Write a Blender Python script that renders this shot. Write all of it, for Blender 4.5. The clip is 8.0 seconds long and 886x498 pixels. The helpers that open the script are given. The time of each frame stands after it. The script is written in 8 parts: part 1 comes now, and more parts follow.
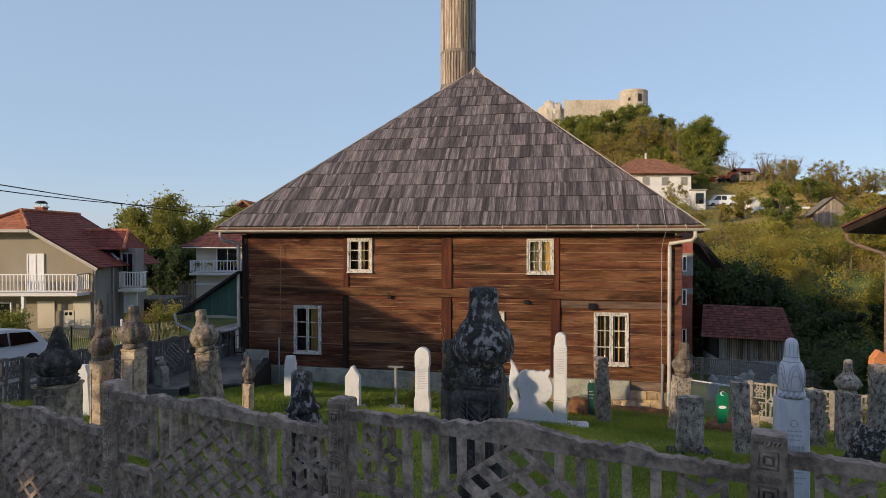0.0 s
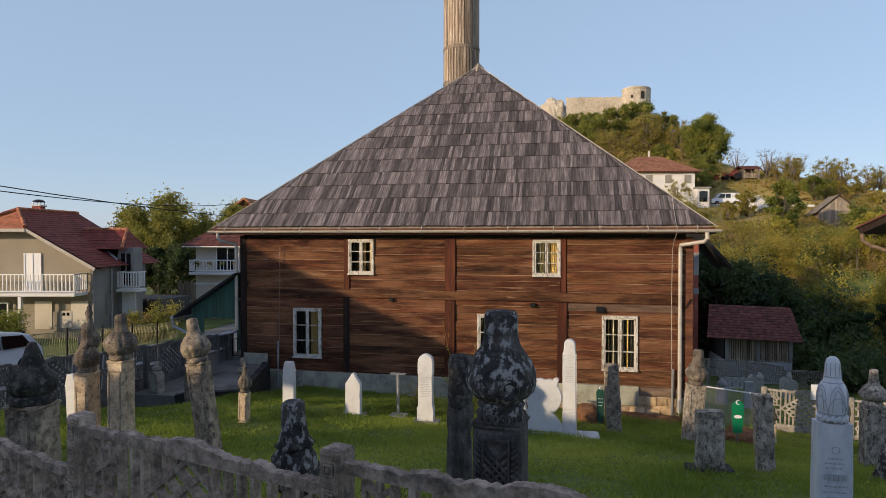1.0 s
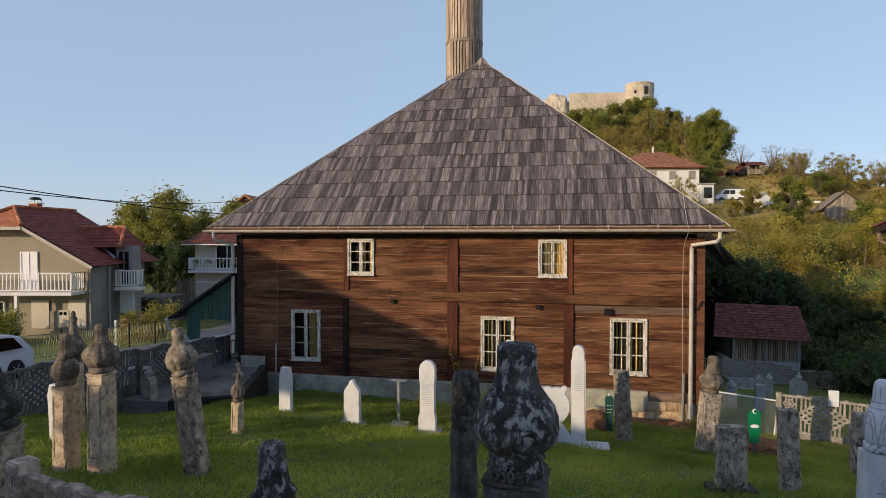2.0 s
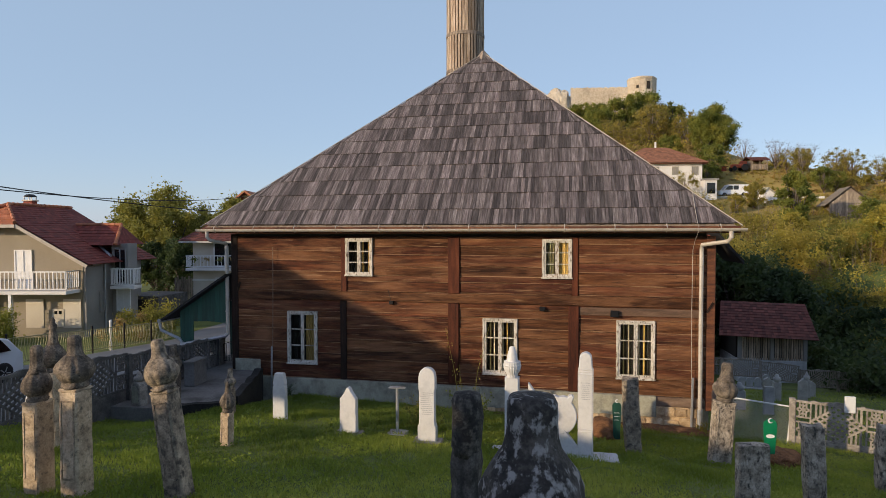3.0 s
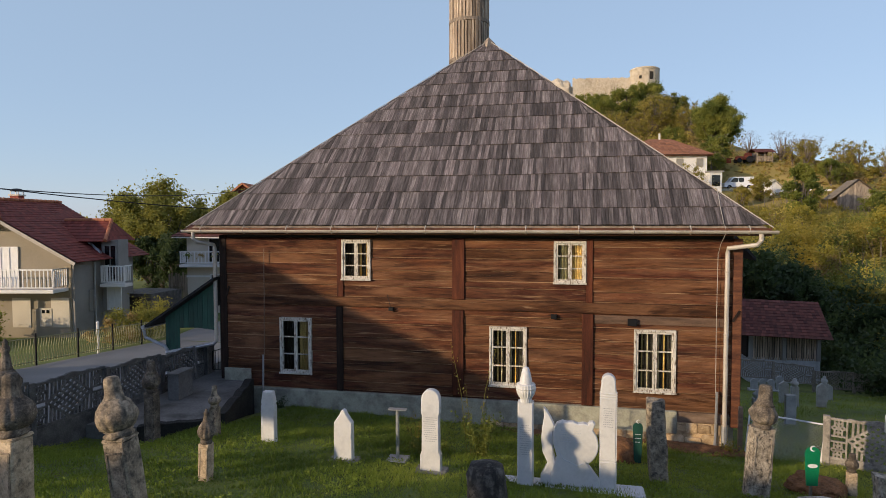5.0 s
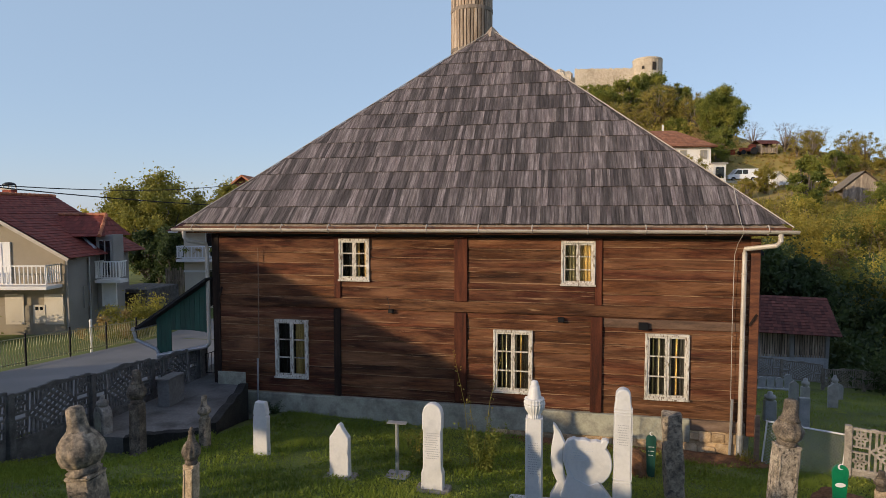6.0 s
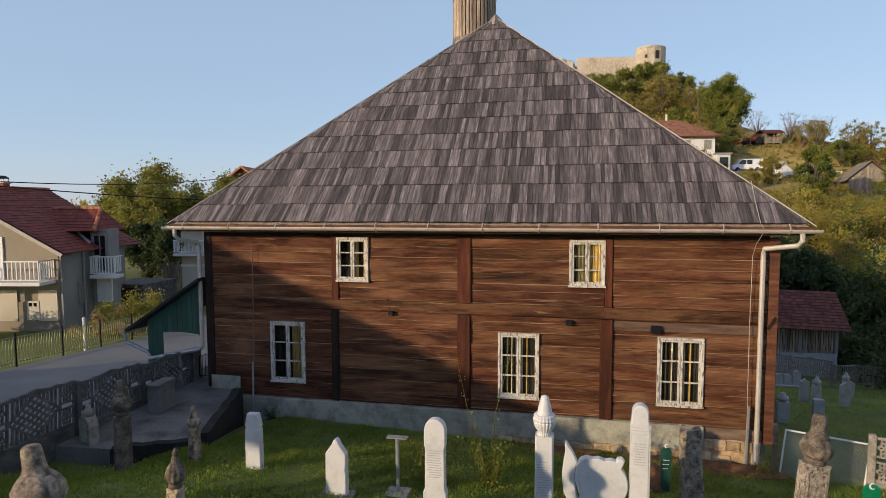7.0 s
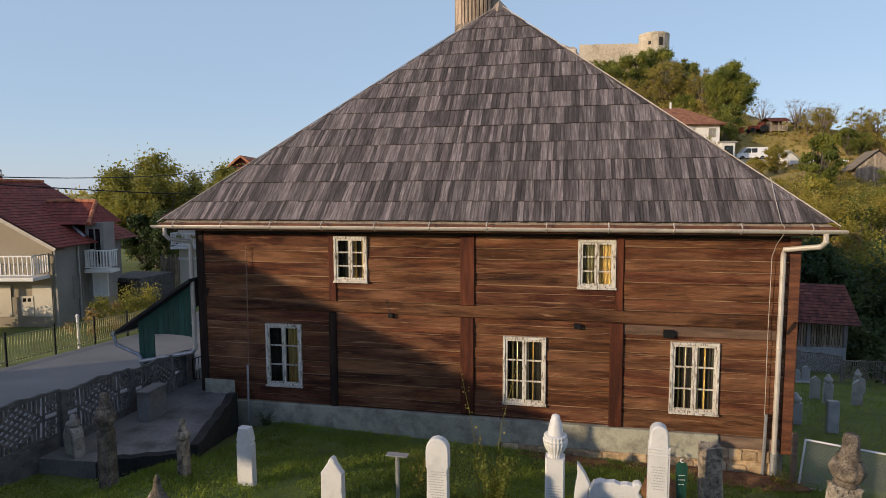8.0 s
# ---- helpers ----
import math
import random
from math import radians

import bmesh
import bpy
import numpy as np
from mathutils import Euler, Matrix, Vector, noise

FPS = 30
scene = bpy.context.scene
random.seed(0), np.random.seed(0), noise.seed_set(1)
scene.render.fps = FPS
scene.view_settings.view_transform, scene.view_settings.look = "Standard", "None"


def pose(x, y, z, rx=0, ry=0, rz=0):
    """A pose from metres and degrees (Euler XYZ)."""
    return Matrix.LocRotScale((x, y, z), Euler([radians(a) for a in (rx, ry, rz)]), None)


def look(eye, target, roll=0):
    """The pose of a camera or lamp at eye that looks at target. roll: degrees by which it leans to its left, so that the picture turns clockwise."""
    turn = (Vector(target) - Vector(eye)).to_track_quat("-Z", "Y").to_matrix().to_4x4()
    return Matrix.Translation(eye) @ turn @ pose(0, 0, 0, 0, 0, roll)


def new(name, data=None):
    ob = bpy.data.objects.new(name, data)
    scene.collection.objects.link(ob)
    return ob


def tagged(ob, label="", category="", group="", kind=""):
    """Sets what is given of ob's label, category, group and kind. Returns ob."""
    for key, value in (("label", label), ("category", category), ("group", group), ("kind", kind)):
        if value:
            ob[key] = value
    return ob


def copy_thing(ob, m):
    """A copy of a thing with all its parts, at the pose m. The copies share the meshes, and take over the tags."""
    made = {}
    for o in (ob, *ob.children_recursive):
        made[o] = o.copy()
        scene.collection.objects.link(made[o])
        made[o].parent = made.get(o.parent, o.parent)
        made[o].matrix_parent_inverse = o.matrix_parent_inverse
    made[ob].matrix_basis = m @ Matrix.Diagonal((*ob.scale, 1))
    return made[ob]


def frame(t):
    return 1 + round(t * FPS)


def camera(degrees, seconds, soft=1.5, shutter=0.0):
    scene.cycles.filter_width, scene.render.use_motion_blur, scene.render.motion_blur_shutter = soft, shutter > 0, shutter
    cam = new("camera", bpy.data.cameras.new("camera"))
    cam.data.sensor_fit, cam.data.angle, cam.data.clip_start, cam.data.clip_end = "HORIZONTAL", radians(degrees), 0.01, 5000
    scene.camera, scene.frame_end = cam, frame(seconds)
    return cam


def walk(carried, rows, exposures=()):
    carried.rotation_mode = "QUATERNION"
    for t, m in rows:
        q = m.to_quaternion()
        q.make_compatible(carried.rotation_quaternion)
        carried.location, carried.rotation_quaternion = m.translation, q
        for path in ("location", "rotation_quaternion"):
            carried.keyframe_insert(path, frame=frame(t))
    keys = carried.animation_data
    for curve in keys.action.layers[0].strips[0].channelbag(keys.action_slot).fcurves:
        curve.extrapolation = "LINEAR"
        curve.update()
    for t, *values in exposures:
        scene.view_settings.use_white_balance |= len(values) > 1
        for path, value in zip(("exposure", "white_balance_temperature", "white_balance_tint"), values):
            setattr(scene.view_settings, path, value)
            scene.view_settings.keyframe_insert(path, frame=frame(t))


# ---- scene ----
cam = camera(72.7, 8.0, soft=0.6)
PATH = [
    (0, (3.266, -16.996, 3.905), (2.876, -15.035, 3.879), -0.0),
    (0.5, (3.192, -16.781, 3.959), (2.8, -14.82, 3.929), 0.0),
    (1, (3.122, -16.534, 4.002), (2.727, -14.574, 3.968), 0.0),
    (1.5, (3.061, -16.28, 4.048), (2.662, -14.321, 4.008), 0.0),
    (3, (2.918, -15.481, 4.197), (2.512, -13.524, 4.135), -0.1),
    (3.5, (2.861, -15.239, 4.244), (2.454, -13.283, 4.175), -0.1),
    (4, (2.77, -14.976, 4.311), (2.365, -13.019, 4.237), -0.1),
    (4.5, (2.686, -14.692, 4.366), (2.281, -12.735, 4.286), -0.1),
    (6, (2.444, -13.732, 4.606), (2.035, -11.778, 4.486), -0.1),
    (6.5, (2.37, -13.435, 4.679), (1.959, -11.482, 4.545), -0.2),
    (7, (2.284, -13.104, 4.774), (1.872, -11.153, 4.621), -0.2),
    (7.5, (2.224, -12.804, 4.873), (1.808, -10.855, 4.702), -0.2),
    (8, (2.136, -12.485, 4.972), (1.72, -10.538, 4.78), -0.3),
]
walk(cam, [(t, look(eye, target, roll)) for t, eye, target, roll in PATH])

# ---- world and sun ----
SUN_TRAVEL = Vector((0.96, 1.0, -0.35)).normalized()
SUN_ELEVATION = math.asin(-SUN_TRAVEL.z)
SUN_BEARING = math.atan2(-SUN_TRAVEL.x, -SUN_TRAVEL.y)
world = bpy.data.worlds.new("sky")
scene.world = world
world.use_nodes = True
wn = world.node_tree
sky = wn.nodes.new("ShaderNodeTexSky")
sky.sky_type = "NISHITA"
sky.sun_disc = False
sky.sun_elevation = SUN_ELEVATION
sky.sun_rotation = SUN_BEARING
sky.altitude = 300
sky.air_density = 1.0
sky.dust_density = 0.4
sky.ozone_density = 3.5
wn.nodes["Background"].inputs["Strength"].default_value = 0.15
tint = wn.nodes.new("ShaderNodeMix")
tint.data_type, tint.blend_type = "RGBA", "MULTIPLY"
tint.inputs[0].default_value = 1.0
tint.inputs[7].default_value = (1.27, 1.0, 0.97, 1)
haze = wn.nodes.new("ShaderNodeMix")
haze.data_type = "RGBA"
lift = wn.nodes.new("ShaderNodeTexCoord")
height = wn.nodes.new("ShaderNodeSeparateXYZ")
thin = wn.nodes.new("ShaderNodeMapRange")
thin.inputs["From Min"].default_value, thin.inputs["From Max"].default_value = 0.3, 0.9
thin.inputs["To Min"].default_value, thin.inputs["To Max"].default_value = 0.75, 0.6
wn.links.new(lift.outputs["Generated"], height.inputs[0])
wn.links.new(height.outputs["Z"], thin.inputs["Value"])
side = wn.nodes.new("ShaderNodeMapRange")
side.inputs["From Min"].default_value, side.inputs["From Max"].default_value = -0.5, 0.15
side.inputs["To Min"].default_value, side.inputs["To Max"].default_value = 0.1, 1.0
veil = wn.nodes.new("ShaderNodeMath")
veil.operation = "MULTIPLY"
wn.links.new(height.outputs["Y"], side.inputs["Value"])
wn.links.new(thin.outputs[0], veil.inputs[0])
wn.links.new(side.outputs[0], veil.inputs[1])
wn.links.new(veil.outputs[0], haze.inputs[0])
high = wn.nodes.new("ShaderNodeMapRange")
high.inputs["From Min"].default_value, high.inputs["From Max"].default_value = 0.45, 0.8
pale = wn.nodes.new("ShaderNodeMix")
pale.data_type = "RGBA"
pale.inputs[6].default_value = (1.82, 2.44, 3.2, 1)
pale.inputs[7].default_value = (2.5, 2.45, 2.5, 1)
wn.links.new(height.outputs["Z"], high.inputs["Value"])
wn.links.new(high.outputs[0], pale.inputs[0])
wn.links.new(pale.outputs[2], haze.inputs[7])
wn.links.new(sky.outputs["Color"], tint.inputs[6])
wn.links.new(tint.outputs[2], haze.inputs[6])
wn.links.new(haze.outputs[2], wn.nodes["Background"].inputs["Color"])
sun_data = bpy.data.lights.new("sun", "SUN")
sun_data.energy = 2.65
sun_data.angle = radians(0.6)
sun_data.color = (1.0, 0.785, 0.53)
sun = new("sun", sun_data)
sun.matrix_world = look((0, 0, 60), Vector((0, 0, 60)) + SUN_TRAVEL)
scene.view_settings.exposure = 0.55

# ---- materials ----
def surface(name, colours, scale=3.0, rough=0.8, bump=0.3, stretch=(1, 1, 1), fine=40.0, per_object=0.0, per_island=0.0,
            metal=0.0, spots=None, spot_scale=4.0, spot_at=0.6, spot_soft=0.06, bump_depth=0.01, hue=0.0, spot_stretch=None, skew=1.0, span=(0.33, 0.67)):
    """A surface with colour that varies at two scales, fine relief, and blotches where spots is given."""
    m = bpy.data.materials.new(name)
    m.use_nodes = True
    n, l = m.node_tree.nodes, m.node_tree.links
    b = n["Principled BSDF"]
    b.inputs["Roughness"].default_value = rough
    b.inputs["Metallic"].default_value = metal
    tex = n.new("ShaderNodeTexCoord")
    info = n.new("ShaderNodeObjectInfo")
    shift = n.new("ShaderNodeVectorMath"); shift.operation = "MULTIPLY_ADD"
    l.new(n.new("ShaderNodeNewGeometry").outputs["Random Per Island"] if per_island else info.outputs["Random"], shift.inputs[0])
    shift.inputs[1].default_value = (37.0, 23.0, 51.0)
    l.new(tex.outputs["Object"], shift.inputs[2])
    mapping = n.new("ShaderNodeMapping")
    mapping.inputs["Scale"].default_value = stretch
    l.new(shift.outputs[0], mapping.inputs["Vector"])
    big = n.new("ShaderNodeTexNoise"); big.inputs["Scale"].default_value = scale; big.inputs["Detail"].default_value = 6
    small = n.new("ShaderNodeTexNoise"); small.inputs["Scale"].default_value = fine; small.inputs["Detail"].default_value = 8
    small.inputs["Roughness"].default_value = 0.65
    for t in (big, small):
        l.new(mapping.outputs[0], t.inputs["Vector"])
    mix = n.new("ShaderNodeMath"); mix.operation = "MULTIPLY_ADD"; mix.inputs[1].default_value = 0.45
    l.new(small.outputs["Fac"], mix.inputs[0])
    half = n.new("ShaderNodeMath"); half.operation = "MULTIPLY"; half.inputs[1].default_value = 0.55
    l.new(big.outputs["Fac"], half.inputs[0])
    l.new(half.outputs[0], mix.inputs[2])
    ramp = n.new("ShaderNodeValToRGB")
    els = ramp.color_ramp.elements
    while len(els) < len(colours):
        els.new(0.5)
    for i, c in enumerate(colours):
        els[i].position = span[0] + (span[1] - span[0]) * i / max(1, len(colours) - 1)
        els[i].color = (*c, 1)
    l.new(mix.outputs[0], ramp.inputs[0])
    out = ramp.outputs["Color"]
    if spots:
        st = n.new("ShaderNodeTexNoise"); st.inputs["Scale"].default_value = spot_scale; st.inputs["Detail"].default_value = 7
        st.inputs["Roughness"].default_value = 0.62
        if spot_stretch:
            sm = n.new("ShaderNodeMapping")
            sm.inputs["Scale"].default_value = spot_stretch
            l.new(shift.outputs[0], sm.inputs["Vector"])
            l.new(sm.outputs[0], st.inputs["Vector"])
        else:
            l.new(shift.outputs[0], st.inputs["Vector"])
        sr = n.new("ShaderNodeValToRGB")
        sr.color_ramp.elements[0].position = spot_at - spot_soft
        sr.color_ramp.elements[1].position = spot_at + spot_soft
        l.new(st.outputs["Fac"], sr.inputs[0])
        mx = n.new("ShaderNodeMix"); mx.data_type = "RGBA"
        l.new(sr.outputs["Color"], mx.inputs[0])
        l.new(out, mx.inputs[6])
        mx.inputs[7].default_value = (*spots, 1)
        out = mx.outputs[2]
    if per_object or per_island:
        hsv = n.new("ShaderNodeHueSaturation")
        rnd = info.outputs["Random"]
        if per_island:
            rnd = n.new("ShaderNodeNewGeometry").outputs["Random Per Island"]
        amount = per_object or per_island
        rng = n.new("ShaderNodeMapRange")
        rng.inputs["To Min"].default_value, rng.inputs["To Max"].default_value = 1 - amount, 1 + amount
        bend = n.new("ShaderNodeMath"); bend.operation = "POWER"; bend.inputs[1].default_value = skew
        l.new(rnd, bend.inputs[0])
        l.new(bend.outputs[0], rng.inputs["Value"]); l.new(rng.outputs[0], hsv.inputs["Value"])
        if hue:
            turn = n.new("ShaderNodeMath"); turn.operation = "MULTIPLY"; turn.inputs[1].default_value = 7.31
            frac = n.new("ShaderNodeMath"); frac.operation = "FRACT"
            l.new(rnd, turn.inputs[0]); l.new(turn.outputs[0], frac.inputs[0])
            hr = n.new("ShaderNodeMapRange"); hr.inputs["To Min"].default_value, hr.inputs["To Max"].default_value = 0.5 - hue, 0.5 + hue
            l.new(frac.outputs[0], hr.inputs["Value"]); l.new(hr.outputs[0], hsv.inputs["Hue"])
        l.new(out, hsv.inputs["Color"])
        out = hsv.outputs["Color"]
    l.new(out, b.inputs["Base Color"])
    if bump:
        bm = n.new("ShaderNodeBump"); bm.inputs["Strength"].default_value = bump; bm.inputs["Distance"].default_value = bump_depth
        l.new(small.outputs["Fac"], bm.inputs["Height"])
        l.new(bm.outputs[0], b.inputs["Normal"])
    return m


def leaf_surface(name, a, b_, c, through_light=0.45):
    m = bpy.data.materials.new(name)
    m.use_nodes = True
    n, l = m.node_tree.nodes, m.node_tree.links
    b = n["Principled BSDF"]
    b.inputs["Roughness"].default_value = 0.65
    geo = n.new("ShaderNodeNewGeometry")
    ramp = n.new("ShaderNodeValToRGB")
    els = ramp.color_ramp.elements
    els.new(0.5)
    for i, col in enumerate((a, b_, c)):
        els[i].position = 0.15 + 0.35 * i
        els[i].color = (*col, 1)
    tex = n.new("ShaderNodeTexCoord")
    big = n.new("ShaderNodeTexNoise"); big.inputs["Scale"].default_value = 0.35; big.inputs["Detail"].default_value = 3
    l.new(tex.outputs["Object"], big.inputs["Vector"])
    add = n.new("ShaderNodeMath"); add.operation = "MULTIPLY_ADD"; add.inputs[1].default_value = 0.18
    l.new(geo.outputs["Random Per Island"], add.inputs[0])
    sub = n.new("ShaderNodeMath"); sub.operation = "MULTIPLY_ADD"; sub.inputs[1].default_value = 1.7; sub.inputs[2].default_value = -0.44
    l.new(big.outputs["Fac"], sub.inputs[0]); l.new(sub.outputs[0], add.inputs[2])
    l.new(add.outputs[0], ramp.inputs[0])
    l.new(ramp.outputs["Color"], b.inputs["Base Color"])
    tr = n.new("ShaderNodeBsdfTranslucent")
    l.new(ramp.outputs["Color"], tr.inputs["Color"])
    ms = n.new("ShaderNodeMixShader"); ms.inputs[0].default_value = through_light
    l.new(b.outputs[0], ms.inputs[1]); l.new(tr.outputs[0], ms.inputs[2])
    l.new(ms.outputs[0], n["Material Output"].inputs["Surface"])
    return m


def plain(name, colour, rough=0.6, metal=0.0):
    m = bpy.data.materials.new(name)
    m.use_nodes = True
    b = m.node_tree.nodes["Principled BSDF"]
    b.inputs["Base Color"].default_value = (*colour, 1)
    b.inputs["Roughness"].default_value = rough
    b.inputs["Metallic"].default_value = metal
    return m



def board_surface():
    """Sun-bleached brown board: long grain, dark checks, pale raised fibres and bleached areas that differ from board to board."""
    m = surface("weathered brown board", [(0.019, 0.0068, 0.0034), (0.097, 0.0315, 0.0125), (0.24, 0.088, 0.034)], scale=1.5, fine=8, stretch=(0.6, 5, 8),
                rough=0.78, bump=1.0, bump_depth=0.035, per_object=0.26, hue=0.01, span=(0.33, 0.69))
    n, l = m.node_tree.nodes, m.node_tree.links
    b = n["Principled BSDF"]
    old = b.inputs["Base Color"].links[0].from_socket
    tex = n.new("ShaderNodeTexCoord")
    info = n.new("ShaderNodeObjectInfo")
    shift = n.new("ShaderNodeVectorMath"); shift.operation = "MULTIPLY_ADD"
    l.new(info.outputs["Random"], shift.inputs[0])
    shift.inputs[1].default_value = (61.0, 17.0, 29.0)
    l.new(tex.outputs["Object"], shift.inputs[2])
    for scale, stretch, lo, hi, colour, most in ((0.9, (0.45, 1, 2.6), 0.44, 0.66, (0.33, 0.158, 0.075), 0.66), (2.0, (0.45, 3, 5), 0.54, 0.7, (0.03, 0.011, 0.006), 0.36), (1.6, (0.5, 3, 6), 0.56, 0.72, (0.4, 0.2, 0.095), 0.36),
                                                 (3.2, (0.4, 1, 7), 0.61, 0.68, (0.012, 0.0045, 0.0025), 0.6), (3.0, (0.3, 1, 8), 0.61, 0.69, (0.5, 0.31, 0.17), 0.6)):
        mp = n.new("ShaderNodeMapping"); mp.inputs["Scale"].default_value = stretch
        mp.inputs["Location"].default_value = (scale * 7, 0, scale * 3 + hi * 10)
        l.new(shift.outputs[0], mp.inputs["Vector"])
        no = n.new("ShaderNodeTexNoise"); no.inputs["Scale"].default_value = scale; no.inputs["Detail"].default_value = 7; no.inputs["Roughness"].default_value = 0.6; no.inputs["Distortion"].default_value = 0.7
        l.new(mp.outputs[0], no.inputs["Vector"])
        rg = n.new("ShaderNodeMapRange"); rg.inputs["From Min"].default_value, rg.inputs["From Max"].default_value = lo, hi
        rg.inputs["To Max"].default_value = most
        l.new(no.outputs["Fac"], rg.inputs["Value"])
        mx = n.new("ShaderNodeMix"); mx.data_type = "RGBA"
        l.new(rg.outputs[0], mx.inputs[0]); l.new(old, mx.inputs[6]); mx.inputs[7].default_value = (*colour, 1)
        old = mx.outputs[2]
    # hewn undulation under the fine grain
    fine_bump = b.inputs["Normal"].links[0].from_node
    wave = n.new("ShaderNodeTexNoise"); wave.inputs["Scale"].default_value = 4.0; wave.inputs["Detail"].default_value = 3
    mp = n.new("ShaderNodeMapping"); mp.inputs["Scale"].default_value = (0.45, 1, 2.6); l.new(shift.outputs[0], mp.inputs["Vector"]); l.new(mp.outputs[0], wave.inputs["Vector"])
    hewn = n.new("ShaderNodeBump"); hewn.inputs["Strength"].default_value = 0.75; hewn.inputs["Distance"].default_value = 0.07
    l.new(wave.outputs["Fac"], hewn.inputs["Height"]); l.new(hewn.outputs[0], fine_bump.inputs["Normal"])
    # pale lower arrises: bare wear plus painted highlights where seams catch the sun
    sep = n.new("ShaderNodeSeparateXYZ"); l.new(tex.outputs["Object"], sep.inputs[0])
    near = n.new("ShaderNodeMapRange"); near.inputs["From Min"].default_value, near.inputs["From Max"].default_value = 0.008, 0.021
    near.inputs["To Min"].default_value, near.inputs["To Max"].default_value = 1.0, 0.0
    l.new(sep.outputs["Z"], near.inputs["Value"])
    mp = n.new("ShaderNodeMapping"); mp.inputs["Scale"].default_value = (1.1, 1, 1); l.new(shift.outputs[0], mp.inputs["Vector"])
    no = n.new("ShaderNodeTexNoise"); no.inputs["Scale"].default_value = 1.3; no.inputs["Detail"].default_value = 4; l.new(mp.outputs[0], no.inputs["Vector"])
    some = n.new("ShaderNodeMapRange"); some.inputs["From Min"].default_value, some.inputs["From Max"].default_value = 0.36, 0.5
    l.new(no.outputs["Fac"], some.inputs["Value"])
    both = n.new("ShaderNodeMath"); both.operation = "MULTIPLY"; l.new(near.outputs[0], both.inputs[0]); l.new(some.outputs[0], both.inputs[1])
    mx = n.new("ShaderNodeMix"); mx.data_type = "RGBA"
    l.new(both.outputs[0], mx.inputs[0]); l.new(old, mx.inputs[6]); mx.inputs[7].default_value = (0.5, 0.31, 0.175, 1)
    old = mx.outputs[2]
    l.new(old, b.inputs["Base Color"])
    b.inputs["Specular IOR Level"].default_value = 0.28
    return m


BOARD = board_surface()
POST = surface("reddish brown post", [(0.02, 0.007, 0.004), (0.085, 0.022, 0.009), (0.15, 0.045, 0.018)], scale=1.5, fine=16, stretch=(8, 8, 1), rough=0.72, bump=0.8, per_object=0.2)
BLACKPOST = surface("near-black post", [(0.008, 0.005, 0.004), (0.022, 0.012, 0.008), (0.05, 0.03, 0.02)], scale=1.5, fine=16, stretch=(8, 8, 1), rough=0.8, bump=0.8)
for timber in (POST, BLACKPOST):
    timber.node_tree.nodes["Principled BSDF"].inputs["Specular IOR Level"].default_value = 0.25
BEAM = surface("dark beam", [(0.022, 0.008, 0.004), (0.1, 0.032, 0.012), (0.2, 0.08, 0.032)], scale=1.4, fine=14, stretch=(1, 8, 8), rough=0.75, bump=0.8, per_object=0.2)
LINTEL = surface("dull grey-brown lintel", [(0.045, 0.026, 0.015), (0.12, 0.068, 0.04), (0.2, 0.122, 0.075)], scale=1.4, fine=14, stretch=(1, 8, 8), rough=0.8, bump=0.6)
OLDBEAM = surface("greyed beam", [(0.09, 0.06, 0.04), (0.2, 0.13, 0.085), (0.28, 0.2, 0.14)], scale=1.4, fine=14, stretch=(1, 8, 8), rough=0.8, bump=0.6)
SHINGLE = surface("silvered wooden shingle", [(0.042, 0.033, 0.031), (0.115, 0.094, 0.091), (0.236, 0.206, 0.201)], scale=3.0, fine=26, stretch=(9, 0.7, 1), rough=0.84, bump=0.7,
                  per_object=0.63, hue=0.012, skew=1.25, span=(0.36, 0.64))
SHINGLES = surface("silvered wooden shingles", [(0.042, 0.033, 0.031), (0.115, 0.094, 0.091), (0.236, 0.206, 0.201)], scale=3.0, fine=26, stretch=(9, 0.7, 0.7), rough=0.84, bump=0.7,
                   per_island=0.63, hue=0.012, skew=1.25, span=(0.36, 0.64))
SLAT = surface("greyed minaret slat", [(0.13, 0.09, 0.06), (0.31, 0.235, 0.165), (0.48, 0.395, 0.3)], scale=2.0, fine=20, stretch=(8, 8, 0.6), rough=0.8, bump=0.6, per_object=0.45, span=(0.38, 0.62))
ZINC = surface("dull painted gutter metal", [(0.38, 0.33, 0.28), (0.52, 0.47, 0.4), (0.6, 0.55, 0.48)], scale=3, fine=30, rough=0.5, bump=0.1, metal=0.25)
FLAKED = surface("flaking white paint", [(0.4, 0.36, 0.3), (0.6, 0.56, 0.48), (0.74, 0.71, 0.63)], scale=6, fine=60, rough=0.7, bump=0.8, spots=(0.16, 0.115, 0.075), spot_scale=34, spot_at=0.57, spot_soft=0.06, spot_stretch=(1, 1, 0.22))
PLINTH = surface("grey cement plinth", [(0.27, 0.26, 0.195), (0.39, 0.378, 0.285), (0.48, 0.465, 0.36)], scale=1.5, fine=25, rough=0.9, bump=0.4, spots=(0.15, 0.138, 0.115), spot_scale=2.2, spot_at=0.58, spot_soft=0.12)
RUBBLE = surface("tan rubble stone", [(0.2, 0.125, 0.065), (0.43, 0.3, 0.165), (0.6, 0.47, 0.3)], scale=6, fine=30, rough=0.95, bump=0.7, bump_depth=0.007, per_object=0.3)
MARBLE = surface("white marble", [(0.581, 0.572, 0.554), (0.669, 0.660, 0.642), (0.722, 0.713, 0.704)], scale=2, fine=18, rough=0.45, bump=0.06, spots=(0.528, 0.528, 0.528), spot_scale=3, spot_at=0.62, spot_soft=0.1)
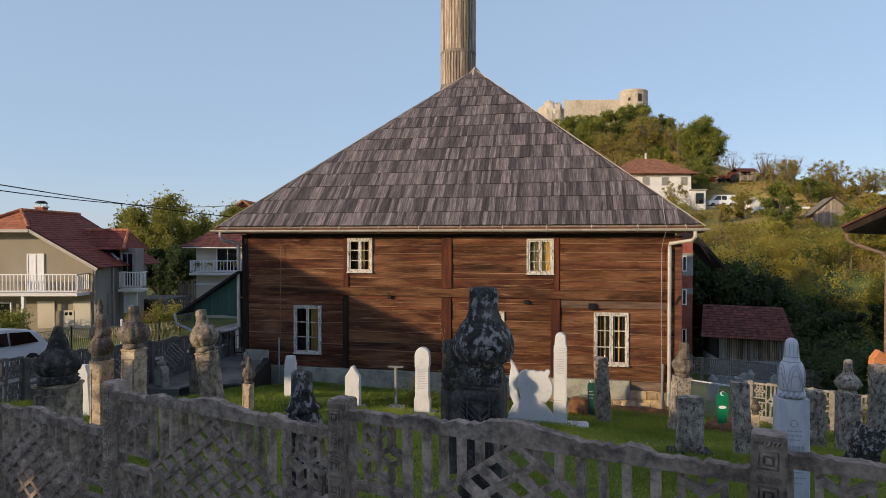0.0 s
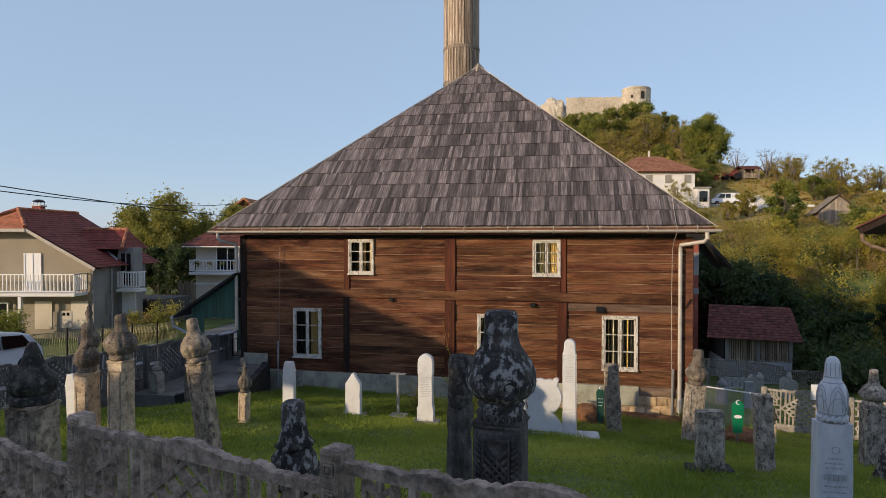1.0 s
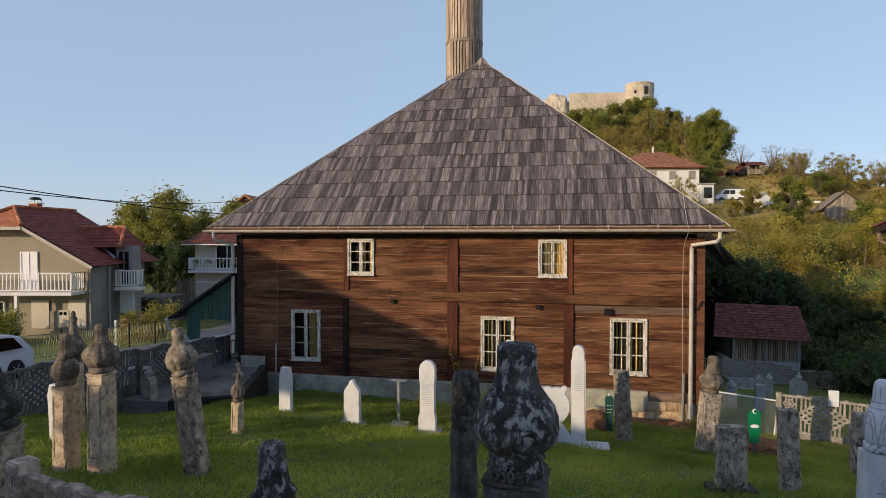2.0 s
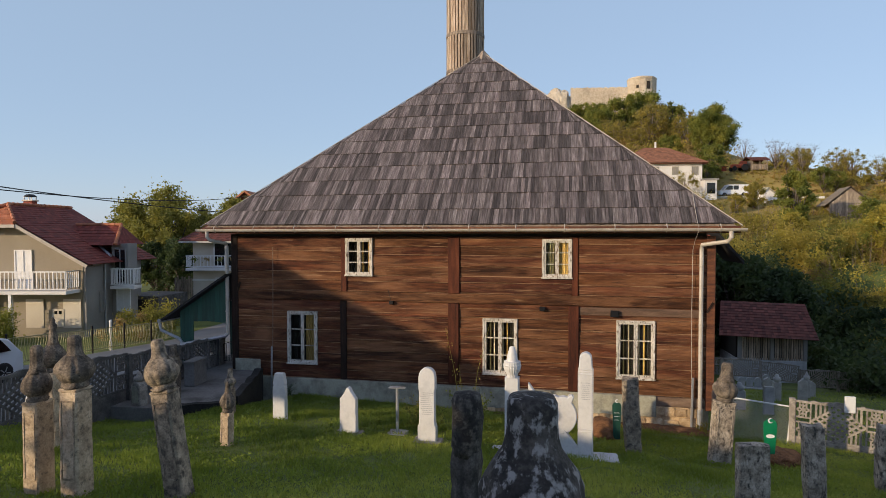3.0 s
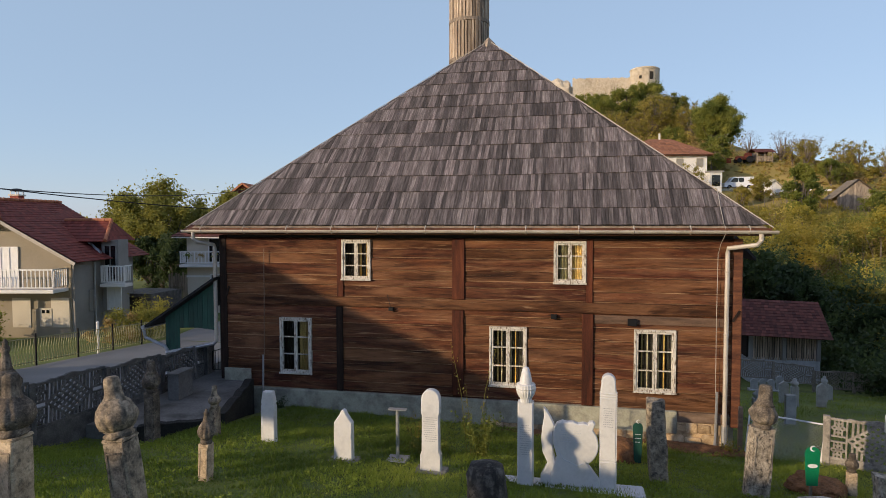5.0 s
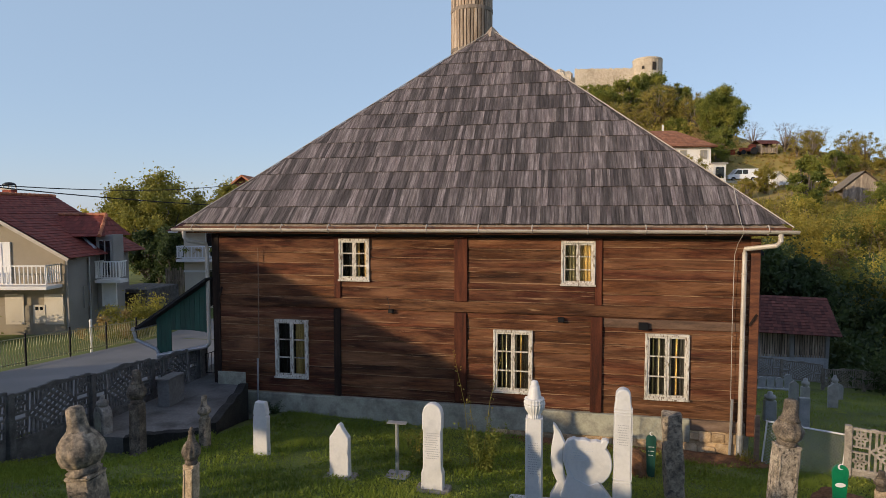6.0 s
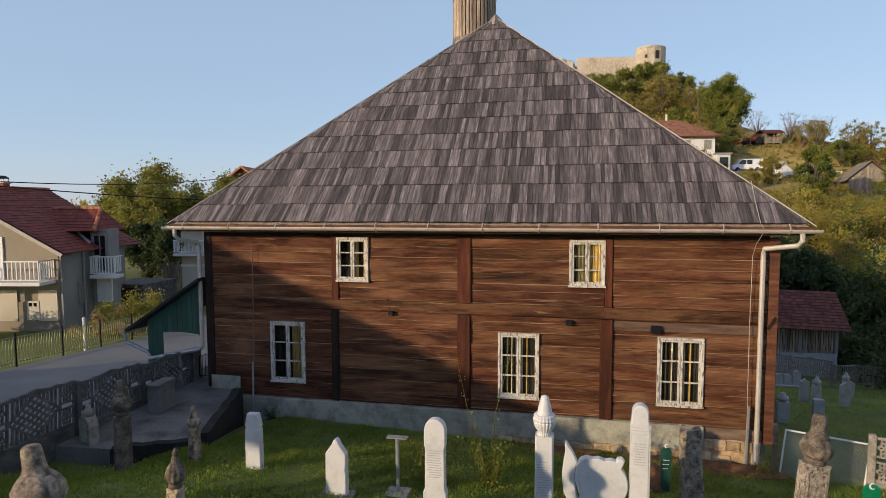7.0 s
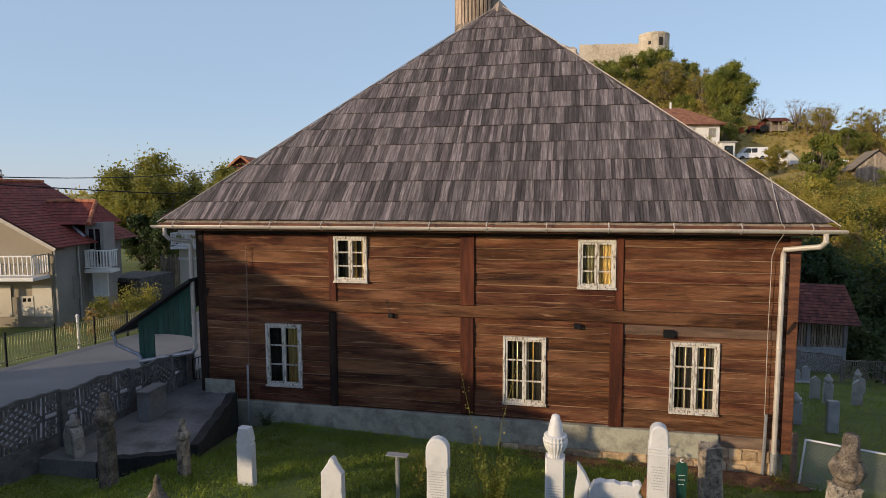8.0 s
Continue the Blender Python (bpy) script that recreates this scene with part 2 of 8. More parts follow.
GREYMARBLE = surface("grey-veined marble", [(0.42, 0.44, 0.47), (0.6, 0.61, 0.63), (0.7, 0.71, 0.72)], scale=5, fine=16, stretch=(1.5, 1.5, 0.6), rough=0.5, bump=0.1)
TUFA = surface("weathered tan stone", [(0.2, 0.145, 0.095), (0.48, 0.37, 0.25), (0.68, 0.56, 0.4)], scale=6, fine=38, rough=0.94, bump=0.7, bump_depth=0.007,
               spots=(0.09, 0.075, 0.058), spot_scale=14, spot_at=0.62, spot_soft=0.1, per_object=0.15)
GREYTUFA = surface("grimy grey-brown stone", [(0.12, 0.095, 0.07), (0.31, 0.25, 0.18), (0.5, 0.41, 0.3)], scale=6, fine=38, span=(0.37, 0.63), rough=0.94, bump=0.7, bump_depth=0.007,
                   spots=(0.06, 0.052, 0.043), spot_scale=11, spot_at=0.57, spot_soft=0.1)
DARKTUFA = surface("dark weathered stone", [(0.045, 0.036, 0.028), (0.15, 0.12, 0.09), (0.34, 0.28, 0.21)], scale=8, fine=42, span=(0.38, 0.62), rough=0.95, bump=0.7, bump_depth=0.007,
                   spots=(0.035, 0.03, 0.026), spot_scale=16, spot_at=0.57, spot_soft=0.12, per_object=0.15)
BLACKSTONE = surface("blackened stone", [(0.012, 0.011, 0.01), (0.032, 0.029, 0.025), (0.075, 0.067, 0.056)], scale=8, fine=45, span=(0.38, 0.62), rough=0.95, bump=0.7, bump_depth=0.007,
                     spots=(0.15, 0.135, 0.115), spot_scale=17, spot_at=0.6, spot_soft=0.1)
NEARBLACK = surface("black roofing and eaves-shade strip", [(0.008, 0.008, 0.008), (0.016, 0.015, 0.014), (0.03, 0.028, 0.026)], scale=3, fine=20, rough=0.85, bump=0.4)
HILLTILE = surface("faded brown-red roof tile", [(0.15, 0.062, 0.034), (0.27, 0.115, 0.06), (0.38, 0.18, 0.1)], scale=1.5, fine=10, rough=0.8, bump=0.3, per_island=0.2)
# Dims the lower field's shaded white stones through their colour.
GREYSTONE = surface("dull grey gravestone", [(0.3, 0.305, 0.305), (0.43, 0.435, 0.435), (0.53, 0.535, 0.53)], scale=4, fine=25, rough=0.85, bump=0.3)
LICHEN = surface("dark stone with pale lichen", [(0.012, 0.011, 0.01), (0.036, 0.032, 0.028), (0.1, 0.09, 0.078)], scale=9, fine=45, span=(0.38, 0.62), rough=0.94, bump=0.7, bump_depth=0.007,
                 spots=(0.29, 0.28, 0.265), spot_scale=21.0, spot_at=0.555, spot_soft=0.045, spot_stretch=(1, 1, 0.7))
CARVED = surface("grey-brown carved stone", [(0.03, 0.026, 0.023), (0.085, 0.076, 0.067), (0.19, 0.172, 0.152)], scale=7, fine=45, span=(0.36, 0.64), rough=0.94, bump=0.7, bump_depth=0.007,
                 spots=(0.028, 0.025, 0.022), spot_scale=6, spot_at=0.58, spot_soft=0.12, spot_stretch=(1.5, 1.5, 0.5))
BLOTCH = surface("pale stone with dark blotches", [(0.15, 0.122, 0.09), (0.35, 0.295, 0.23), (0.56, 0.485, 0.39)], scale=7, fine=40, span=(0.38, 0.62), rough=0.93, bump=0.7, bump_depth=0.007,
                 spots=(0.055, 0.048, 0.04), spot_scale=16, spot_at=0.57, spot_soft=0.08, spot_stretch=(1.3, 1.3, 0.7))
CONCRETE = surface("weathered cast concrete", [(0.15, 0.13, 0.107), (0.31, 0.275, 0.232), (0.46, 0.418, 0.362)], scale=5, fine=45, rough=0.94, bump=0.7, bump_depth=0.007,
                   spots=(0.08, 0.068, 0.055), spot_scale=10, spot_at=0.6, spot_soft=0.14, per_object=0.12)
# Lighter than CONCRETE to make up for weak light on the near fence.
NEARCONCRETE = surface("lichened cast concrete", [(0.125, 0.09, 0.068), (0.38, 0.295, 0.235), (0.6, 0.485, 0.4)], scale=5, fine=45, rough=0.94, bump=0.7, bump_depth=0.007,
                       spots=(0.075, 0.06, 0.048), spot_scale=13, spot_at=0.58, spot_soft=0.14, per_object=0.16)
# The lane fence's shaded face is put into this darker concrete tone.
DARKCONCRETE = surface("dark, shade-toned cast concrete", [(0.055, 0.052, 0.048), (0.11, 0.105, 0.098), (0.19, 0.182, 0.17)], scale=5, fine=45, rough=0.94, bump=0.7, bump_depth=0.007, per_object=0.1)
TERRACE = surface("worn grey concrete", [(0.12, 0.115, 0.105), (0.19, 0.18, 0.165), (0.26, 0.25, 0.23)], scale=1.2, fine=20, rough=0.92, bump=0.3, spots=(0.08, 0.075, 0.065), spot_scale=1.4, spot_at=0.58, spot_soft=0.1)
DARKWALL = surface("very dark retaining wall", [(0.008, 0.008, 0.007), (0.02, 0.019, 0.016), (0.045, 0.042, 0.034)], scale=2, fine=25, rough=0.95, bump=0.8, bump_depth=0.02)
ASPHALT = surface("worn grey asphalt", [(0.16, 0.155, 0.15), (0.2, 0.195, 0.19), (0.25, 0.24, 0.23)], scale=0.5, fine=60, rough=0.9, bump=0.3)
SOIL = surface("lawn soil and short turf", [(0.055, 0.07, 0.015), (0.11, 0.145, 0.027), (0.175, 0.2, 0.045)], scale=0.6, fine=12, rough=0.95, bump=0.5, bump_depth=0.03, spots=(0.16, 0.115, 0.05), spot_scale=0.7, spot_at=0.7, spot_soft=0.08)
CLAY = surface("bare reddish earth", [(0.1, 0.045, 0.018), (0.22, 0.1, 0.04), (0.34, 0.165, 0.072)], scale=6, fine=24, rough=0.97, bump=1.0, bump_depth=0.05)
BLADES = leaf_surface("grass blades", (0.098, 0.148, 0.02), (0.245, 0.315, 0.04), (0.45, 0.475, 0.088), 0.5)
LEAF_GREEN = leaf_surface("green leaves", (0.095, 0.13, 0.022), (0.215, 0.235, 0.042), (0.38, 0.36, 0.07), 0.5)
LEAF_OLIVE = leaf_surface("olive autumn leaves", (0.185, 0.165, 0.034), (0.34, 0.285, 0.055), (0.49, 0.39, 0.085), 0.5)
LEAF_WALNUT = leaf_surface("olive-green walnut leaves", (0.11, 0.115, 0.024), (0.26, 0.25, 0.048), (0.43, 0.385, 0.078), 0.5)
LEAF_YELLOW = leaf_surface("yellowing leaves", (0.22, 0.205, 0.034), (0.42, 0.36, 0.056), (0.58, 0.46, 0.075), 0.5)
LEAF_BROWN = leaf_surface("brown autumn leaves", (0.21, 0.155, 0.06), (0.37, 0.26, 0.095), (0.52, 0.37, 0.13), 0.5)
# Growth in shaded spots gets its darkness from this leaf colour.
LEAF_DARK = leaf_surface("dark and shade-toned leaves", (0.024, 0.046, 0.018), (0.055, 0.085, 0.026), (0.11, 0.14, 0.04))
BARK = surface("grey-brown bark", [(0.05, 0.04, 0.032), (0.1, 0.083, 0.068), (0.17, 0.145, 0.12)], scale=3, fine=20, stretch=(3, 3, 0.6), rough=0.95, bump=0.9, bump_depth=0.03)
TWIG = plain("grey bare twig", (0.17, 0.135, 0.105), 0.9)
REDTILE = surface("red clay roof tile", [(0.11, 0.02, 0.015), (0.2, 0.038, 0.026), (0.29, 0.068, 0.042)], scale=1.5, fine=20, rough=0.75, bump=0.3, per_island=0.25)
ORANGETILE = surface("orange clay roof tile", [(0.26, 0.085, 0.04), (0.42, 0.15, 0.07), (0.52, 0.22, 0.11)], scale=1.5, fine=20, rough=0.75, bump=0.3, per_island=0.2)
DARKTILE = surface("aged maroon roof tile", [(0.06, 0.018, 0.014), (0.125, 0.037, 0.028), (0.2, 0.072, 0.052)], scale=1.5, fine=20, rough=0.85, bump=0.4, per_island=0.38)
# Kept low so the front wall's partial shade sits in the colour.
CREAM = surface("dull beige render", [(0.235, 0.198, 0.138), (0.295, 0.25, 0.18), (0.335, 0.29, 0.215)], scale=0.7, fine=30, rough=0.9, bump=0.15)
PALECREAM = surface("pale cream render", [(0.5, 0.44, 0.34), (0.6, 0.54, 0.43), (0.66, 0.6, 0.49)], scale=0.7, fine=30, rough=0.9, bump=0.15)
TRIMBEIGE = surface("weathered beige paint", [(0.36, 0.32, 0.26), (0.46, 0.41, 0.34), (0.53, 0.48, 0.41)], scale=3, fine=30, rough=0.7, bump=0.1)
GREYRENDER = surface("grey render", [(0.2, 0.19, 0.172), (0.28, 0.265, 0.24), (0.34, 0.325, 0.295)], scale=0.7, fine=30, rough=0.9, bump=0.15)
WHITEWALL = surface("white lime render", [(0.62, 0.6, 0.56), (0.72, 0.7, 0.66), (0.78, 0.76, 0.72)], scale=0.8, fine=30, rough=0.9, bump=0.1)
WHITEPAINT = surface("white paint", [(0.68, 0.67, 0.64), (0.77, 0.76, 0.73), (0.8, 0.79, 0.77)], scale=3, fine=40, rough=0.5, bump=0.05)
BRICKRED = surface("raw red brickwork", [(0.2, 0.048, 0.034), (0.29, 0.08, 0.053), (0.36, 0.115, 0.077)], scale=3, fine=30, rough=0.9, bump=0.4)
GREENWOOD = surface("dark green painted board", [(0.004, 0.035, 0.025), (0.008, 0.06, 0.042), (0.014, 0.085, 0.06)], scale=2, fine=20, stretch=(6, 6, 1), rough=0.6, bump=0.3, per_object=0.2)
BARNWOOD = surface("weathered tan barn board", [(0.17, 0.135, 0.1), (0.3, 0.245, 0.185), (0.43, 0.36, 0.275)], scale=2, fine=20, stretch=(6, 6, 1), rough=0.88, bump=0.4, per_object=0.3)
OLDWOOD = surface("grey-brown barn board", [(0.11, 0.086, 0.064), (0.215, 0.172, 0.132), (0.33, 0.272, 0.212)], scale=2, fine=20, stretch=(6, 6, 1), rough=0.88, bump=0.4, per_object=0.3)
CASTLE = surface("pale limestone masonry", [(0.34, 0.28, 0.2), (0.53, 0.455, 0.345), (0.64, 0.575, 0.465)], scale=0.25, fine=2.2, rough=0.92, bump=1.0, bump_depth=0.3)
GREENTIN = surface("bright green enamelled board", [(0.004, 0.16, 0.07), (0.006, 0.2, 0.085), (0.01, 0.23, 0.1)], scale=3, fine=30, rough=0.4, bump=0.03)
GALV = surface("galvanised steel", [(0.3, 0.31, 0.32), (0.42, 0.43, 0.44), (0.5, 0.51, 0.52)], scale=8, fine=40, rough=0.45, bump=0.05, metal=0.6)
BLACKIRON = plain("black wrought iron", (0.012, 0.012, 0.013), 0.5, 0.5)
INK = plain("grey engraved lettering", (0.4, 0.4, 0.41), 0.7)
WHITEINK = plain("white painted sign", (0.8, 0.8, 0.78), 0.6)
RUBBER = plain("black rubber", (0.012, 0.012, 0.012), 0.8)
CARPAINT = plain("white car paint", (0.72, 0.73, 0.74), 0.2)
DARKGLASS = plain("dark car glass", (0.01, 0.012, 0.014), 0.08)
# Unlit insides and openings get their darkness from this colour.
DARKROOM = plain("lining coloured dark for unlit insides", (0.03, 0.025, 0.02), 0.9)
CURTAIN = surface("ochre curtain cloth", [(0.55, 0.36, 0.1), (0.68, 0.47, 0.16), (0.75, 0.56, 0.24)], scale=2, fine=30, stretch=(20, 20, 0.4), rough=0.9, bump=0.2)
NETCURTAIN = surface("cream curtain cloth", [(0.55, 0.48, 0.34), (0.68, 0.6, 0.44), (0.76, 0.69, 0.54)], scale=2, fine=30, stretch=(20, 20, 0.4), rough=0.9, bump=0.2)
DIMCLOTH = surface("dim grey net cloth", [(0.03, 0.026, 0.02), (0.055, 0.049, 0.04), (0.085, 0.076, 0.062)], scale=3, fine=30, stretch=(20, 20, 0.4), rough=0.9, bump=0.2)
OLDCLOTH = surface("dull olive curtain cloth", [(0.16, 0.14, 0.07), (0.24, 0.21, 0.11), (0.3, 0.27, 0.15)], scale=2, fine=30, stretch=(20, 20, 0.4), rough=0.9, bump=0.2)
CABLE = plain("black cable", (0.015, 0.015, 0.016), 0.7)
ORANGECLOTH = surface("faded orange cloth", [(0.5, 0.17, 0.06), (0.62, 0.24, 0.09), (0.7, 0.32, 0.14)], scale=3, fine=20, rough=0.9, bump=0.2)


def glass_material():
    m = bpy.data.materials.new("window glass")
    m.use_nodes = True
    b = m.node_tree.nodes["Principled BSDF"]
    b.inputs["Base Color"].default_value = (0.9, 0.93, 0.92, 1)
    b.inputs["Roughness"].default_value = 0.02
    b.inputs["Transmission Weight"].default_value = 1.0
    b.inputs["IOR"].default_value = 1.2
    return m


GLASS = glass_material()


def add_meadow(m):
    """Dry yellowish meadow on the hill north of the valley."""
    n, l = m.node_tree.nodes, m.node_tree.links
    b = n["Principled BSDF"]
    old = b.inputs["Base Color"].links[0].from_socket
    tex = n.new("ShaderNodeTexCoord")
    sep = n.new("ShaderNodeSeparateXYZ")
    l.new(tex.outputs["Object"], sep.inputs[0])
    rng = n.new("ShaderNodeMapRange")
    rng.inputs["From Min"].default_value, rng.inputs["From Max"].default_value = 52, 66
    l.new(sep.outputs["Y"], rng.inputs["Value"])
    no = n.new("ShaderNodeTexNoise"); no.inputs["Scale"].default_value = 0.12; no.inputs["Detail"].default_value = 8
    l.new(tex.outputs["Object"], no.inputs["Vector"])
    ramp = n.new("ShaderNodeValToRGB")
    ramp.color_ramp.elements[0].position, ramp.color_ramp.elements[1].position = 0.35, 0.65
    ramp.color_ramp.elements[0].color, ramp.color_ramp.elements[1].color = (0.17, 0.15, 0.026, 1), (0.38, 0.265, 0.075, 1)
    l.new(no.outputs["Fac"], ramp.inputs[0])
    mx = n.new("ShaderNodeMix"); mx.data_type = "RGBA"
    l.new(rng.outputs[0], mx.inputs[0]); l.new(old, mx.inputs[6]); l.new(ramp.outputs["Color"], mx.inputs[7])
    l.new(mx.outputs[2], b.inputs["Base Color"])


add_meadow(SOIL)

# ---- mesh tools ----
def mesh_of(bm, name, material):
    me = bpy.data.meshes.new(name)
    bm.normal_update()
    bm.to_mesh(me)
    bm.free()
    me.materials.append(material)
    return me


def part(name, bm, material, parent, label="", smooth=False):
    """One mesh object under a thing or under a part."""
    me = bm if isinstance(bm, bpy.types.Mesh) else mesh_of(bm, name, material)
    if smooth:
        me.polygons.foreach_set("use_smooth", [True] * len(me.polygons))
    ob = new(name, me)
    ob.parent = parent
    if label:
        ob["label"] = label
    return ob


def thing(name, m, label, category, group="", kind=""):
    ob = new(name)
    ob.empty_display_size = 0.2
    ob.matrix_world = m
    return tagged(ob, label, category, group, kind)


def solid(name, bm, material, label, category="", kind="", group="", smooth=False):
    """A thing or a piece of the setting that is one mesh."""
    me = bm if isinstance(bm, bpy.types.Mesh) else mesh_of(bm, name, material)
    if smooth:
        me.polygons.foreach_set("use_smooth", [True] * len(me.polygons))
    return tagged(new(name, me), label, category, group, kind)


def hexa(bm, corners):
    """A block from eight corners: the lower four in turn, then the upper four."""
    v = [bm.verts.new(c) for c in corners]
    for f in ((3, 2, 1, 0), (4, 5, 6, 7), (0, 1, 5, 4), (1, 2, 6, 5), (2, 3, 7, 6), (3, 0, 4, 7)):
        bm.faces.new([v[i] for i in f])
    return v


def box(bm, x0, x1, y0, y1, z0, z1):
    return hexa(bm, [(x0, y0, z0), (x1, y0, z0), (x1, y1, z0), (x0, y1, z0), (x0, y0, z1), (x1, y0, z1), (x1, y1, z1), (x0, y1, z1)])


def block(x0, x1, y0, y1, z0, z1, bevel=0.0, segments=1):
    bm = bmesh.new()
    box(bm, x0, x1, y0, y1, z0, z1)
    if bevel:
        bmesh.ops.bevel(bm, geom=bm.edges[:], offset=bevel, segments=segments, affect="EDGES")
    return bm


def strip(bm, a, b, width, y0, y1):
    """A bar in the x-z plane from a to b, y0 to y1 deep."""
    a, b = Vector(a), Vector(b)
    d = (b - a).normalized()
    n = Vector((-d.y, d.x)) * width / 2
    c = [a - n, b - n, b + n, a + n]
    hexa(bm, [(p.x, y0, p.y) for p in c] + [(p.x, y1, p.y) for p in c])


def tube(bm, points, radius, segments=8, closed_ends=True):
    pts = [Vector(p) for p in points]
    rings = []
    for i, p in enumerate(pts):
        d = (pts[min(i + 1, len(pts) - 1)] - pts[max(i - 1, 0)]).normalized()
        s = d.cross(Vector((0, 0, 1)))
        if s.length < 0.05:
            s = d.cross(Vector((0, 1, 0)))
        s.normalize()
        u = s.cross(d)
        r = radius[i] if isinstance(radius, (list, tuple)) else radius
        rings.append([bm.verts.new(p + r * (math.cos(a) * s + math.sin(a) * u)) for a in (2 * math.pi * k / segments for k in range(segments))])
    for r0, r1 in zip(rings, rings[1:]):
        for k in range(segments):
            bm.faces.new((r0[k], r0[(k + 1) % segments], r1[(k + 1) % segments], r1[k]))
    if closed_ends:
        bm.faces.new(rings[0][::-1])
        bm.faces.new(rings[-1])


def lathe(bm, profile, segments=24, cx=0.0, cy=0.0, flutes=0, depth=0.0, rough=0.0, seed=0.0):
    """A turned body: profile of (radius, z), with flutes and worn relief where asked."""
    rings = []
    for r, z in profile:
        ring = []
        for k in range(segments):
            a = 2 * math.pi * k / segments
            q = r * (1 + depth * math.cos(flutes * a)) if flutes else r
            p = Vector((math.cos(a), math.sin(a), 0)) * q
            if rough:
                p *= 1 + rough * (noise.noise(Vector((p.x * 9 + seed, p.y * 9, z * 9))) + 0.7 * noise.noise(Vector((p.x * 26 + seed, p.y * 26, z * 26))))
            ring.append(bm.verts.new((cx + p.x, cy + p.y, z)))
        rings.append(ring)
    for r0, r1 in zip(rings, rings[1:]):
        for k in range(segments):
            bm.faces.new((r0[k], r0[(k + 1) % segments], r1[(k + 1) % segments], r1[k]))
    bm.faces.new(rings[0][::-1])
    bm.faces.new(rings[-1])


def shaft(bm, w, d, z0, z1, top=1.0, chamfer=0.15, steps=10, rough=0.0, seed=0.0):
    """A four-sided pillar with chamfered arrises that tapers to top, worn where rough."""
    rings = []
    c = chamfer * min(w, d)
    base = [(-w / 2 + c, -d / 2), (w / 2 - c, -d / 2), (w / 2, -d / 2 + c), (w / 2, d / 2 - c), (w / 2 - c, d / 2), (-w / 2 + c, d / 2), (-w / 2, d / 2 - c), (-w / 2, -d / 2 + c)]
    outline = []
    for (ax, ay), (bx, by) in zip(base, base[1:] + base[:1]):
        n = 3 if math.hypot(bx - ax, by - ay) > 0.5 * min(w, d) else 1
        outline += [(ax + (bx - ax) * i / n, ay + (by - ay) * i / n) for i in range(n)]
    for i in range(steps + 1):
        f = i / steps
        s = 1 + (top - 1) * f
        ring = []
        for x, y in outline:
            p = Vector((x * s, y * s, z0 + (z1 - z0) * f))
            if rough:
                q = 1 + rough * (noise.noise(Vector((p.x * 8 + seed, p.y * 8, p.z * 5))) + 0.8 * noise.noise(Vector((p.x * 22 + seed, p.y * 22, p.z * 16))))
                p.x *= q
                p.y *= q
                p.z += f ** 4 * rough * 0.45 * noise.noise(Vector((x * 9 + seed, y * 9, 3.0)))
            ring.append(bm.verts.new(p))
        rings.append(ring)
    m = len(outline)
    for r0, r1 in zip(rings, rings[1:]):
        for k in range(m):
            bm.faces.new((r0[k], r0[(k + 1) % m], r1[(k + 1) % m], r1[k]))
    bm.faces.new(rings[0][::-1])
    bm.faces.new(rings[-1])


def slab(outline, y0, y1, bevel=0.0):
    """A plate with the given outline in x-z, y0 to y1 thick."""
    bm = bmesh.new()
    a = [bm.verts.new((x, y0, z)) for x, z in outline]
    b = [bm.verts.new((x, y1, z)) for x, z in outline]
    front = bm.faces.new(a)
    back = bm.faces.new(b[::-1])
    n = len(outline)
    for k in range(n):
        bm.faces.new((a[k], b[k], b[(k + 1) % n], a[(k + 1) % n]))
    bmesh.ops.recalc_face_normals(bm, faces=bm.faces[:])
    if bevel:
        edges = [e for f in (front, back) if f.is_valid for e in f.edges]
        bmesh.ops.bevel(bm, geom=list(set(edges)), offset=bevel, segments=1, affect="EDGES")
    bmesh.ops.triangulate(bm, faces=[f for f in bm.faces if len(f.verts) > 4])
    return bm


def raw_mesh(name, verts, faces, material):
    """A mesh from arrays: verts (n, 3), faces (m, 3 or 4)."""
    me = bpy.data.meshes.new(name)
    verts, faces = np.asarray(verts, np.float32), np.asarray(faces, np.int32)
    k = faces.shape[1]
    me.vertices.add(len(verts))
    me.vertices.foreach_set("co", verts.ravel())
    me.loops.add(faces.size)
    me.loops.foreach_set("vertex_index", faces.ravel())
    me.polygons.add(len(faces))
    me.polygons.foreach_set("loop_start", np.arange(0, faces.size, k, dtype=np.int32))
    me.polygons.foreach_set("loop_total", np.full(len(faces), k, np.int32))
    me.polygons.foreach_set("use_smooth", [False] * len(faces))
    me.update(calc_edges=True)
    me.materials.append(material)
    return me


def leaves(rng, centres, size, flat=0.0):
    """One small folded leaf at each centre, turned at random: verts and quads."""
    n = len(centres)
    u = rng.normal(size=(n, 3))
    u[:, 2] *= 1 - flat
    u /= np.linalg.norm(u, axis=1, keepdims=True)
    w = rng.normal(size=(n, 3))
    v = np.cross(u, w)
    v /= np.linalg.norm(v, axis=1, keepdims=True)
    s = size * rng.uniform(0.6, 1.4, size=(n, 1))
    verts = np.stack([centres - u * s, centres + v * s * 0.55, centres + u * s, centres - v * s * 0.55], 1).reshape(-1, 3)
    return verts, np.arange(4 * n).reshape(-1, 4)


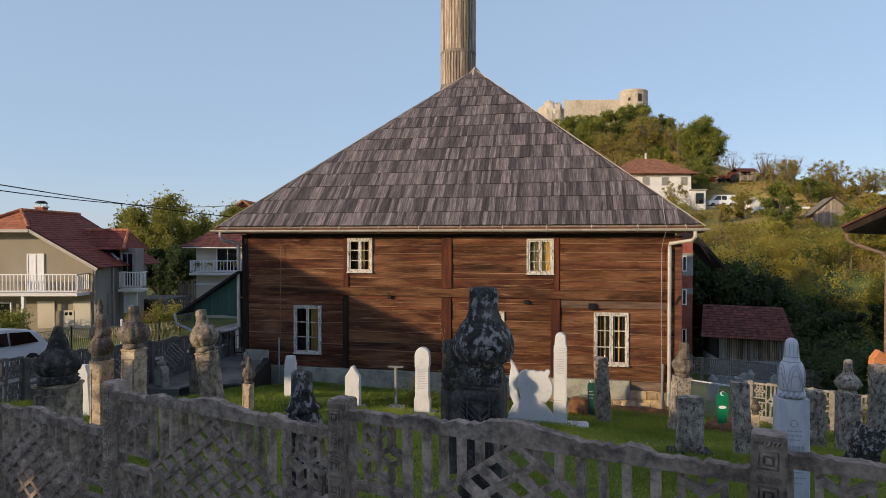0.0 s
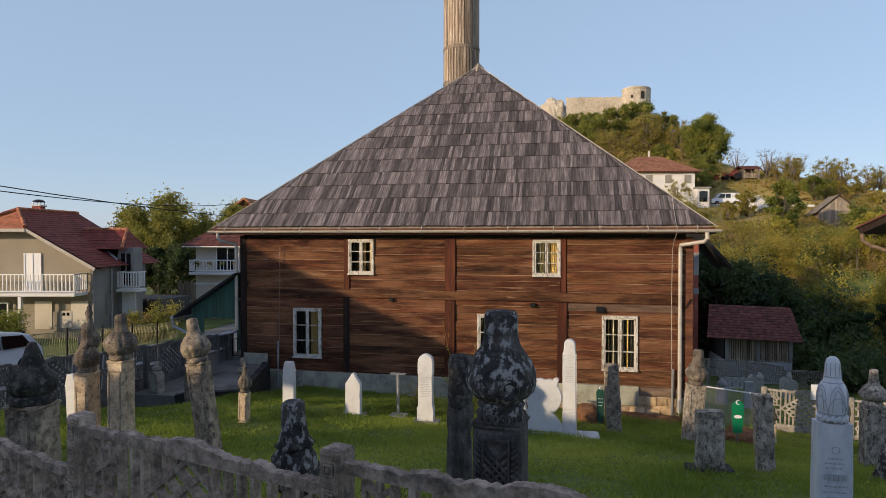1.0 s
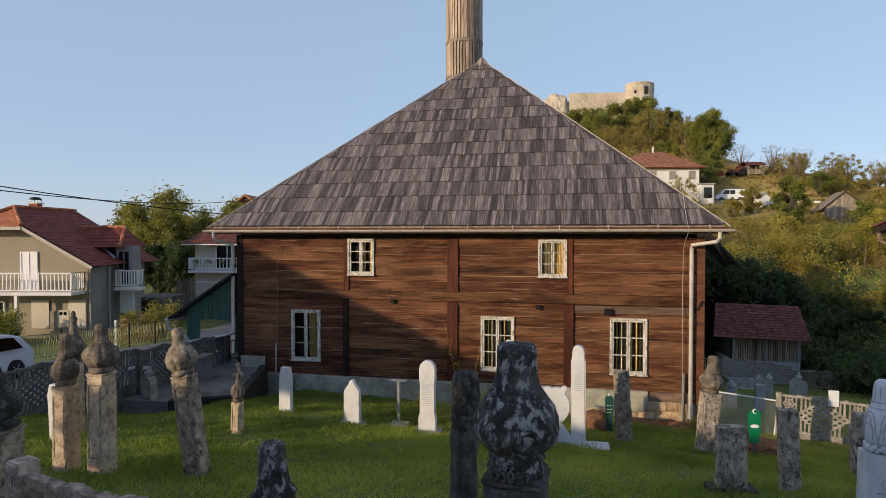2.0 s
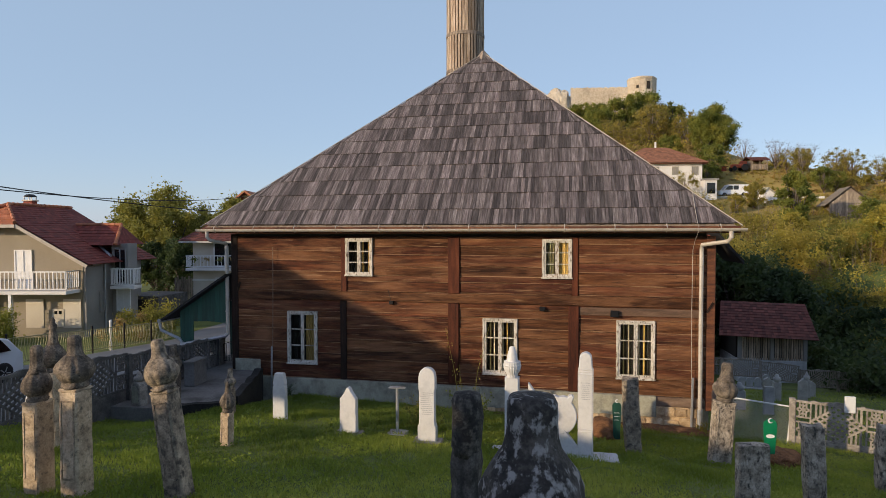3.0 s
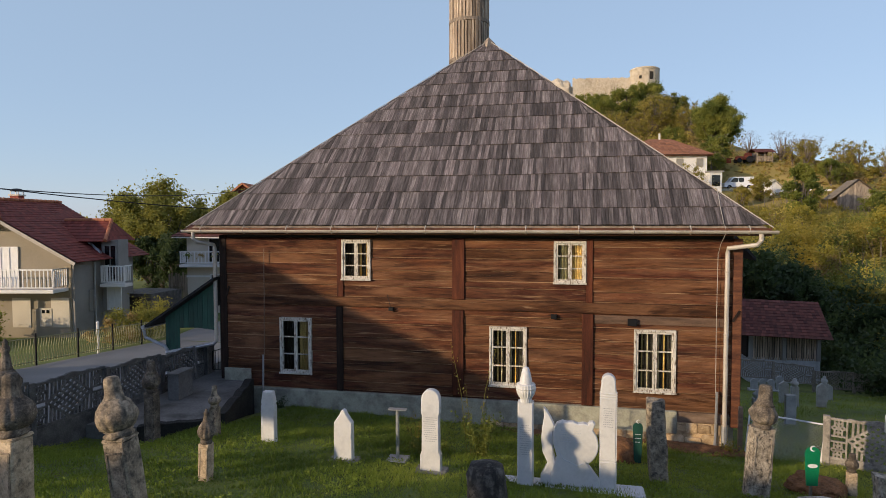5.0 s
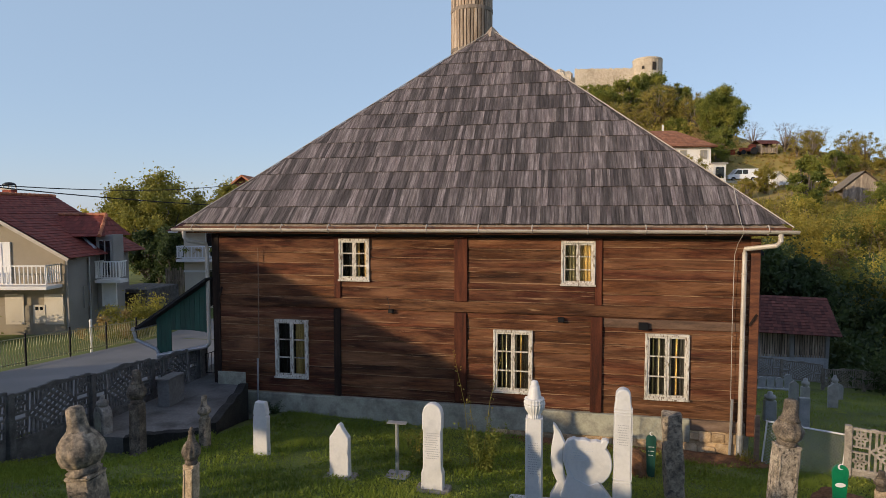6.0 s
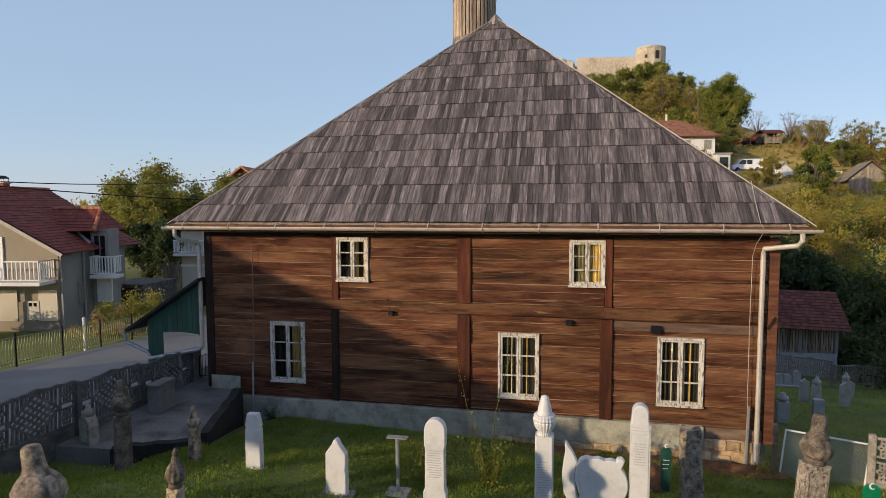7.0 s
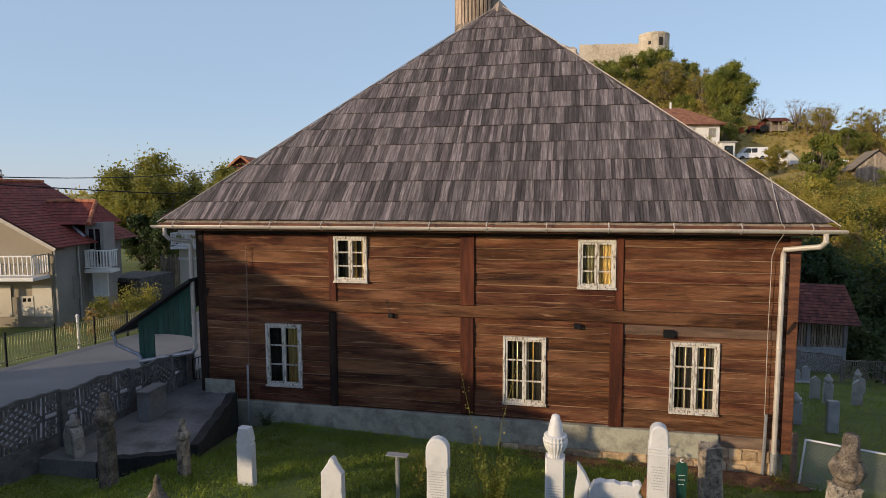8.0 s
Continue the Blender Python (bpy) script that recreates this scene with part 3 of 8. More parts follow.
def crown_points(rng, clumps, per_clump, spread):
    """Leaf centres in the shells of round clumps (x, y, z, radius)."""
    out = []
    for x, y, z, r in clumps:
        d = rng.normal(size=(per_clump, 3))
        d /= np.linalg.norm(d, axis=1, keepdims=True)
        rad = r * np.abs(rng.normal(0, 0.62, size=(per_clump, 1))) ** (0.6 + spread * 0.5)
        out.append(np.array((x, y, z)) + d * rad * np.array((1, 1, 0.85)))
    return np.concatenate(out)

# ---- ground ----
def smooth(a, b, v):
    t = min(1.0, max(0.0, (v - a) / (b - a)))
    return t * t * (3 - 2 * t)


def ground_z(x, y):
    """Height of the land: a yard that falls to the north, a lane on the west, a hill with the ruin beyond."""
    yard = -0.5 - 0.175 * max(-14.5, min(y, 21)) - 0.035 * max(-8, min(x, 9)) * smooth(-9, -3, y)
    yard -= 0.42 * smooth(-4.3, -6.0, x) * smooth(-7.2, -4.3, y) * smooth(5, 2, y)
    lane = 0.05 - 0.1 * (max(-14, min(y, 11)) + 2)
    west = smooth(-7.55, -7.9, x)
    z = yard + (lane - yard) * west
    z += (-1.2 - z) * smooth(-17, -19, x) * smooth(-6, 6, y)
    rise = float(np.interp(y, (22, 30, 40, 52, 63, 73, 87, 95, 102, 150), (0, 0.2, 3.2, 7.2, 10.2, 12.7, 17.7, 19.7, 21.2, 23.2)))
    rise = min(rise, 10) + max(0.0, rise - 10) * (1 - 0.42 * smooth(34, 60, x))
    hill = rise * smooth(-22, 8, x) + 16.5 * math.exp(-((x - 17) / 20) ** 2) * smooth(98, 150, y)
    z -= 0.8 * smooth(20.5, 23, x) * smooth(31.5, 29, x) * smooth(72, 75, y) * smooth(86, 82, y)
    far = smooth(190, 420, max(abs(x), y))
    return z + hill * (1 - far) + 0.35 * noise.noise(Vector((x * 0.05, y * 0.05, 0))) * smooth(24, 45, max(y, -x))


def sheet(name, xs, ys, z_of, material, label, kind="structure", category="ground"):
    verts = [(x, y, z_of(x, y)) for y in ys for x in xs]
    n = len(xs)
    faces = [(j * n + i, j * n + i + 1, (j + 1) * n + i + 1, (j + 1) * n + i) for j in range(len(ys) - 1) for i in range(n - 1)]
    return solid(name, raw_mesh(name, verts, faces, material), material, label, category, kind, smooth=True)


def steps(stops):
    out = []
    for (a, b, d) in stops:
        out += list(np.arange(a, b, d))
    return out + [stops[-1][1]]


XS = steps([(-2500, -400, 300), (-400, -60, 34), (-60, -12, 3), (-12, -9, 0.5), (-9, -7, 0.1), (-7, 10, 0.5), (10, 90, 2.5), (90, 400, 31), (400, 2500, 300)])
YS = steps([(-2500, -300, 275), (-300, -40, 26), (-40, -16, 2), (-16, 4, 0.5), (4, 28, 1.5), (28, 160, 3), (160, 440, 28), (440, 2500, 206)])
sheet("ground", XS, YS, ground_z, SOIL, "short green turf on a gently falling graveyard and hill")

ys = steps([(-60, 60, 1)])
verts, faces = [], []
for j, y in enumerate(ys):
    west = -14.4 - 0.175 * max(-6, min(y, 14))
    for i in range(13):
        x = -8.0 + (west + 8.0) * i / 12
        verts.append((x, y, ground_z(x, y) + 0.03))
    if j:
        k = 13 * (j - 1)
        faces += [(k + i, k + 13 + i, k + 14 + i, k + 1 + i) for i in range(12)]
solid("road", raw_mesh("road", verts, faces, ASPHALT), ASPHALT, "worn pale grey asphalt village lane", "road", "structure", smooth=True)

# ---- terrace beside the west fence ----
bm = bmesh.new()
top = [(-7.55, -3.95), (-5.9, -3.82), (-4.5, -3.15), (-5.42, -0.3), (-5.5, 0.0), (-6.5, 0.0), (-6.6, 6.0), (-7.55, 6.0)]
low = [bm.verts.new((x, y, -0.9)) for x, y in top]
high = [bm.verts.new((x, y, 0.27)) for x, y in top]
bm.faces.new(high)
for i in range(len(top)):
    j = (i + 1) % len(top)
    bm.faces.new((low[i], low[j], high[j], high[i]))
bmesh.ops.triangulate(bm, faces=[f for f in bm.faces if len(f.verts) > 4])
solid("terrace", bm, TERRACE, "raised worn concrete terrace beside the lane fence", "terrace", "structure")
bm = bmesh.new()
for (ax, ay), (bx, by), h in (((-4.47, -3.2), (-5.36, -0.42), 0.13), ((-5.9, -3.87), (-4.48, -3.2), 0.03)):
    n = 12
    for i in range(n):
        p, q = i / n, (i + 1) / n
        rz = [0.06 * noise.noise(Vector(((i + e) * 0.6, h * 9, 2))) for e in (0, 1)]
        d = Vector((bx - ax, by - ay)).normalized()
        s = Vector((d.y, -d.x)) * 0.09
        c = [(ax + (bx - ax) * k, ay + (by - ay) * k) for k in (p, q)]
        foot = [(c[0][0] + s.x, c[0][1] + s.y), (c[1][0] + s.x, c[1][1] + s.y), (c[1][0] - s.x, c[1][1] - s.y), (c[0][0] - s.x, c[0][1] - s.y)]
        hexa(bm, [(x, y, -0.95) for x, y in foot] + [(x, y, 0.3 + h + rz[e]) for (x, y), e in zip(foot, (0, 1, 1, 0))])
solid("retaining_wall", bm, DARKWALL, "very dark retaining wall along the terrace edge", "wall", "structure")

# ---- the wooden mosque ----
X0, X1, DEEP, EAVE = -6.42, 6.30, 12.0, 4.25
mosque = thing("wooden_mosque", pose(0, 0, 0), "old brown timber mosque with a steep silvered shingle roof", "mosque")
WINDOWS = [(-3.0, -2.225, 2.98, 3.99), (2.277, 3.027, 2.985, 3.975), (-4.715, -3.83, 0.515, 1.965), (0.76, 1.66, 0.465, 1.915), (4.11, 5.03, 0.51, 1.955)]

# backing wall with through openings, built of strips round each window
bm = bmesh.new()
cuts_x = sorted({X0 + 0.08, X1 - 0.08, *(v for w in WINDOWS for v in (w[0] + 0.03, w[1] - 0.03))})
for a, b in zip(cuts_x, cuts_x[1:]):
    spans = sorted((w[2] + 0.03, w[3] - 0.03) for w in WINDOWS if w[0] < (a + b) / 2 < w[1])
    z = 0.02
    for lo, hi in spans + [(4.24, 4.24)]:
        if lo > z + 0.01:
            box(bm, a, b, 0.05, 0.22, z, lo)
        z = hi
box(bm, X0 + 0.08, X0 + 0.25, 0.22, DEEP, 0.02, 4.24)
box(bm, X1 - 0.25, X1 - 0.08, 0.22, DEEP, 0.02, 4.24)
box(bm, X0 + 0.25, X1 - 0.25, DEEP - 0.17, DEEP, 0.02, 4.24)
wall = part("wall", bm, BEAM, mosque, "dark brown weathered timber wall")
part("room_floor", block(X0 + 0.25, X1 - 0.25, 0.22, DEEP - 0.17, -0.02, 0.06), DARKROOM, mosque)
part("room_ceiling", block(X0 + 0.1, X1 - 0.1, 0.06, DEEP, 4.245, 4.29), DARKROOM, mosque)


def board_mesh(length, height, thick, seed):
    """A hewn horizontal board with wavering worn edges and a gently rounded face."""
    bm = bmesh.new()
    n = max(2, int(length / 0.22))
    rows = []
    for i in range(n + 1):
        x = length * i / n
        w0, w1, w2 = (0.5 * noise.noise(Vector((x * 3.1, seed * 3.1, q))) + noise.noise(Vector((x * 0.9, seed * 3.1, q + 2))) for q in (0, 7, 3))
        e0, e1, f = 0.011 * w0, 0.011 * w1, 0.012 * w2
        rows.append([bm.verts.new(p) for p in ((x, thick, e0), (x, f + 0.016, e0), (x, f + 0.002, 0.012 + e0), (x, f - 0.004, height * 0.5), (x, f + 0.004, height - 0.016 + e1), (x, f + 0.014, height + e1 - 0.003), (x, thick, height))])
    for a, b in zip(rows, rows[1:]):
        for k in range(6):
            bm.faces.new((a[k], b[k], b[k + 1], a[k + 1]))
    bm.faces.new(rows[0])
    bm.faces.new(rows[-1][::-1])
    bmesh.ops.recalc_face_normals(bm, faces=bm.faces[:])
    return bm


def board_run(x0, x1, z0, z1, seed):
    """Boards of uneven height from z0 to z1, cut round the windows."""
    rng = random.Random(seed)
    z = z0
    while z < z1 - 0.06:
        h = min(rng.uniform(0.21, 0.35), z1 - z)
        for edge in (e for w in WINDOWS if x0 < w[1] and x1 > w[0] for e in (w[2], w[3])):
            if z + 0.15 < edge < z + 0.42:
                h = edge - z
        if z1 - z - h < 0.14:
            h = z1 - z
        pieces = [(x0, x1, z, z + h)]
        for wx0, wx1, wz0, wz1 in WINDOWS:
            if x0 < wx1 and x1 > wx0 and z + h > wz0 + 0.012 and z < wz1 - 0.012:
                pieces = [(x0, wx0, z, z + h), (wx1, x1, z, z + h), (wx0, wx1, z, wz0 + 0.005), (wx0, wx1, wz1 - 0.005, z + h)]
        y = rng.uniform(-0.012, 0.012)
        for a, b, c, d in pieces:
            if b - a > 0.03 and d - c > 0.02:
                ob = part("plank", board_mesh(b - a - 0.004, d - c - 0.003, 0.05, rng.random() * 40), BOARD, wall)
                ob.location = (a + 0.002, y, c + 0.001)
        z += h


for k, (a, b) in enumerate(((X0 + 0.2, -3.135), (-2.965, -0.15), (0.15, 3.02), (3.19, X1 - 0.1))):
    board_run(a, b, 2.545, 4.03, 10 + k)
for k, (a, b, z0) in enumerate(((X0 + 0.2, -3.15, 0.12), (-2.98, -0.15, 0.16), (0.14, 2.945, 0.16), (3.2, X1 - 0.1, 0.1))):
    board_run(a, b, z0, 2.285, 30 + k)
ob = part("plank", board_mesh(2.9, 0.2, 0.05, 3.3), LINTEL, wall, "greyed lintel board")
ob.location = (3.21, -0.012, 2.06)
for a, b, z0, z1, y in ((-3.13, -2.96, 2.54, 4.03, -0.035), (-0.155, 0.155, 2.54, 4.03, -0.045), (3.03, 3.18, 2.54, 4.03, -0.035),
                        (-3.15, -2.98, 0.13, 2.28, -0.05), (-0.155, 0.135, 0.18, 2.28, -0.055), (2.94, 3.2, 0.12, 2.28, -0.055),
                        (X0, X0 + 0.2, 0.0, 4.1, -0.03), (X1 - 0.1, X1 + 0.1, -0.2, 4.05, -0.02)):
    part("post", block(a, b, y, 0.05, z0, z1, 0.012), BLACKPOST if a < -6 or (a, z0) == (-3.15, 0.13) else BEAM if a > 6 else POST, mosque, "reddish brown upright timber post")
part("beam", block(X0 + 0.21, X1 - 0.11, -0.03, 0.05, 2.29, 2.54, 0.014), BOARD, mosque, "long horizontal tie beam")
# Dark eaves shade on the wall is coloured in as a near-black plate.
part("wall_plate", block(X0 + 0.21, X1 - 0.11, 0.015, 0.22, 4.035, 4.22, 0.01), NEARBLACK, mosque, "near-black strip for the shade under the eaves")
for s in (-1, 1):
    bm = bmesh.new()
    strip(bm, (X0 + 0.28 + 0.0, 2.75) if s < 0 else (X1 - 0.1, 2.2), (X0 + 0.2, 2.5) if s < 0 else (X1 + 0.05, 2.45), 0.05, -0.05, -0.03)
    part("brace", bm, BLACKPOST, mosque)


def window(x0, x1, z0, z1, curtains):
    """A flaking white double casement with three panes a leaf, in the wall at y = 0."""
    w, h = x1 - x0, z1 - z0
    fr = bmesh.new()
    t = 0.055
    for a in ((-w / 2, -w / 2 + t, 0, h), (w / 2 - t, w / 2, 0, h), (-w / 2 + t, w / 2 - t, 0, t), (-w / 2 + t, w / 2 - t, h - t, h)):
        box(fr, a[0], a[1], -0.05, 0.06, a[2], a[3])
    bmesh.ops.bevel(fr, geom=fr.edges[:], offset=0.006, segments=1, affect="EDGES")
    win = part("window", fr, FLAKED, mosque, "small white flaking casement window")
    win.location = ((x0 + x1) / 2, 0, z0)
    sill = block(-w / 2 - 0.015, w / 2 + 0.015, -0.075, -0.04, -0.02, 0.02, 0.005)
    part("window_sill", sill, FLAKED, win)
    for s in (-1, 1):
        a, b = (-w / 2 + t, -0.004) if s < 0 else (0.004, w / 2 - t)
        leaf = bmesh.new()
        e = 0.04
        lo, hi = t, h - t
        for q in ((a, a + e, lo, hi), (b - e, b, lo, hi), (a + e, b - e, lo, lo + e), (a + e, b - e, hi - e, hi)):
            box(leaf, q[0], q[1], -0.03, 0.02, q[2], q[3])
        for k in (1, 2):
            z = lo + (hi - lo) * k / 3
            box(leaf, a + e, b - e, -0.022, 0.012, z - 0.014, z + 0.014)
        part("casement", leaf, FLAKED, win)
        for k in range(3):
            za, zb = lo + (hi - lo) * k / 3 + 0.016, lo + (hi - lo) * (k + 1) / 3 - 0.016
            pane = part("pane", block(a + e, b - e, -0.006, -0.002, za, zb), GLASS, win)
            pane.visible_shadow = False
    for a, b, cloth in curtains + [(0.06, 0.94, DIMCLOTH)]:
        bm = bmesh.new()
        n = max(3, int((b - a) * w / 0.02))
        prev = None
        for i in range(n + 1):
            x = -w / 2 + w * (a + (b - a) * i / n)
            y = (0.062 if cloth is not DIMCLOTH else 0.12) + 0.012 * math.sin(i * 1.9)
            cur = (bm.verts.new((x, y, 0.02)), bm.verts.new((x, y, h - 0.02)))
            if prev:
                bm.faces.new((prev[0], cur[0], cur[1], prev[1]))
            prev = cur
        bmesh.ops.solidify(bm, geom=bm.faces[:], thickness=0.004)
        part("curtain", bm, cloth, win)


window(*WINDOWS[0], [(0.58, 0.66, CURTAIN), (0.8, 0.93, CURTAIN)])
window(*WINDOWS[1], [(0.52, 0.95, CURTAIN), (0.05, 0.46, OLDCLOTH)])
window(*WINDOWS[2], [(0.58, 0.95, CURTAIN)])
window(*WINDOWS[3], [(0.2, 0.24, OLDCLOTH), (0.31, 0.34, NETCURTAIN), (0.56, 0.6, NETCURTAIN), (0.68, 0.71, CURTAIN)])
window(*WINDOWS[4], [(0.18, 0.21, OLDCLOTH), (0.31, 0.34, NETCURTAIN), (0.57, 0.61, NETCURTAIN), (0.7, 0.74, CURTAIN)])

# plinth
bm = bmesh.new()
box(bm, X0 + 0.05, 0.7, -0.09, 0.2, -1.0, 0.11)
bmesh.ops.bevel(bm, geom=bm.edges[:], offset=0.015, segments=1, affect="EDGES")
part("plinth", bm, PLINTH, mosque, "grey cement plinth")
part("plinth", block(0.701, 5.06, -0.09, 0.2, -0.4, 0.11, 0.015), PLINTH, mosque, "grey cement plinth with a ragged foot")
part("plinth", block(5.062, X1 - 0.12, -0.03, 0.2, -0.14, 0.09, 0.01), OLDBEAM, mosque, "greyed sill beam")
part("plinth_patch", block(X0 + 0.15, -5.5, -0.115, -0.092, -0.1, 0.6, 0.006), PLINTH, mosque, "grey cement patch panel")
part("rear_plinth", block(X0 + 0.06, X1 + 0.02, 0.2, DEEP - 0.01, -3.4, 0.02), PLINTH, mosque, "grey cement plinth")

# roof
FL, FR, BL, BR, AP = (Vector(p) for p in ((-7.12, -0.42, EAVE), (6.88, -0.42, EAVE), (-7.12, 12.34, EAVE), (6.88, 12.34, EAVE), (-0.05, 5.96, 10.42)))
roof_bm = bmesh.new()
v = [roof_bm.verts.new(p - Vector((0, 0, 0.05))) for p in (FL, FR, BR, BL, AP)]
for f in ((0, 1, 4), (1, 2, 4), (2, 3, 4), (3, 0, 4), (3, 2, 1, 0)):
    roof_bm.faces.new([v[i] for i in f])
roof = part("roof", roof_bm, OLDWOOD, mosque, "steep pyramid roof of silvered wooden shingles")
part("fascia", block(-7.08, 6.85, -0.42, -0.38, 4.12, 4.29, 0.006), BEAM, mosque, "reddish brown eaves board")


def shingle_mesh(w, length, seed):
    bm = bmesh.new()
    d = 0.004 * noise.noise(Vector((seed, 1, 2)))
    tilt = 0.004 * noise.noise(Vector((seed * 2.3, 5, 2)))
    hexa(bm, [(0, 0, 0.022 + tilt), (w, d, 0.022 - tilt), (w, length, 0.0), (0, length, 0.0),
              (0, 0, 0.038 + tilt), (w, d, 0.038 - tilt), (w, length, 0.012), (0, length, 0.012)])
    return mesh_of(bm, "shingle", SHINGLE)


SHINGLE_MESHES = [shingle_mesh(w, 0.68, i * 1.37) for i, w in enumerate((0.068, 0.078, 0.088, 0.098, 0.11, 0.124) * 3)]
SHINGLE_WIDTHS = (0.068, 0.078, 0.088, 0.098, 0.11, 0.124) * 3
ROW = 0.63


def shingle_slope(a, b, parts_rows, seed):
    """Shingles on the slope with the eave from a to b, in rows up to the peak; the lowest rows are single pieces."""
    rng = random.Random(seed)
    along = (b - a).normalized()
    mid = a + along * (AP - a).dot(along)
    up = (AP - mid).normalized()
    out = along.cross(up)
    slope_len, left, right = (AP - mid).length, (mid - a).length, (b - mid).length
    verts, faces, singles = [], [], 0
    frame_m = Matrix((along, up, out)).transposed()
    for r in range(int(slope_len / ROW) + 1):
        s = r * ROW + (0.06 if r else 0.12)
        room = 1 - (s + 0.1) / slope_len
        if room <= 0.005:
            break
        room = 1 - s / slope_len
        x, end = -left * room, right * room
        while x < end - 0.03:
            i = rng.randrange(len(SHINGLE_MESHES))
            w = SHINGLE_WIDTHS[i]
            ju, jo = rng.uniform(-0.008, 0.008) + 0.02 * noise.noise(Vector((x * 0.35, r * 3.1, seed))), rng.uniform(0, 0.007)
            turn = Matrix.Rotation(rng.uniform(-0.006, 0.006), 3, out)
            me = SHINGLE_MESHES[i]
            base = mid + along * x + up * (s + ju) + out * (jo + 0.008)
            room_top = max(0.0, 1 - (s + 0.68) / slope_len)
            inside = x > -left * room_top and x + w < right * room_top
            if inside and r in parts_rows and singles < 300:
                ob = part("shingle", me, SHINGLE, roof)
                ob.matrix_local = Matrix.Translation(base) @ (turn @ frame_m).to_4x4()
                singles += 1
            else:
                k = len(verts)
                for q in me.vertices:
                    f = max(0.0, 1 - (s + ju + q.co.y) / slope_len)
                    px = min(max(x + q.co.x, -left * f), right * f)
                    verts.append(mid + along * px + up * min(s + ju + q.co.y, slope_len) + out * (jo + 0.008 + q.co.z))
                faces += [[k + j for j in p.vertices] for p in me.polygons]
            x += w + rng.uniform(0.003, 0.009)
    rest = part("shingles", raw_mesh("shingles", [tuple(q) for q in verts], faces, SHINGLES), SHINGLES, roof, "rows of silvered wooden shingles")
    rest["kind"] = "stuff"


for a, b, low_rows, seed in ((FL, FR, (0, 1), 1), (FR, BR, (), 2), (BR, BL, (), 3), (BL, FL, (), 4)):
    shingle_slope(a, b, low_rows, seed)
for p in (FL, FR, BL, BR):
    bm = bmesh.new()
    tube(bm, [p + Vector((0, 0, 0.05)), AP + Vector((0, 0, 0.07))], 0.012, 6)
    part("hip_batten", bm, TRIMBEIGE, roof, "pale hip batten")
bm = bmesh.new()
lathe(bm, [(0.34, 10.2), (0.18, 10.42), (0.03, 10.58)], 4, AP.x, AP.y)
part("roof_cap", bm, OLDWOOD, roof, "small brown timber cap at the peak")

# minaret shaft
MX, MY, MR = -0.86, 6.9, 0.68
bm = bmesh.new()
lathe(bm, [(MR - 0.03, 6.0), (MR - 0.05, 17.0)], 20, MX, MY)
minaret = part("minaret", bm, BLACKPOST, mosque, "round wooden minaret clad in greyed upright slats")
n = 36
slat = bmesh.new()
hexa(slat, [(-0.045, -0.02, 0), (0.045, -0.02, 0), (0.05, 0.02, 0), (-0.05, 0.02, 0), (-0.042, -0.02, 3.0), (0.042, -0.02, 3.0), (0.047, 0.02, 3.0), (-0.047, 0.02, 3.0)])
slat_me = mesh_of(slat, "slat", SLAT)
for tier, z in enumerate((8.36, 11.42, 14.48)):
    for k in range(n):
        ob = part("slat", slat_me, SLAT, minaret)
        a = 2 * math.pi * (k + 0.37 * tier) / n
        r = MR - 0.012 * tier + 0.012 * math.sin(k * 5.3 + tier)
        ob.matrix_local = pose(MX + r * math.cos(a), MY + r * math.sin(a), z, 0, 0, math.degrees(a) + 90)
for z in (11.38, 14.44, 10.05):
    bm = bmesh.new()
    lathe(bm, [(MR + 0.02, z - 0.07), (MR + 0.035, z - 0.06), (MR + 0.035, z + 0.05), (MR + 0.02, z + 0.06)], 32, MX, MY)
    part("hoop", bm, OLDWOOD, minaret, "dark timber hoop")

# gutter and downpipes
gut = bmesh.new()
ring = [(-0.075 * math.cos(a), -0.075 * math.sin(a)) for a in (math.pi * k / 8 for k in range(9))]
GY, GZ = -0.50, 4.235
for inner in (0, 1):
    r = 0.9 if inner else 1.0
    rows = [[gut.verts.new((x, GY + p * r, GZ + q * r)) for p, q in ring] for x in (-7.17, 6.95)]
    for k in range(8):
        f = (rows[0][k], rows[0][k + 1], rows[1][k + 1], rows[1][k])
        gut.faces.new(f if inner else f[::-1])
for x in (-7.17, 6.95):
    vs = [gut.verts.new((x, GY + p, GZ + q)) for p, q in ring]
    gut.faces.new(vs)
part("gutter", gut, ZINC, mosque, "half-round pale metal gutter")
for k in range(12):
    x = -6.6 + k * 1.18
    bm = bmesh.new()
    tube(bm, [(x, -0.36, 4.3), (x, -0.5, 4.345), (x, -0.585, 4.27), (x, -0.59, 4.22), (x, -0.5, 4.15), (x, -0.4, 4.2)], 0.012, 5)
    part("gutter_bracket", bm, ZINC, mosque)
for side, xs in (("w", (-6.86, -6.80, -6.5)), ("e", (6.62, 6.56, 6.06))):
    bm = bmesh.new()
    end = 1.27 if side == "w" else -0.72
    tube(bm, [(xs[0], GY, 4.2), (xs[0], GY, 4.02), (xs[1], GY + 0.05, 3.93), (xs[2], -0.13, 3.84), (xs[2], -0.1, 3.74), (xs[2], -0.1, end)], 0.05, 10)
    part("downpipe", bm, ZINC, mosque, "pale metal downpipe")
    for z in (3.3, 1.9):
        bm = bmesh.new()
        lathe(bm, [(0.058, z), (0.058, z + 0.03)], 12, xs[2], -0.1)
        part("pipe_clip", bm, ZINC, mosque)
bm = bmesh.new()
tube(bm, [(6.06, -0.1, -0.15), (6.06, -0.1, -0.8)], 0.065, 10)
part("downpipe_foot", bm, GALV, mosque, "wider grey pipe foot")
bm = bmesh.new()
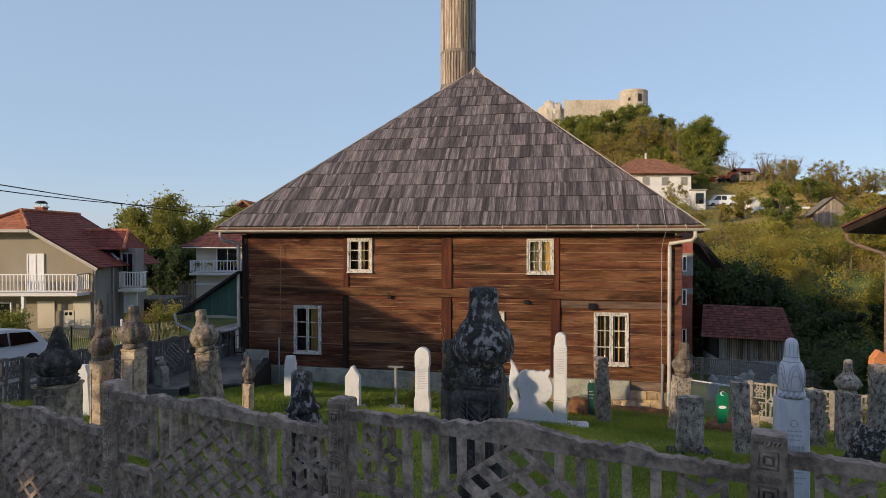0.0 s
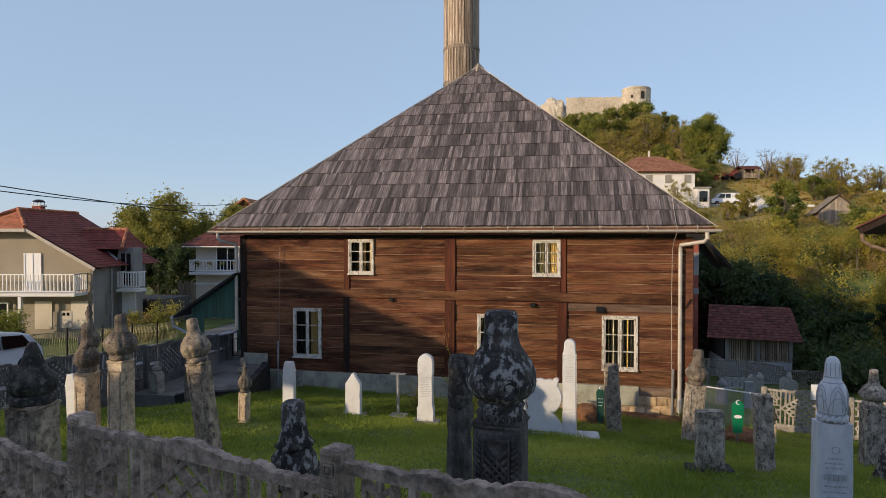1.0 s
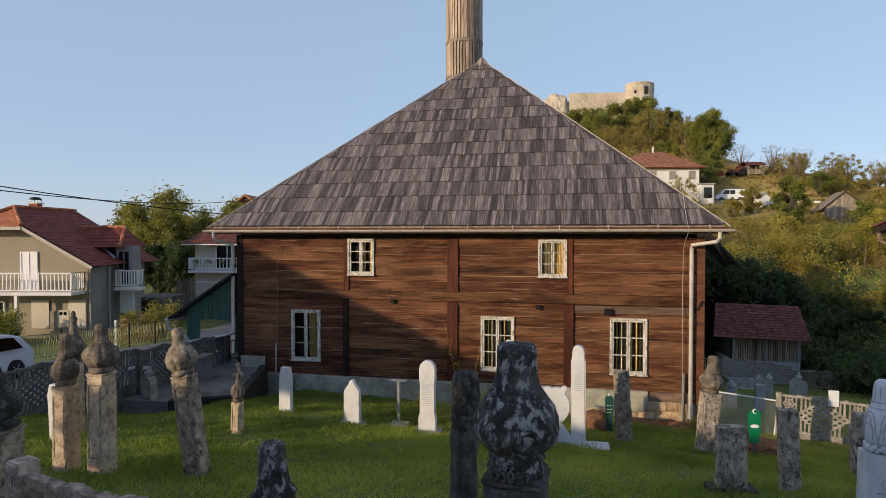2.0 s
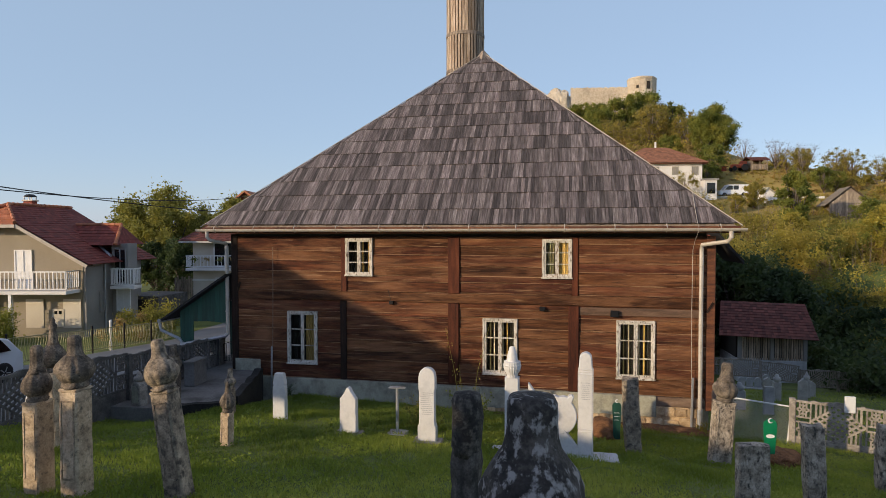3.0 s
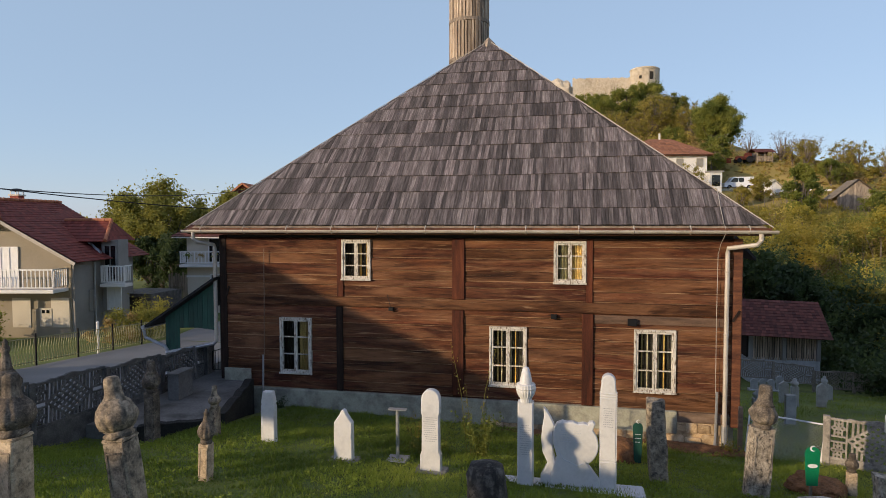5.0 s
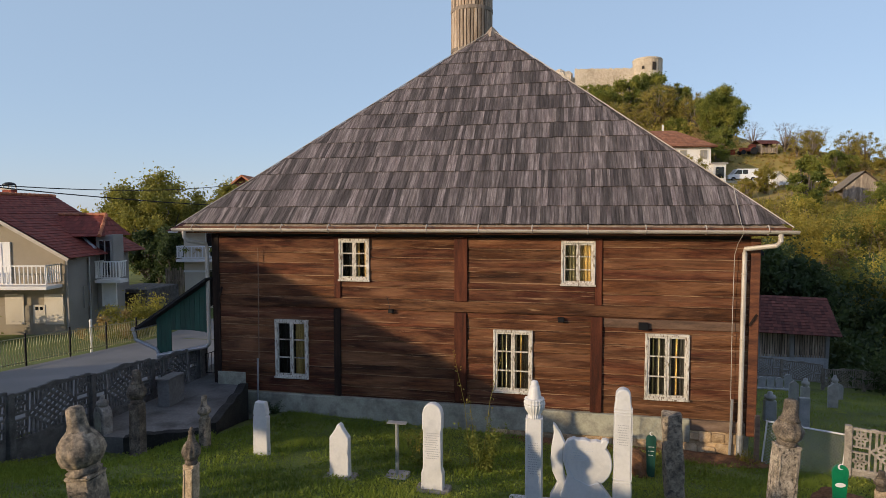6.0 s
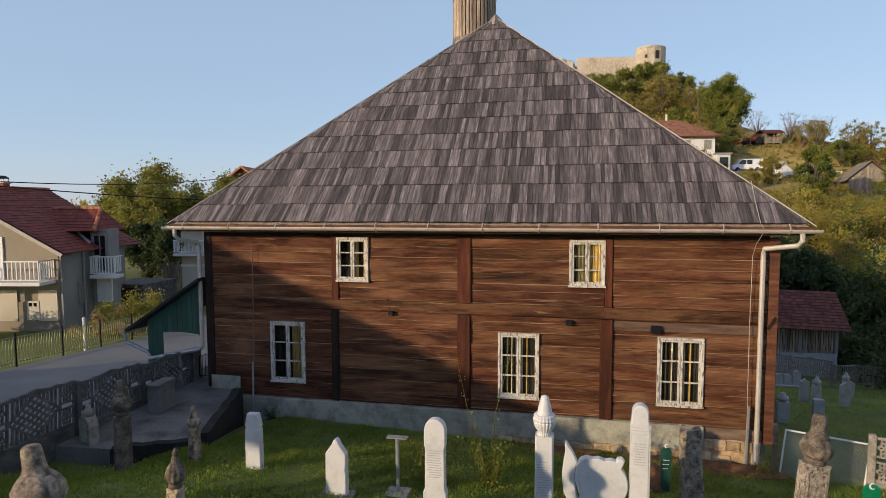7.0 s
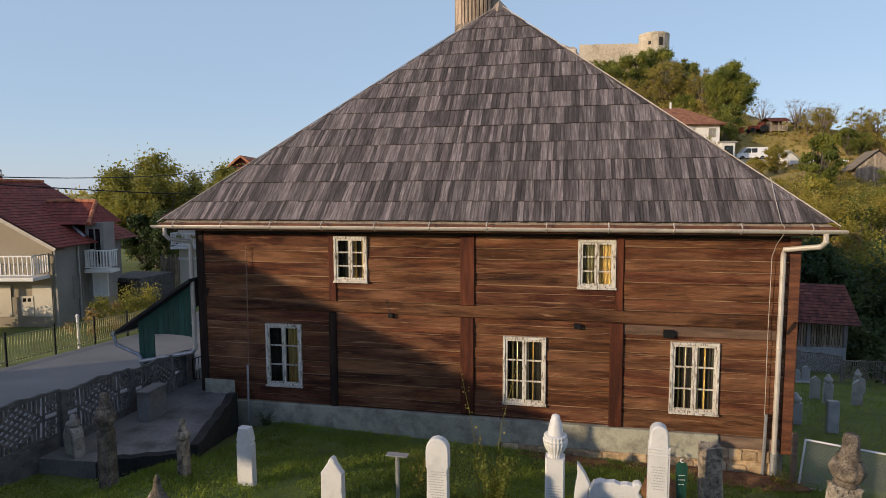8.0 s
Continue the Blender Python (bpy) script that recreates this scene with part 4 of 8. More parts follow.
tube(bm, [(-6.5, -0.1, 1.3), (-6.56, -0.11, 1.22), (-7.2, -0.14, 1.08), (-7.93, -0.2, 0.94)], 0.05, 10)
part("drain_arm", bm, GALV, mosque, "slanting metal drain pipe")
for x, z0, z1, r, m in ((-5.12, 0.95, 3.75, 0.012, OLDBEAM), (-5.18, -0.35, 0.98, 0.028, GALV), (5.86, -0.75, 0.62, 0.03, GALV)):
    bm = bmesh.new()
    tube(bm, [(x, -0.11, z0), (x + 0.02, -0.11, (z0 + z1) / 2), (x + 0.03, -0.11, z1)], r, 6)
    part("conduit", bm, m, mosque)
bm = bmesh.new()
tube(bm, [(5.94, 0.47, 5.2), (5.91, 0.02, 4.78), (5.9, -0.42, 4.35), (5.89, -0.6, 4.3), (5.89, -0.61, 4.17), (5.87, -0.3, 3.95), (5.86, -0.11, 3.7), (5.85, -0.11, 2.3), (5.86, -0.11, 0.6)], 0.007, 6)
part("lightning_wire", bm, ZINC, mosque, "pale metal lightning wire")
for x, z, s in ((-1.69, 2.27, 0.06), (2.29, 2.2, 0.07), (4.06, 2.12, 0.1)):
    part("junction_box", block(x - s, x + s, -0.11, -0.02, z - s * 0.8, z + s * 0.8, 0.01), BLACKIRON, mosque, "small black fixture box")
for (a, b) in (((-1.72, -0.03, 2.33), (-1.8, -0.03, 2.62)),):
    bm = bmesh.new()
    tube(bm, [a, b], 0.008, 5)
    part("cable", bm, CABLE, mosque)

# rubble at the foot of the wall
part("rubble_core", block(0.72, 5.04, -0.07, 0.15, -1.2, -0.39, 0.02), RUBBLE, mosque, "tan rubble masonry under the plinth")
part("rubble_core", block(5.05, X1 - 0.14, -0.03, 0.15, -1.2, -0.15, 0.02), RUBBLE, mosque, "tan rubble masonry under the sill")
rng = random.Random(5)
for row, x, end in ((0, 0.75, 6.2), (1, 5.05, 6.1)):
    while x < end:
        w = rng.uniform(0.2, 0.46)
        h = rng.uniform(0.17, 0.27)
        if not 5.95 < x + w / 2 < 6.2:
            bm = bmesh.new()
            bmesh.ops.create_icosphere(bm, subdivisions=3, radius=1)
            for q in bm.verts:
                f = 1 + 0.16 * noise.noise(q.co * 2.1 + Vector((x * 3, 0, row)))
                c = Vector([math.copysign(abs(v) ** 0.3, v) for v in q.co])
                q.co = Vector((c.x * w * 0.47 * f, c.y * 0.045 * f, c.z * h * 0.46 * f))
            ob = part("rubble_stone", bm, RUBBLE, mosque)
            ob.location = (x + w / 2, (-0.06 if x < 5 else -0.02) - rng.uniform(0, 0.02), -0.52 + 0.24 * row + rng.uniform(-0.025, 0.025))
        x += w * 0.98

# ---- gravestones ----
def carved_frame(w, z0, z1, y, bar=0.018):
    bm = bmesh.new()
    for a, b in (((-w / 2, z0), (-w / 2, z1)), ((w / 2, z0), (w / 2, z1)), ((-w / 2, z0), (w / 2, z0)), ((-w / 2, z1), (w / 2, z1))):
        strip(bm, a, b, bar, y - 0.008, y + 0.01)
    return bm


def turban_stone(x, y, z0, top, w, d, turban, cap, material, label, cap_h=0.22, turban_h=0.3, collar=0.05, yaw=0, lean=(0, 0), finial=False, flutes=0, rough=0.16, frame=True, taper=0.94, seed=1.0, cone=False, pear=None, head=None, neck=1.0):
    """An old grave pillar with a turban and cap; z0 is the ground and top the height of its tip."""
    h = top - z0
    head = head or (DARKTUFA if material is TUFA else material)
    stone = thing("turban_gravestone", pose(x, y, z0, lean[0], lean[1], yaw), label, "gravestone", "old turbaned gravestones")
    zs = h - cap_h - turban_h - collar
    bm = bmesh.new()
    shaft(bm, w, d, -0.25, zs - 0.05, taper, 0.07, 14, rough * 0.22, seed)
    part("shaft", bm, material, stone)
    part("abacus", block(-w * taper * 0.53, w * taper * 0.53, -d * taper * 0.53, d * taper * 0.53, zs - 0.049, zs - 0.012, 0.012, 2), material, stone)
    if frame:
        part("carved_panel", carved_frame(w * 0.66, zs * 0.18, zs * 0.88, -d / 2 * 0.97), material, stone)
    bm = bmesh.new()
    lathe(bm, [(r * neck, z) for r, z in ((turban * 0.66, zs - 0.015), (turban * 0.72, zs + collar * 0.3), (turban * 0.62, zs + collar * 0.55), (turban * 0.68, zs + collar), (turban * 0.6, zs + collar + 0.02))], 20, rough=rough, seed=seed)
    part("collar", bm, head, stone, smooth=True)
    if pear:
        bm = bmesh.new()
        lathe(bm, [(r, h - d_) for r, d_ in pear[::-1]], 44, rough=rough, seed=seed)
        part("turban", bm, head, stone, smooth=True)
        return stone
    bm = bmesh.new()
    b0 = zs + collar
    prof = [(turban * f, b0 + turban_h * g) for f, g in ((0.6, 0), (0.78, 0.1), (0.93, 0.24), (1.0, 0.42), (0.98, 0.56), (0.86, 0.74), (0.68, 0.9), (0.5, 1.02))]
    lathe(bm, prof, 66, flutes=flutes or 11, depth=0.035, rough=rough * 0.7, seed=seed)
    part("turban", bm, head, stone, smooth=True)
    bm = bmesh.new()
    c0 = b0 + turban_h * 0.94
    if cone:
        prof = [(cap * f, c0 + (h - c0) * g) for f, g in ((1.35, 0), (1.2, 0.1), (1.0, 0.35), (0.72, 0.68), (0.5, 0.86), (0.42, 0.95), (0.2, 1.0))]
    elif finial:
        prof = [(cap * f, c0 + (h - c0) * g) for f, g in ((1.25, 0), (1.0, 0.16), (0.82, 0.42), (0.62, 0.55), (0.8, 0.62), (0.85, 0.72), (0.45, 0.82), (0.5, 0.9), (0.15, 1.0))]
    else:
        prof = [(cap * f, c0 + (h - c0) * g) for f, g in ((1.5, 0), (1.15, 0.14), (1.0, 0.35), (0.97, 0.8), (0.9, 0.93), (0.6, 1.0))]
    lathe(bm, prof, 36, flutes=9, depth=0.03, rough=rough * 0.7, seed=seed + 3)
    part("cap", bm, head, stone, smooth=True)
    return stone


OLD = "weathered grey-brown stone grave pillar with a round turban standing on grass"
turban_stone(-2.52, -9.72, 1.2, 3.02, 0.25, 0.25, 0.19, 0.072, TUFA, OLD, seed=2.1)
turban_stone(-3.02, -9.73, 1.2, 2.89, 0.21, 0.25, 0.155, 0.066, TUFA, "weathered stone grave pillar with an onion turban and tall cap", cap_h=0.3, turban_h=0.27, seed=5.2, taper=0.96)
turban_stone(-4.77, -7.74, 0.95, 2.88, 0.22, 0.22, 0.17, 0.07, TUFA, "tall weathered grave pillar with a knobbed finial on its turban", cap_h=0.42, turban_h=0.34, finial=True, seed=7.7)
turban_stone(-1.44, -9.4, 1.15, 2.97, 0.25, 0.23, 0.19, 0.075, GREYTUFA, "leaning weathered stone grave pillar with a round turban", lean=(0, -8.5), seed=9.4)
turban_stone(-2.52, -6.68, 0.66, 1.75, 0.17, 0.16, 0.118, 0.05, TUFA, "small weathered grave pillar with a pointed turban", cap_h=0.2, turban_h=0.24, finial=True, lean=(0, 2), seed=3.3)
turban_stone(-4.0, -4.12, 0.2, 1.32, 0.17, 0.16, 0.12, 0.05, GREYTUFA, "small dark weathered grave pillar beside the terrace wall", cap_h=0.2, turban_h=0.16, seed=4.8, frame=False)
turban_stone(-4.88, -4.75, 0.35, 1.9, 0.22, 0.2, 0.15, 0.07, DARKTUFA, "grey grave pillar with a turban beside the terrace", cap_h=0.22, turban_h=0.3, seed=6.1)
# Its darker stone colour partly stands in for shade.
turban_stone(-1.6, -11.94, 1.5, 3.07, 0.34, 0.32, 0.2, 0.082, GREYTUFA, "broad dark grave pillar with a flat turban and fluted cone cap", cap_h=0.23, turban_h=0.26, flutes=14, seed=8.8, frame=True, neck=1.3, cone=True, rough=0.13, head=BLACKSTONE)
turban_stone(5.56, -4.15, 0.02, 1.86, 0.36, 0.22, 0.2, 0.1, BLOTCH, "leaning pale stone grave pillar with a blotched turban", cap_h=0.3, turban_h=0.32, lean=(0, 4), yaw=8, seed=1.9, head=DARKTUFA)
turban_stone(7.22, -3.45, -0.1, 0.61, 0.14, 0.13, 0.1, 0.05, TUFA, "tiny dark grave pillar with a small turban", cap_h=0.1, turban_h=0.15, seed=2.7, frame=False)
turban_stone(7.9, -5.95, 0.25, 1.95, 0.32, 0.26, 0.19, 0.07, BLOTCH, "pale weathered grave pillar with a sloping turban", cap_h=0.25, turban_h=0.25, seed=3.9)
turban_stone(1.57, -13.14, 1.75, 3.02, 0.24, 0.22, 0.145, 0.075, LICHEN, "dark lichened grave pillar with a leaning cap behind the fence", cap_h=0.25, turban_h=0.32, lean=(0, -3), rough=0.3, seed=5.5, frame=False)

# the large dark turban stone with interlaced carving
big = turban_stone(2.8, -13.4, 1.8, 3.63, 0.27, 0.25, 0.182, 0.09, CARVED, "large dark lichened grave pillar with a swelling turban and carved lattice", cap_h=0.25, turban_h=0.24, collar=0.06, rough=0.07, seed=11.0, frame=False, taper=0.93, yaw=-6, head=LICHEN,
                   pear=[(0.04, 0.0), (0.078, 0.006), (0.088, 0.03), (0.086, 0.09), (0.09, 0.14), (0.104, 0.185), (0.132, 0.225), (0.162, 0.27), (0.181, 0.325), (0.183, 0.365), (0.168, 0.41), (0.14, 0.445), (0.11, 0.465), (0.1, 0.5)])
bm = bmesh.new()
zs = 1.83 - 0.55
for s in (-1, 1):
    for k in range(14):
        z0 = zs - 0.72 + k * 0.042
        a, b = Vector((-0.062 * s, z0)), Vector((0.062 * s, z0 + 0.124))
        if z0 + 0.124 < zs - 0.1:
            strip(bm, a, b, 0.013, -0.137 + 0.001 * s, -0.112)
part("carved_lattice", bm, CARVED, big)
part("carved_border", carved_frame(0.132, zs - 0.72, zs - 0.095, -0.129, 0.012), CARVED, big)
for s in (-1, 1):
    bm = bmesh.new()
    for k in range(21):
        z0 = zs - 0.72 + k * 0.03
        strip(bm, (s * 0.082, z0), (s * 0.108, z0 + 0.026), 0.016, -0.134, -0.112)
    part("carved_rope", bm, CARVED, big)
for k in range(5):
    bm = bmesh.new()
    tube(bm, [(-0.07 + 0.035 * k + 0.013 * math.cos(q), -0.133, zs + 0.012 + 0.024 * math.sin(q)) for q in (2 * math.pi * i / 8 for i in range(9))], 0.006, 5)
    part("carved_oval", bm, CARVED, big)

bm = bmesh.new()
lathe(bm, [(0.054, -0.03), (0.054, 0.008), (0.047, 0.016), (0.038, 0.01), (0.02, 0.003), (0.002, 0.0)], 24, rough=0.05, seed=4.0)
bmesh.ops.transform(bm, matrix=pose(0.073, -0.158, 1.83 - 0.375, 96, 0, 25), verts=bm.verts)
part("boss", bm, LICHEN, big, "round dished boss", smooth=True)

# a headless weathered post beside it
post = thing("gravestone_stump", pose(2.05, -10.4, 1.3, 0, 1), "dark weathered upright grave post with a broken head", "gravestone", "old turbaned gravestones")
bm = bmesh.new()
shaft(bm, 0.25, 0.22, -0.25, 1.0, 0.98, 0.3, 12, 0.14, 2.2)
part("shaft", bm, CARVED, post)
bm = bmesh.new()
lathe(bm, [(0.115, 0.96), (0.13, 1.02), (0.132, 1.15), (0.136, 1.3), (0.13, 1.42), (0.11, 1.49), (0.03, 1.51)], 24, rough=0.16, seed=1.1)
part("head", bm, BLACKSTONE, post, smooth=True)

# weathered plain slabs
def plain_slab(x, y, z0, top, w, d, material, label, yaw=0, lean=(0, 0), rough=0.1, seed=0.0, plinth=0.0, name="gravestone_slab"):
    stone = thing(name, pose(x, y, z0, lean[0], lean[1], yaw), label, "gravestone", "plain weathered gravestones")
    bm = bmesh.new()
    shaft(bm, w, d, -0.2, top - z0, 0.95, 0.12, 10, rough, seed)
    part("slab", bm, material, stone)
    if plinth:
        part("foot", block(-w * 0.8, w * 0.8, -d, d, -0.25, plinth, 0.02), BLACKSTONE, stone)
    return stone


plain_slab(5.05, -7.93, 0.8, 1.69, 0.37, 0.14, BLOTCH, "short pale slab gravestone with a dark stained top", yaw=6, seed=1.2, plinth=0.14)
plain_slab(5.85, -7.6, 0.72, 1.86, 0.24, 0.17, BLOTCH, "leaning mottled grave pillar with a broken top", lean=(0, -3), seed=3.4)
plain_slab(4.14, -3.82, 0.0, 1.42, 0.3, 0.24, GREYTUFA, "dark weathered plain grave pillar leaning slightly", lean=(0, -3), seed=5.6, rough=0.12)
plain_slab(7.3, -7.55, 0.55, 1.32, 0.34, 0.3, LICHEN, "squat black lichened broken gravestone", lean=(0, 18), seed=6.6, rough=0.3)
plain_slab(8.75, -5.3, 0.15, 1.75, 0.5, 0.18, BLOTCH, "pale grey upright slab gravestone", seed=7.9)
plain_slab(7.5, -5.7, 0.25, 1.35, 0.3, 0.2, BLOTCH, "mottled rounded gravestone", seed=9.1, rough=0.25)


# white marble stones
def arc(cx, cz, r, a0, a1, n):
    return [(cx + r * math.cos(radians(a0 + (a1 - a0) * i / n)), cz + r * math.sin(radians(a0 + (a1 - a0) * i / n))) for i in range(n + 1)]


def letter_rows(stone, z, w, rows, y, material=INK, gap=0.035, seed=1):
    """Unreadable inscription as short bars, row by row downwards from z."""
    rng = random.Random(seed)
    for r in range(rows):
        bm = bmesh.new()
        x, end = -w / 2 * rng.uniform(0.6, 1), w / 2 * rng.uniform(0.6, 1)
        while x < end:
            q = rng.uniform(0.012, 0.03)
            box(bm, x, min(x + q, end), y - 0.0015, y + 0.004, z - r * gap - 0.006, z - r * gap + 0.006)
            x += q + 0.008
        part("inscription_line", bm, material, stone)


def white_stone(x, y, z0, outline, thick, label, yaw=0, lean=(0, 0), foot=0.0, text=None, material=MARBLE):
    stone = thing("white_gravestone", pose(x, y, z0, lean[0], lean[1], yaw), label, "gravestone", "white marble gravestones")
    part("slab", slab(outline, -thick / 2, thick / 2, 0.012), material, stone)
    w = max(p[0] for p in outline) * 2
    if foot:
        part("foot", block(-w / 2 - 0.09, w / 2 + 0.09, -thick / 2 - 0.09, thick / 2 + 0.09, -0.2, foot, 0.012), CONCRETE, stone)
    if text:
        letter_rows(stone, text[0], w * 0.7, text[1], -thick / 2)
    return stone


white_stone(-2.87, -4.12, 0.28, [(-0.14, -0.2), (0.14, -0.2), (0.135, 0.72), (0.115, 0.75), (0.135, 0.78), (0.09, 0.99), (-0.09, 0.99), (-0.135, 0.78), (-0.115, 0.75), (-0.135, 0.72)], 0.13,
            "white marble gravestone with notched shoulders and a flat top")
white_stone(-1.1, -4.85, 0.38, [(-0.17, -0.2), (0.17, -0.2), (0.16, 0.66), (0.13, 0.7), (0.06, 0.8), (0.035, 0.86), (0, 0.885), (-0.035, 0.86), (-0.06, 0.8), (-0.13, 0.7), (-0.16, 0.66)], 0.12,
            "white marble gravestone with a pointed ogee top", foot=0.03)
white_stone(0.45, -4.98, 0.36, [(-0.17, -0.2), (0.17, -0.2), (0.17, 0.3), (0.145, 0.36), (0.14, 0.95), (0.155, 0.98), (0.155, 1.2), *arc(0, 1.22, 0.15, 0, 180, 10), (-0.155, 1.2), (-0.155, 0.98), (-0.14, 0.95), (-0.145, 0.36), (-0.17, 0.3)], 0.14,
            "tall white marble gravestone with a rounded top and inscription", foot=0.05, text=(0.92, 12), lean=(0, 0))
white_stone(-4.55, -8.3, 1.0, [(-0.11, -0.2), (0.11, -0.2), (0.1, 0.6), (0.11, 0.66), (0.06, 0.84), (-0.06, 0.84), (-0.11, 0.66), (-0.1, 0.6)], 0.1,
            "small white gravestone with notched shoulders between old pillars", lean=(0, -3))
# two white pillars and a tulip-shaped stone on one slab
foot = solid("grave_kerb", block(1.6, 3.78, -5.2, -4.76, 0.05, 0.335, 0.03), GREYMARBLE, "long rough white stone kerb under three gravestones", "grave kerb")
white = thing("white_gravestone", pose(1.98, -5.05, 0.34), "tall white marble pillar with a fluted turban and knob", "gravestone", "white marble gravestones")
bm = bmesh.new()
shaft(bm, 0.25, 0.2, 0.0, 1.3, 0.97, 0.1, 4)
part("shaft", bm, MARBLE, white)
bm = bmesh.new()
lathe(bm, [(0.1, 1.29), (0.086, 1.33), (0.092, 1.36), (0.13, 1.42), (0.143, 1.47), (0.146, 1.5)], 96, flutes=20, depth=0.05)
part("turban", bm, MARBLE, white, smooth=True)
bm = bmesh.new()
lathe(bm, [(0.15, 1.502), (0.153, 1.515), (0.15, 1.53), (0.135, 1.55), (0.145, 1.565), (0.135, 1.585)], 96, flutes=20, depth=0.03)
part("turban_fold", bm, MARBLE, white, smooth=True)
bm = bmesh.new()
lathe(bm, [(0.105, 1.58), (0.1, 1.6), (0.088, 1.67), (0.074, 1.73), (0.07, 1.74), (0.07, 1.76), (0.058, 1.765), (0.057, 1.8), (0.045, 1.83), (0.015, 1.845)], 28)
part("cap", bm, MARBLE, white, smooth=True)
letter_rows(white, 0.95, 0.17, 14, -0.1, seed=4)
white = thing("white_gravestone", pose(3.23, -4.93, 0.34, 0, 0, -3), "tall white marble slab with a rounded top and beaded edges", "gravestone", "white marble gravestones")
part("slab", slab([(-0.13, -0.02), (0.13, -0.02), (0.13, 0.38), (0.12, 0.42), (0.12, 1.5), (0.11, 1.56), *arc(0, 1.66, 0.105, 0, 180, 10), (-0.11, 1.56), (-0.12, 1.5), (-0.12, 0.42), (-0.13, 0.38)], -0.09, 0.09, 0.015), MARBLE, white)
for s in (-1, 1):
    bm = bmesh.new()
    for k in range(34):
        z = 0.46 + k * 0.031
        box(bm, s * 0.122 - 0.008, s * 0.122 + 0.008, -0.088, -0.05, z, z + 0.021)
    part("beading", bm, MARBLE, white)
for z in (0.4, 0.44, 1.47, 1.43, 1.39):
    part("band", block(-0.126, 0.126, -0.097, -0.02, z, z + 0.018, 0.004), MARBLE, white)
letter_rows(white, 1.25, 0.16, 9, -0.09, seed=6)
tulip = thing("tulip_gravestone", pose(2.66, -4.98, 0.34), "white marble gravestone shaped like an opening tulip", "gravestone", "white marble gravestones")
bowl = [(-0.3, 0.0), (0.45, 0.0), (0.45, 0.12), (0.24, 0.4), *arc(0.08, 0.66, 0.345, -55, 42, 14), (0.35, 0.93), (0.375, 1.0), (0.34, 1.03), (0.29, 1.02), (0.265, 0.985), (0.2, 1.0), (0.12, 0.985), (0.05, 1.01), (-0.05, 1.0), (-0.12, 1.015), (-0.2, 0.98), (-0.255, 0.9), (-0.27, 0.7), (-0.2, 0.45), (-0.3, 0.2)]
part("petal", slab(bowl, -0.06, 0.06, 0.012), MARBLE, tulip)
side = [(-0.45, 0.0), (-0.2, 0.0), (-0.2, 0.3), (-0.25, 0.5), (-0.27, 0.68), (-0.262, 0.85), (-0.24, 0.93), (-0.3, 1.06), (-0.38, 1.18), (-0.41, 1.2), (-0.4, 1.06), (-0.43, 0.88), (-0.445, 0.7), (-0.42, 0.5), (-0.34, 0.33), (-0.45, 0.12)]
part("side_petal", slab(side, -0.035, 0.085, 0.012), MARBLE, tulip)
bm = bmesh.new()
tube(bm, [(0.24, -0.062, 0.39), (0.1, -0.062, 0.34), (-0.1, -0.062, 0.42), (-0.2, -0.062, 0.6), (-0.235, -0.062, 0.8)], 0.007, 5)
part("incised_line", bm, GREYMARBLE, tulip)
letter_rows(tulip, 0.88, 0.36, 6, -0.06, material=GREYMARBLE, seed=9)

# grey marble stone with an onion turban and engraved text
VEIN = surface("dark incised marble line", [(0.3, 0.305, 0.32), (0.38, 0.385, 0.4), (0.45, 0.455, 0.47)], scale=8, fine=40, rough=0.7, bump=0.1)
name_stone = thing("marble_gravestone", pose(5.33, -10.96, 1.25), "tall grey-veined marble gravestone with a leafy turban and engraved text", "gravestone")
bm = bmesh.new()
shaft(bm, 0.29, 0.17, -0.2, 1.22, 0.9, 0.06, 3)
part("shaft", bm, GREYMARBLE, name_stone)
bm = bmesh.new()
for k in range(14):
    a = 2 * math.pi * k / 14
    tube(bm, [(0.1 * math.cos(a + q * 0.5), 0.086 * math.sin(a + q * 0.5), 1.23 + 0.05 * q) for q in (0, 0.5, 1)], 0.019, 6)
part("rope_collar", bm, GREYMARBLE, name_stone, smooth=True)
TURBAN = [(0.088, 1.27), (0.106, 1.31), (0.114, 1.38), (0.112, 1.45), (0.1, 1.51), (0.084, 1.545), (0.07, 1.56), (0.066, 1.585), (0.058, 1.62), (0.054, 1.7), (0.046, 1.745), (0.022, 1.765)]
bm = bmesh.new()
lathe(bm, TURBAN, 28)
part("turban", bm, GREYMARBLE, name_stone, smooth=True)


def on_turban(a, z, lift=0.002):
    r = float(np.interp(z, [q[1] for q in TURBAN], [q[0] for q in TURBAN])) + lift
    return (r * math.sin(a), -r * math.cos(a), z)


for k in range(5):
    c = radians(72 * k)
    for s, w, z0, z1 in ((1, 0.62, 1.29, 1.44), (-1, 0.62, 1.29, 1.44), (1, 0.34, 1.32, 1.5), (-1, 0.34, 1.32, 1.5), (1, 0.5, 1.4, 1.53), (-1, 0.5, 1.4, 1.53)):
        bm = bmesh.new()
        tube(bm, [on_turban(c + s * w * (1 - f * f) ** 0.5, z0 + (z1 - z0) * f) for f in (0, 0.2, 0.4, 0.6, 0.75, 0.87, 0.95, 1.0)], 0.0034, 5)
        part("leaf_outline", bm, VEIN, name_stone)
for z in (1.3, 1.555, 1.6):
    bm = bmesh.new()
    tube(bm, [on_turban(2 * math.pi * k / 24, z) for k in range(25)], 0.0045, 5)
    part("turban_band", bm, VEIN, name_stone)
bm = bmesh.new()
for k in range(10):
    tube(bm, [on_turban(2 * math.pi * k / 10, z) for z in (1.61, 1.66, 1.72)], 0.003, 4)
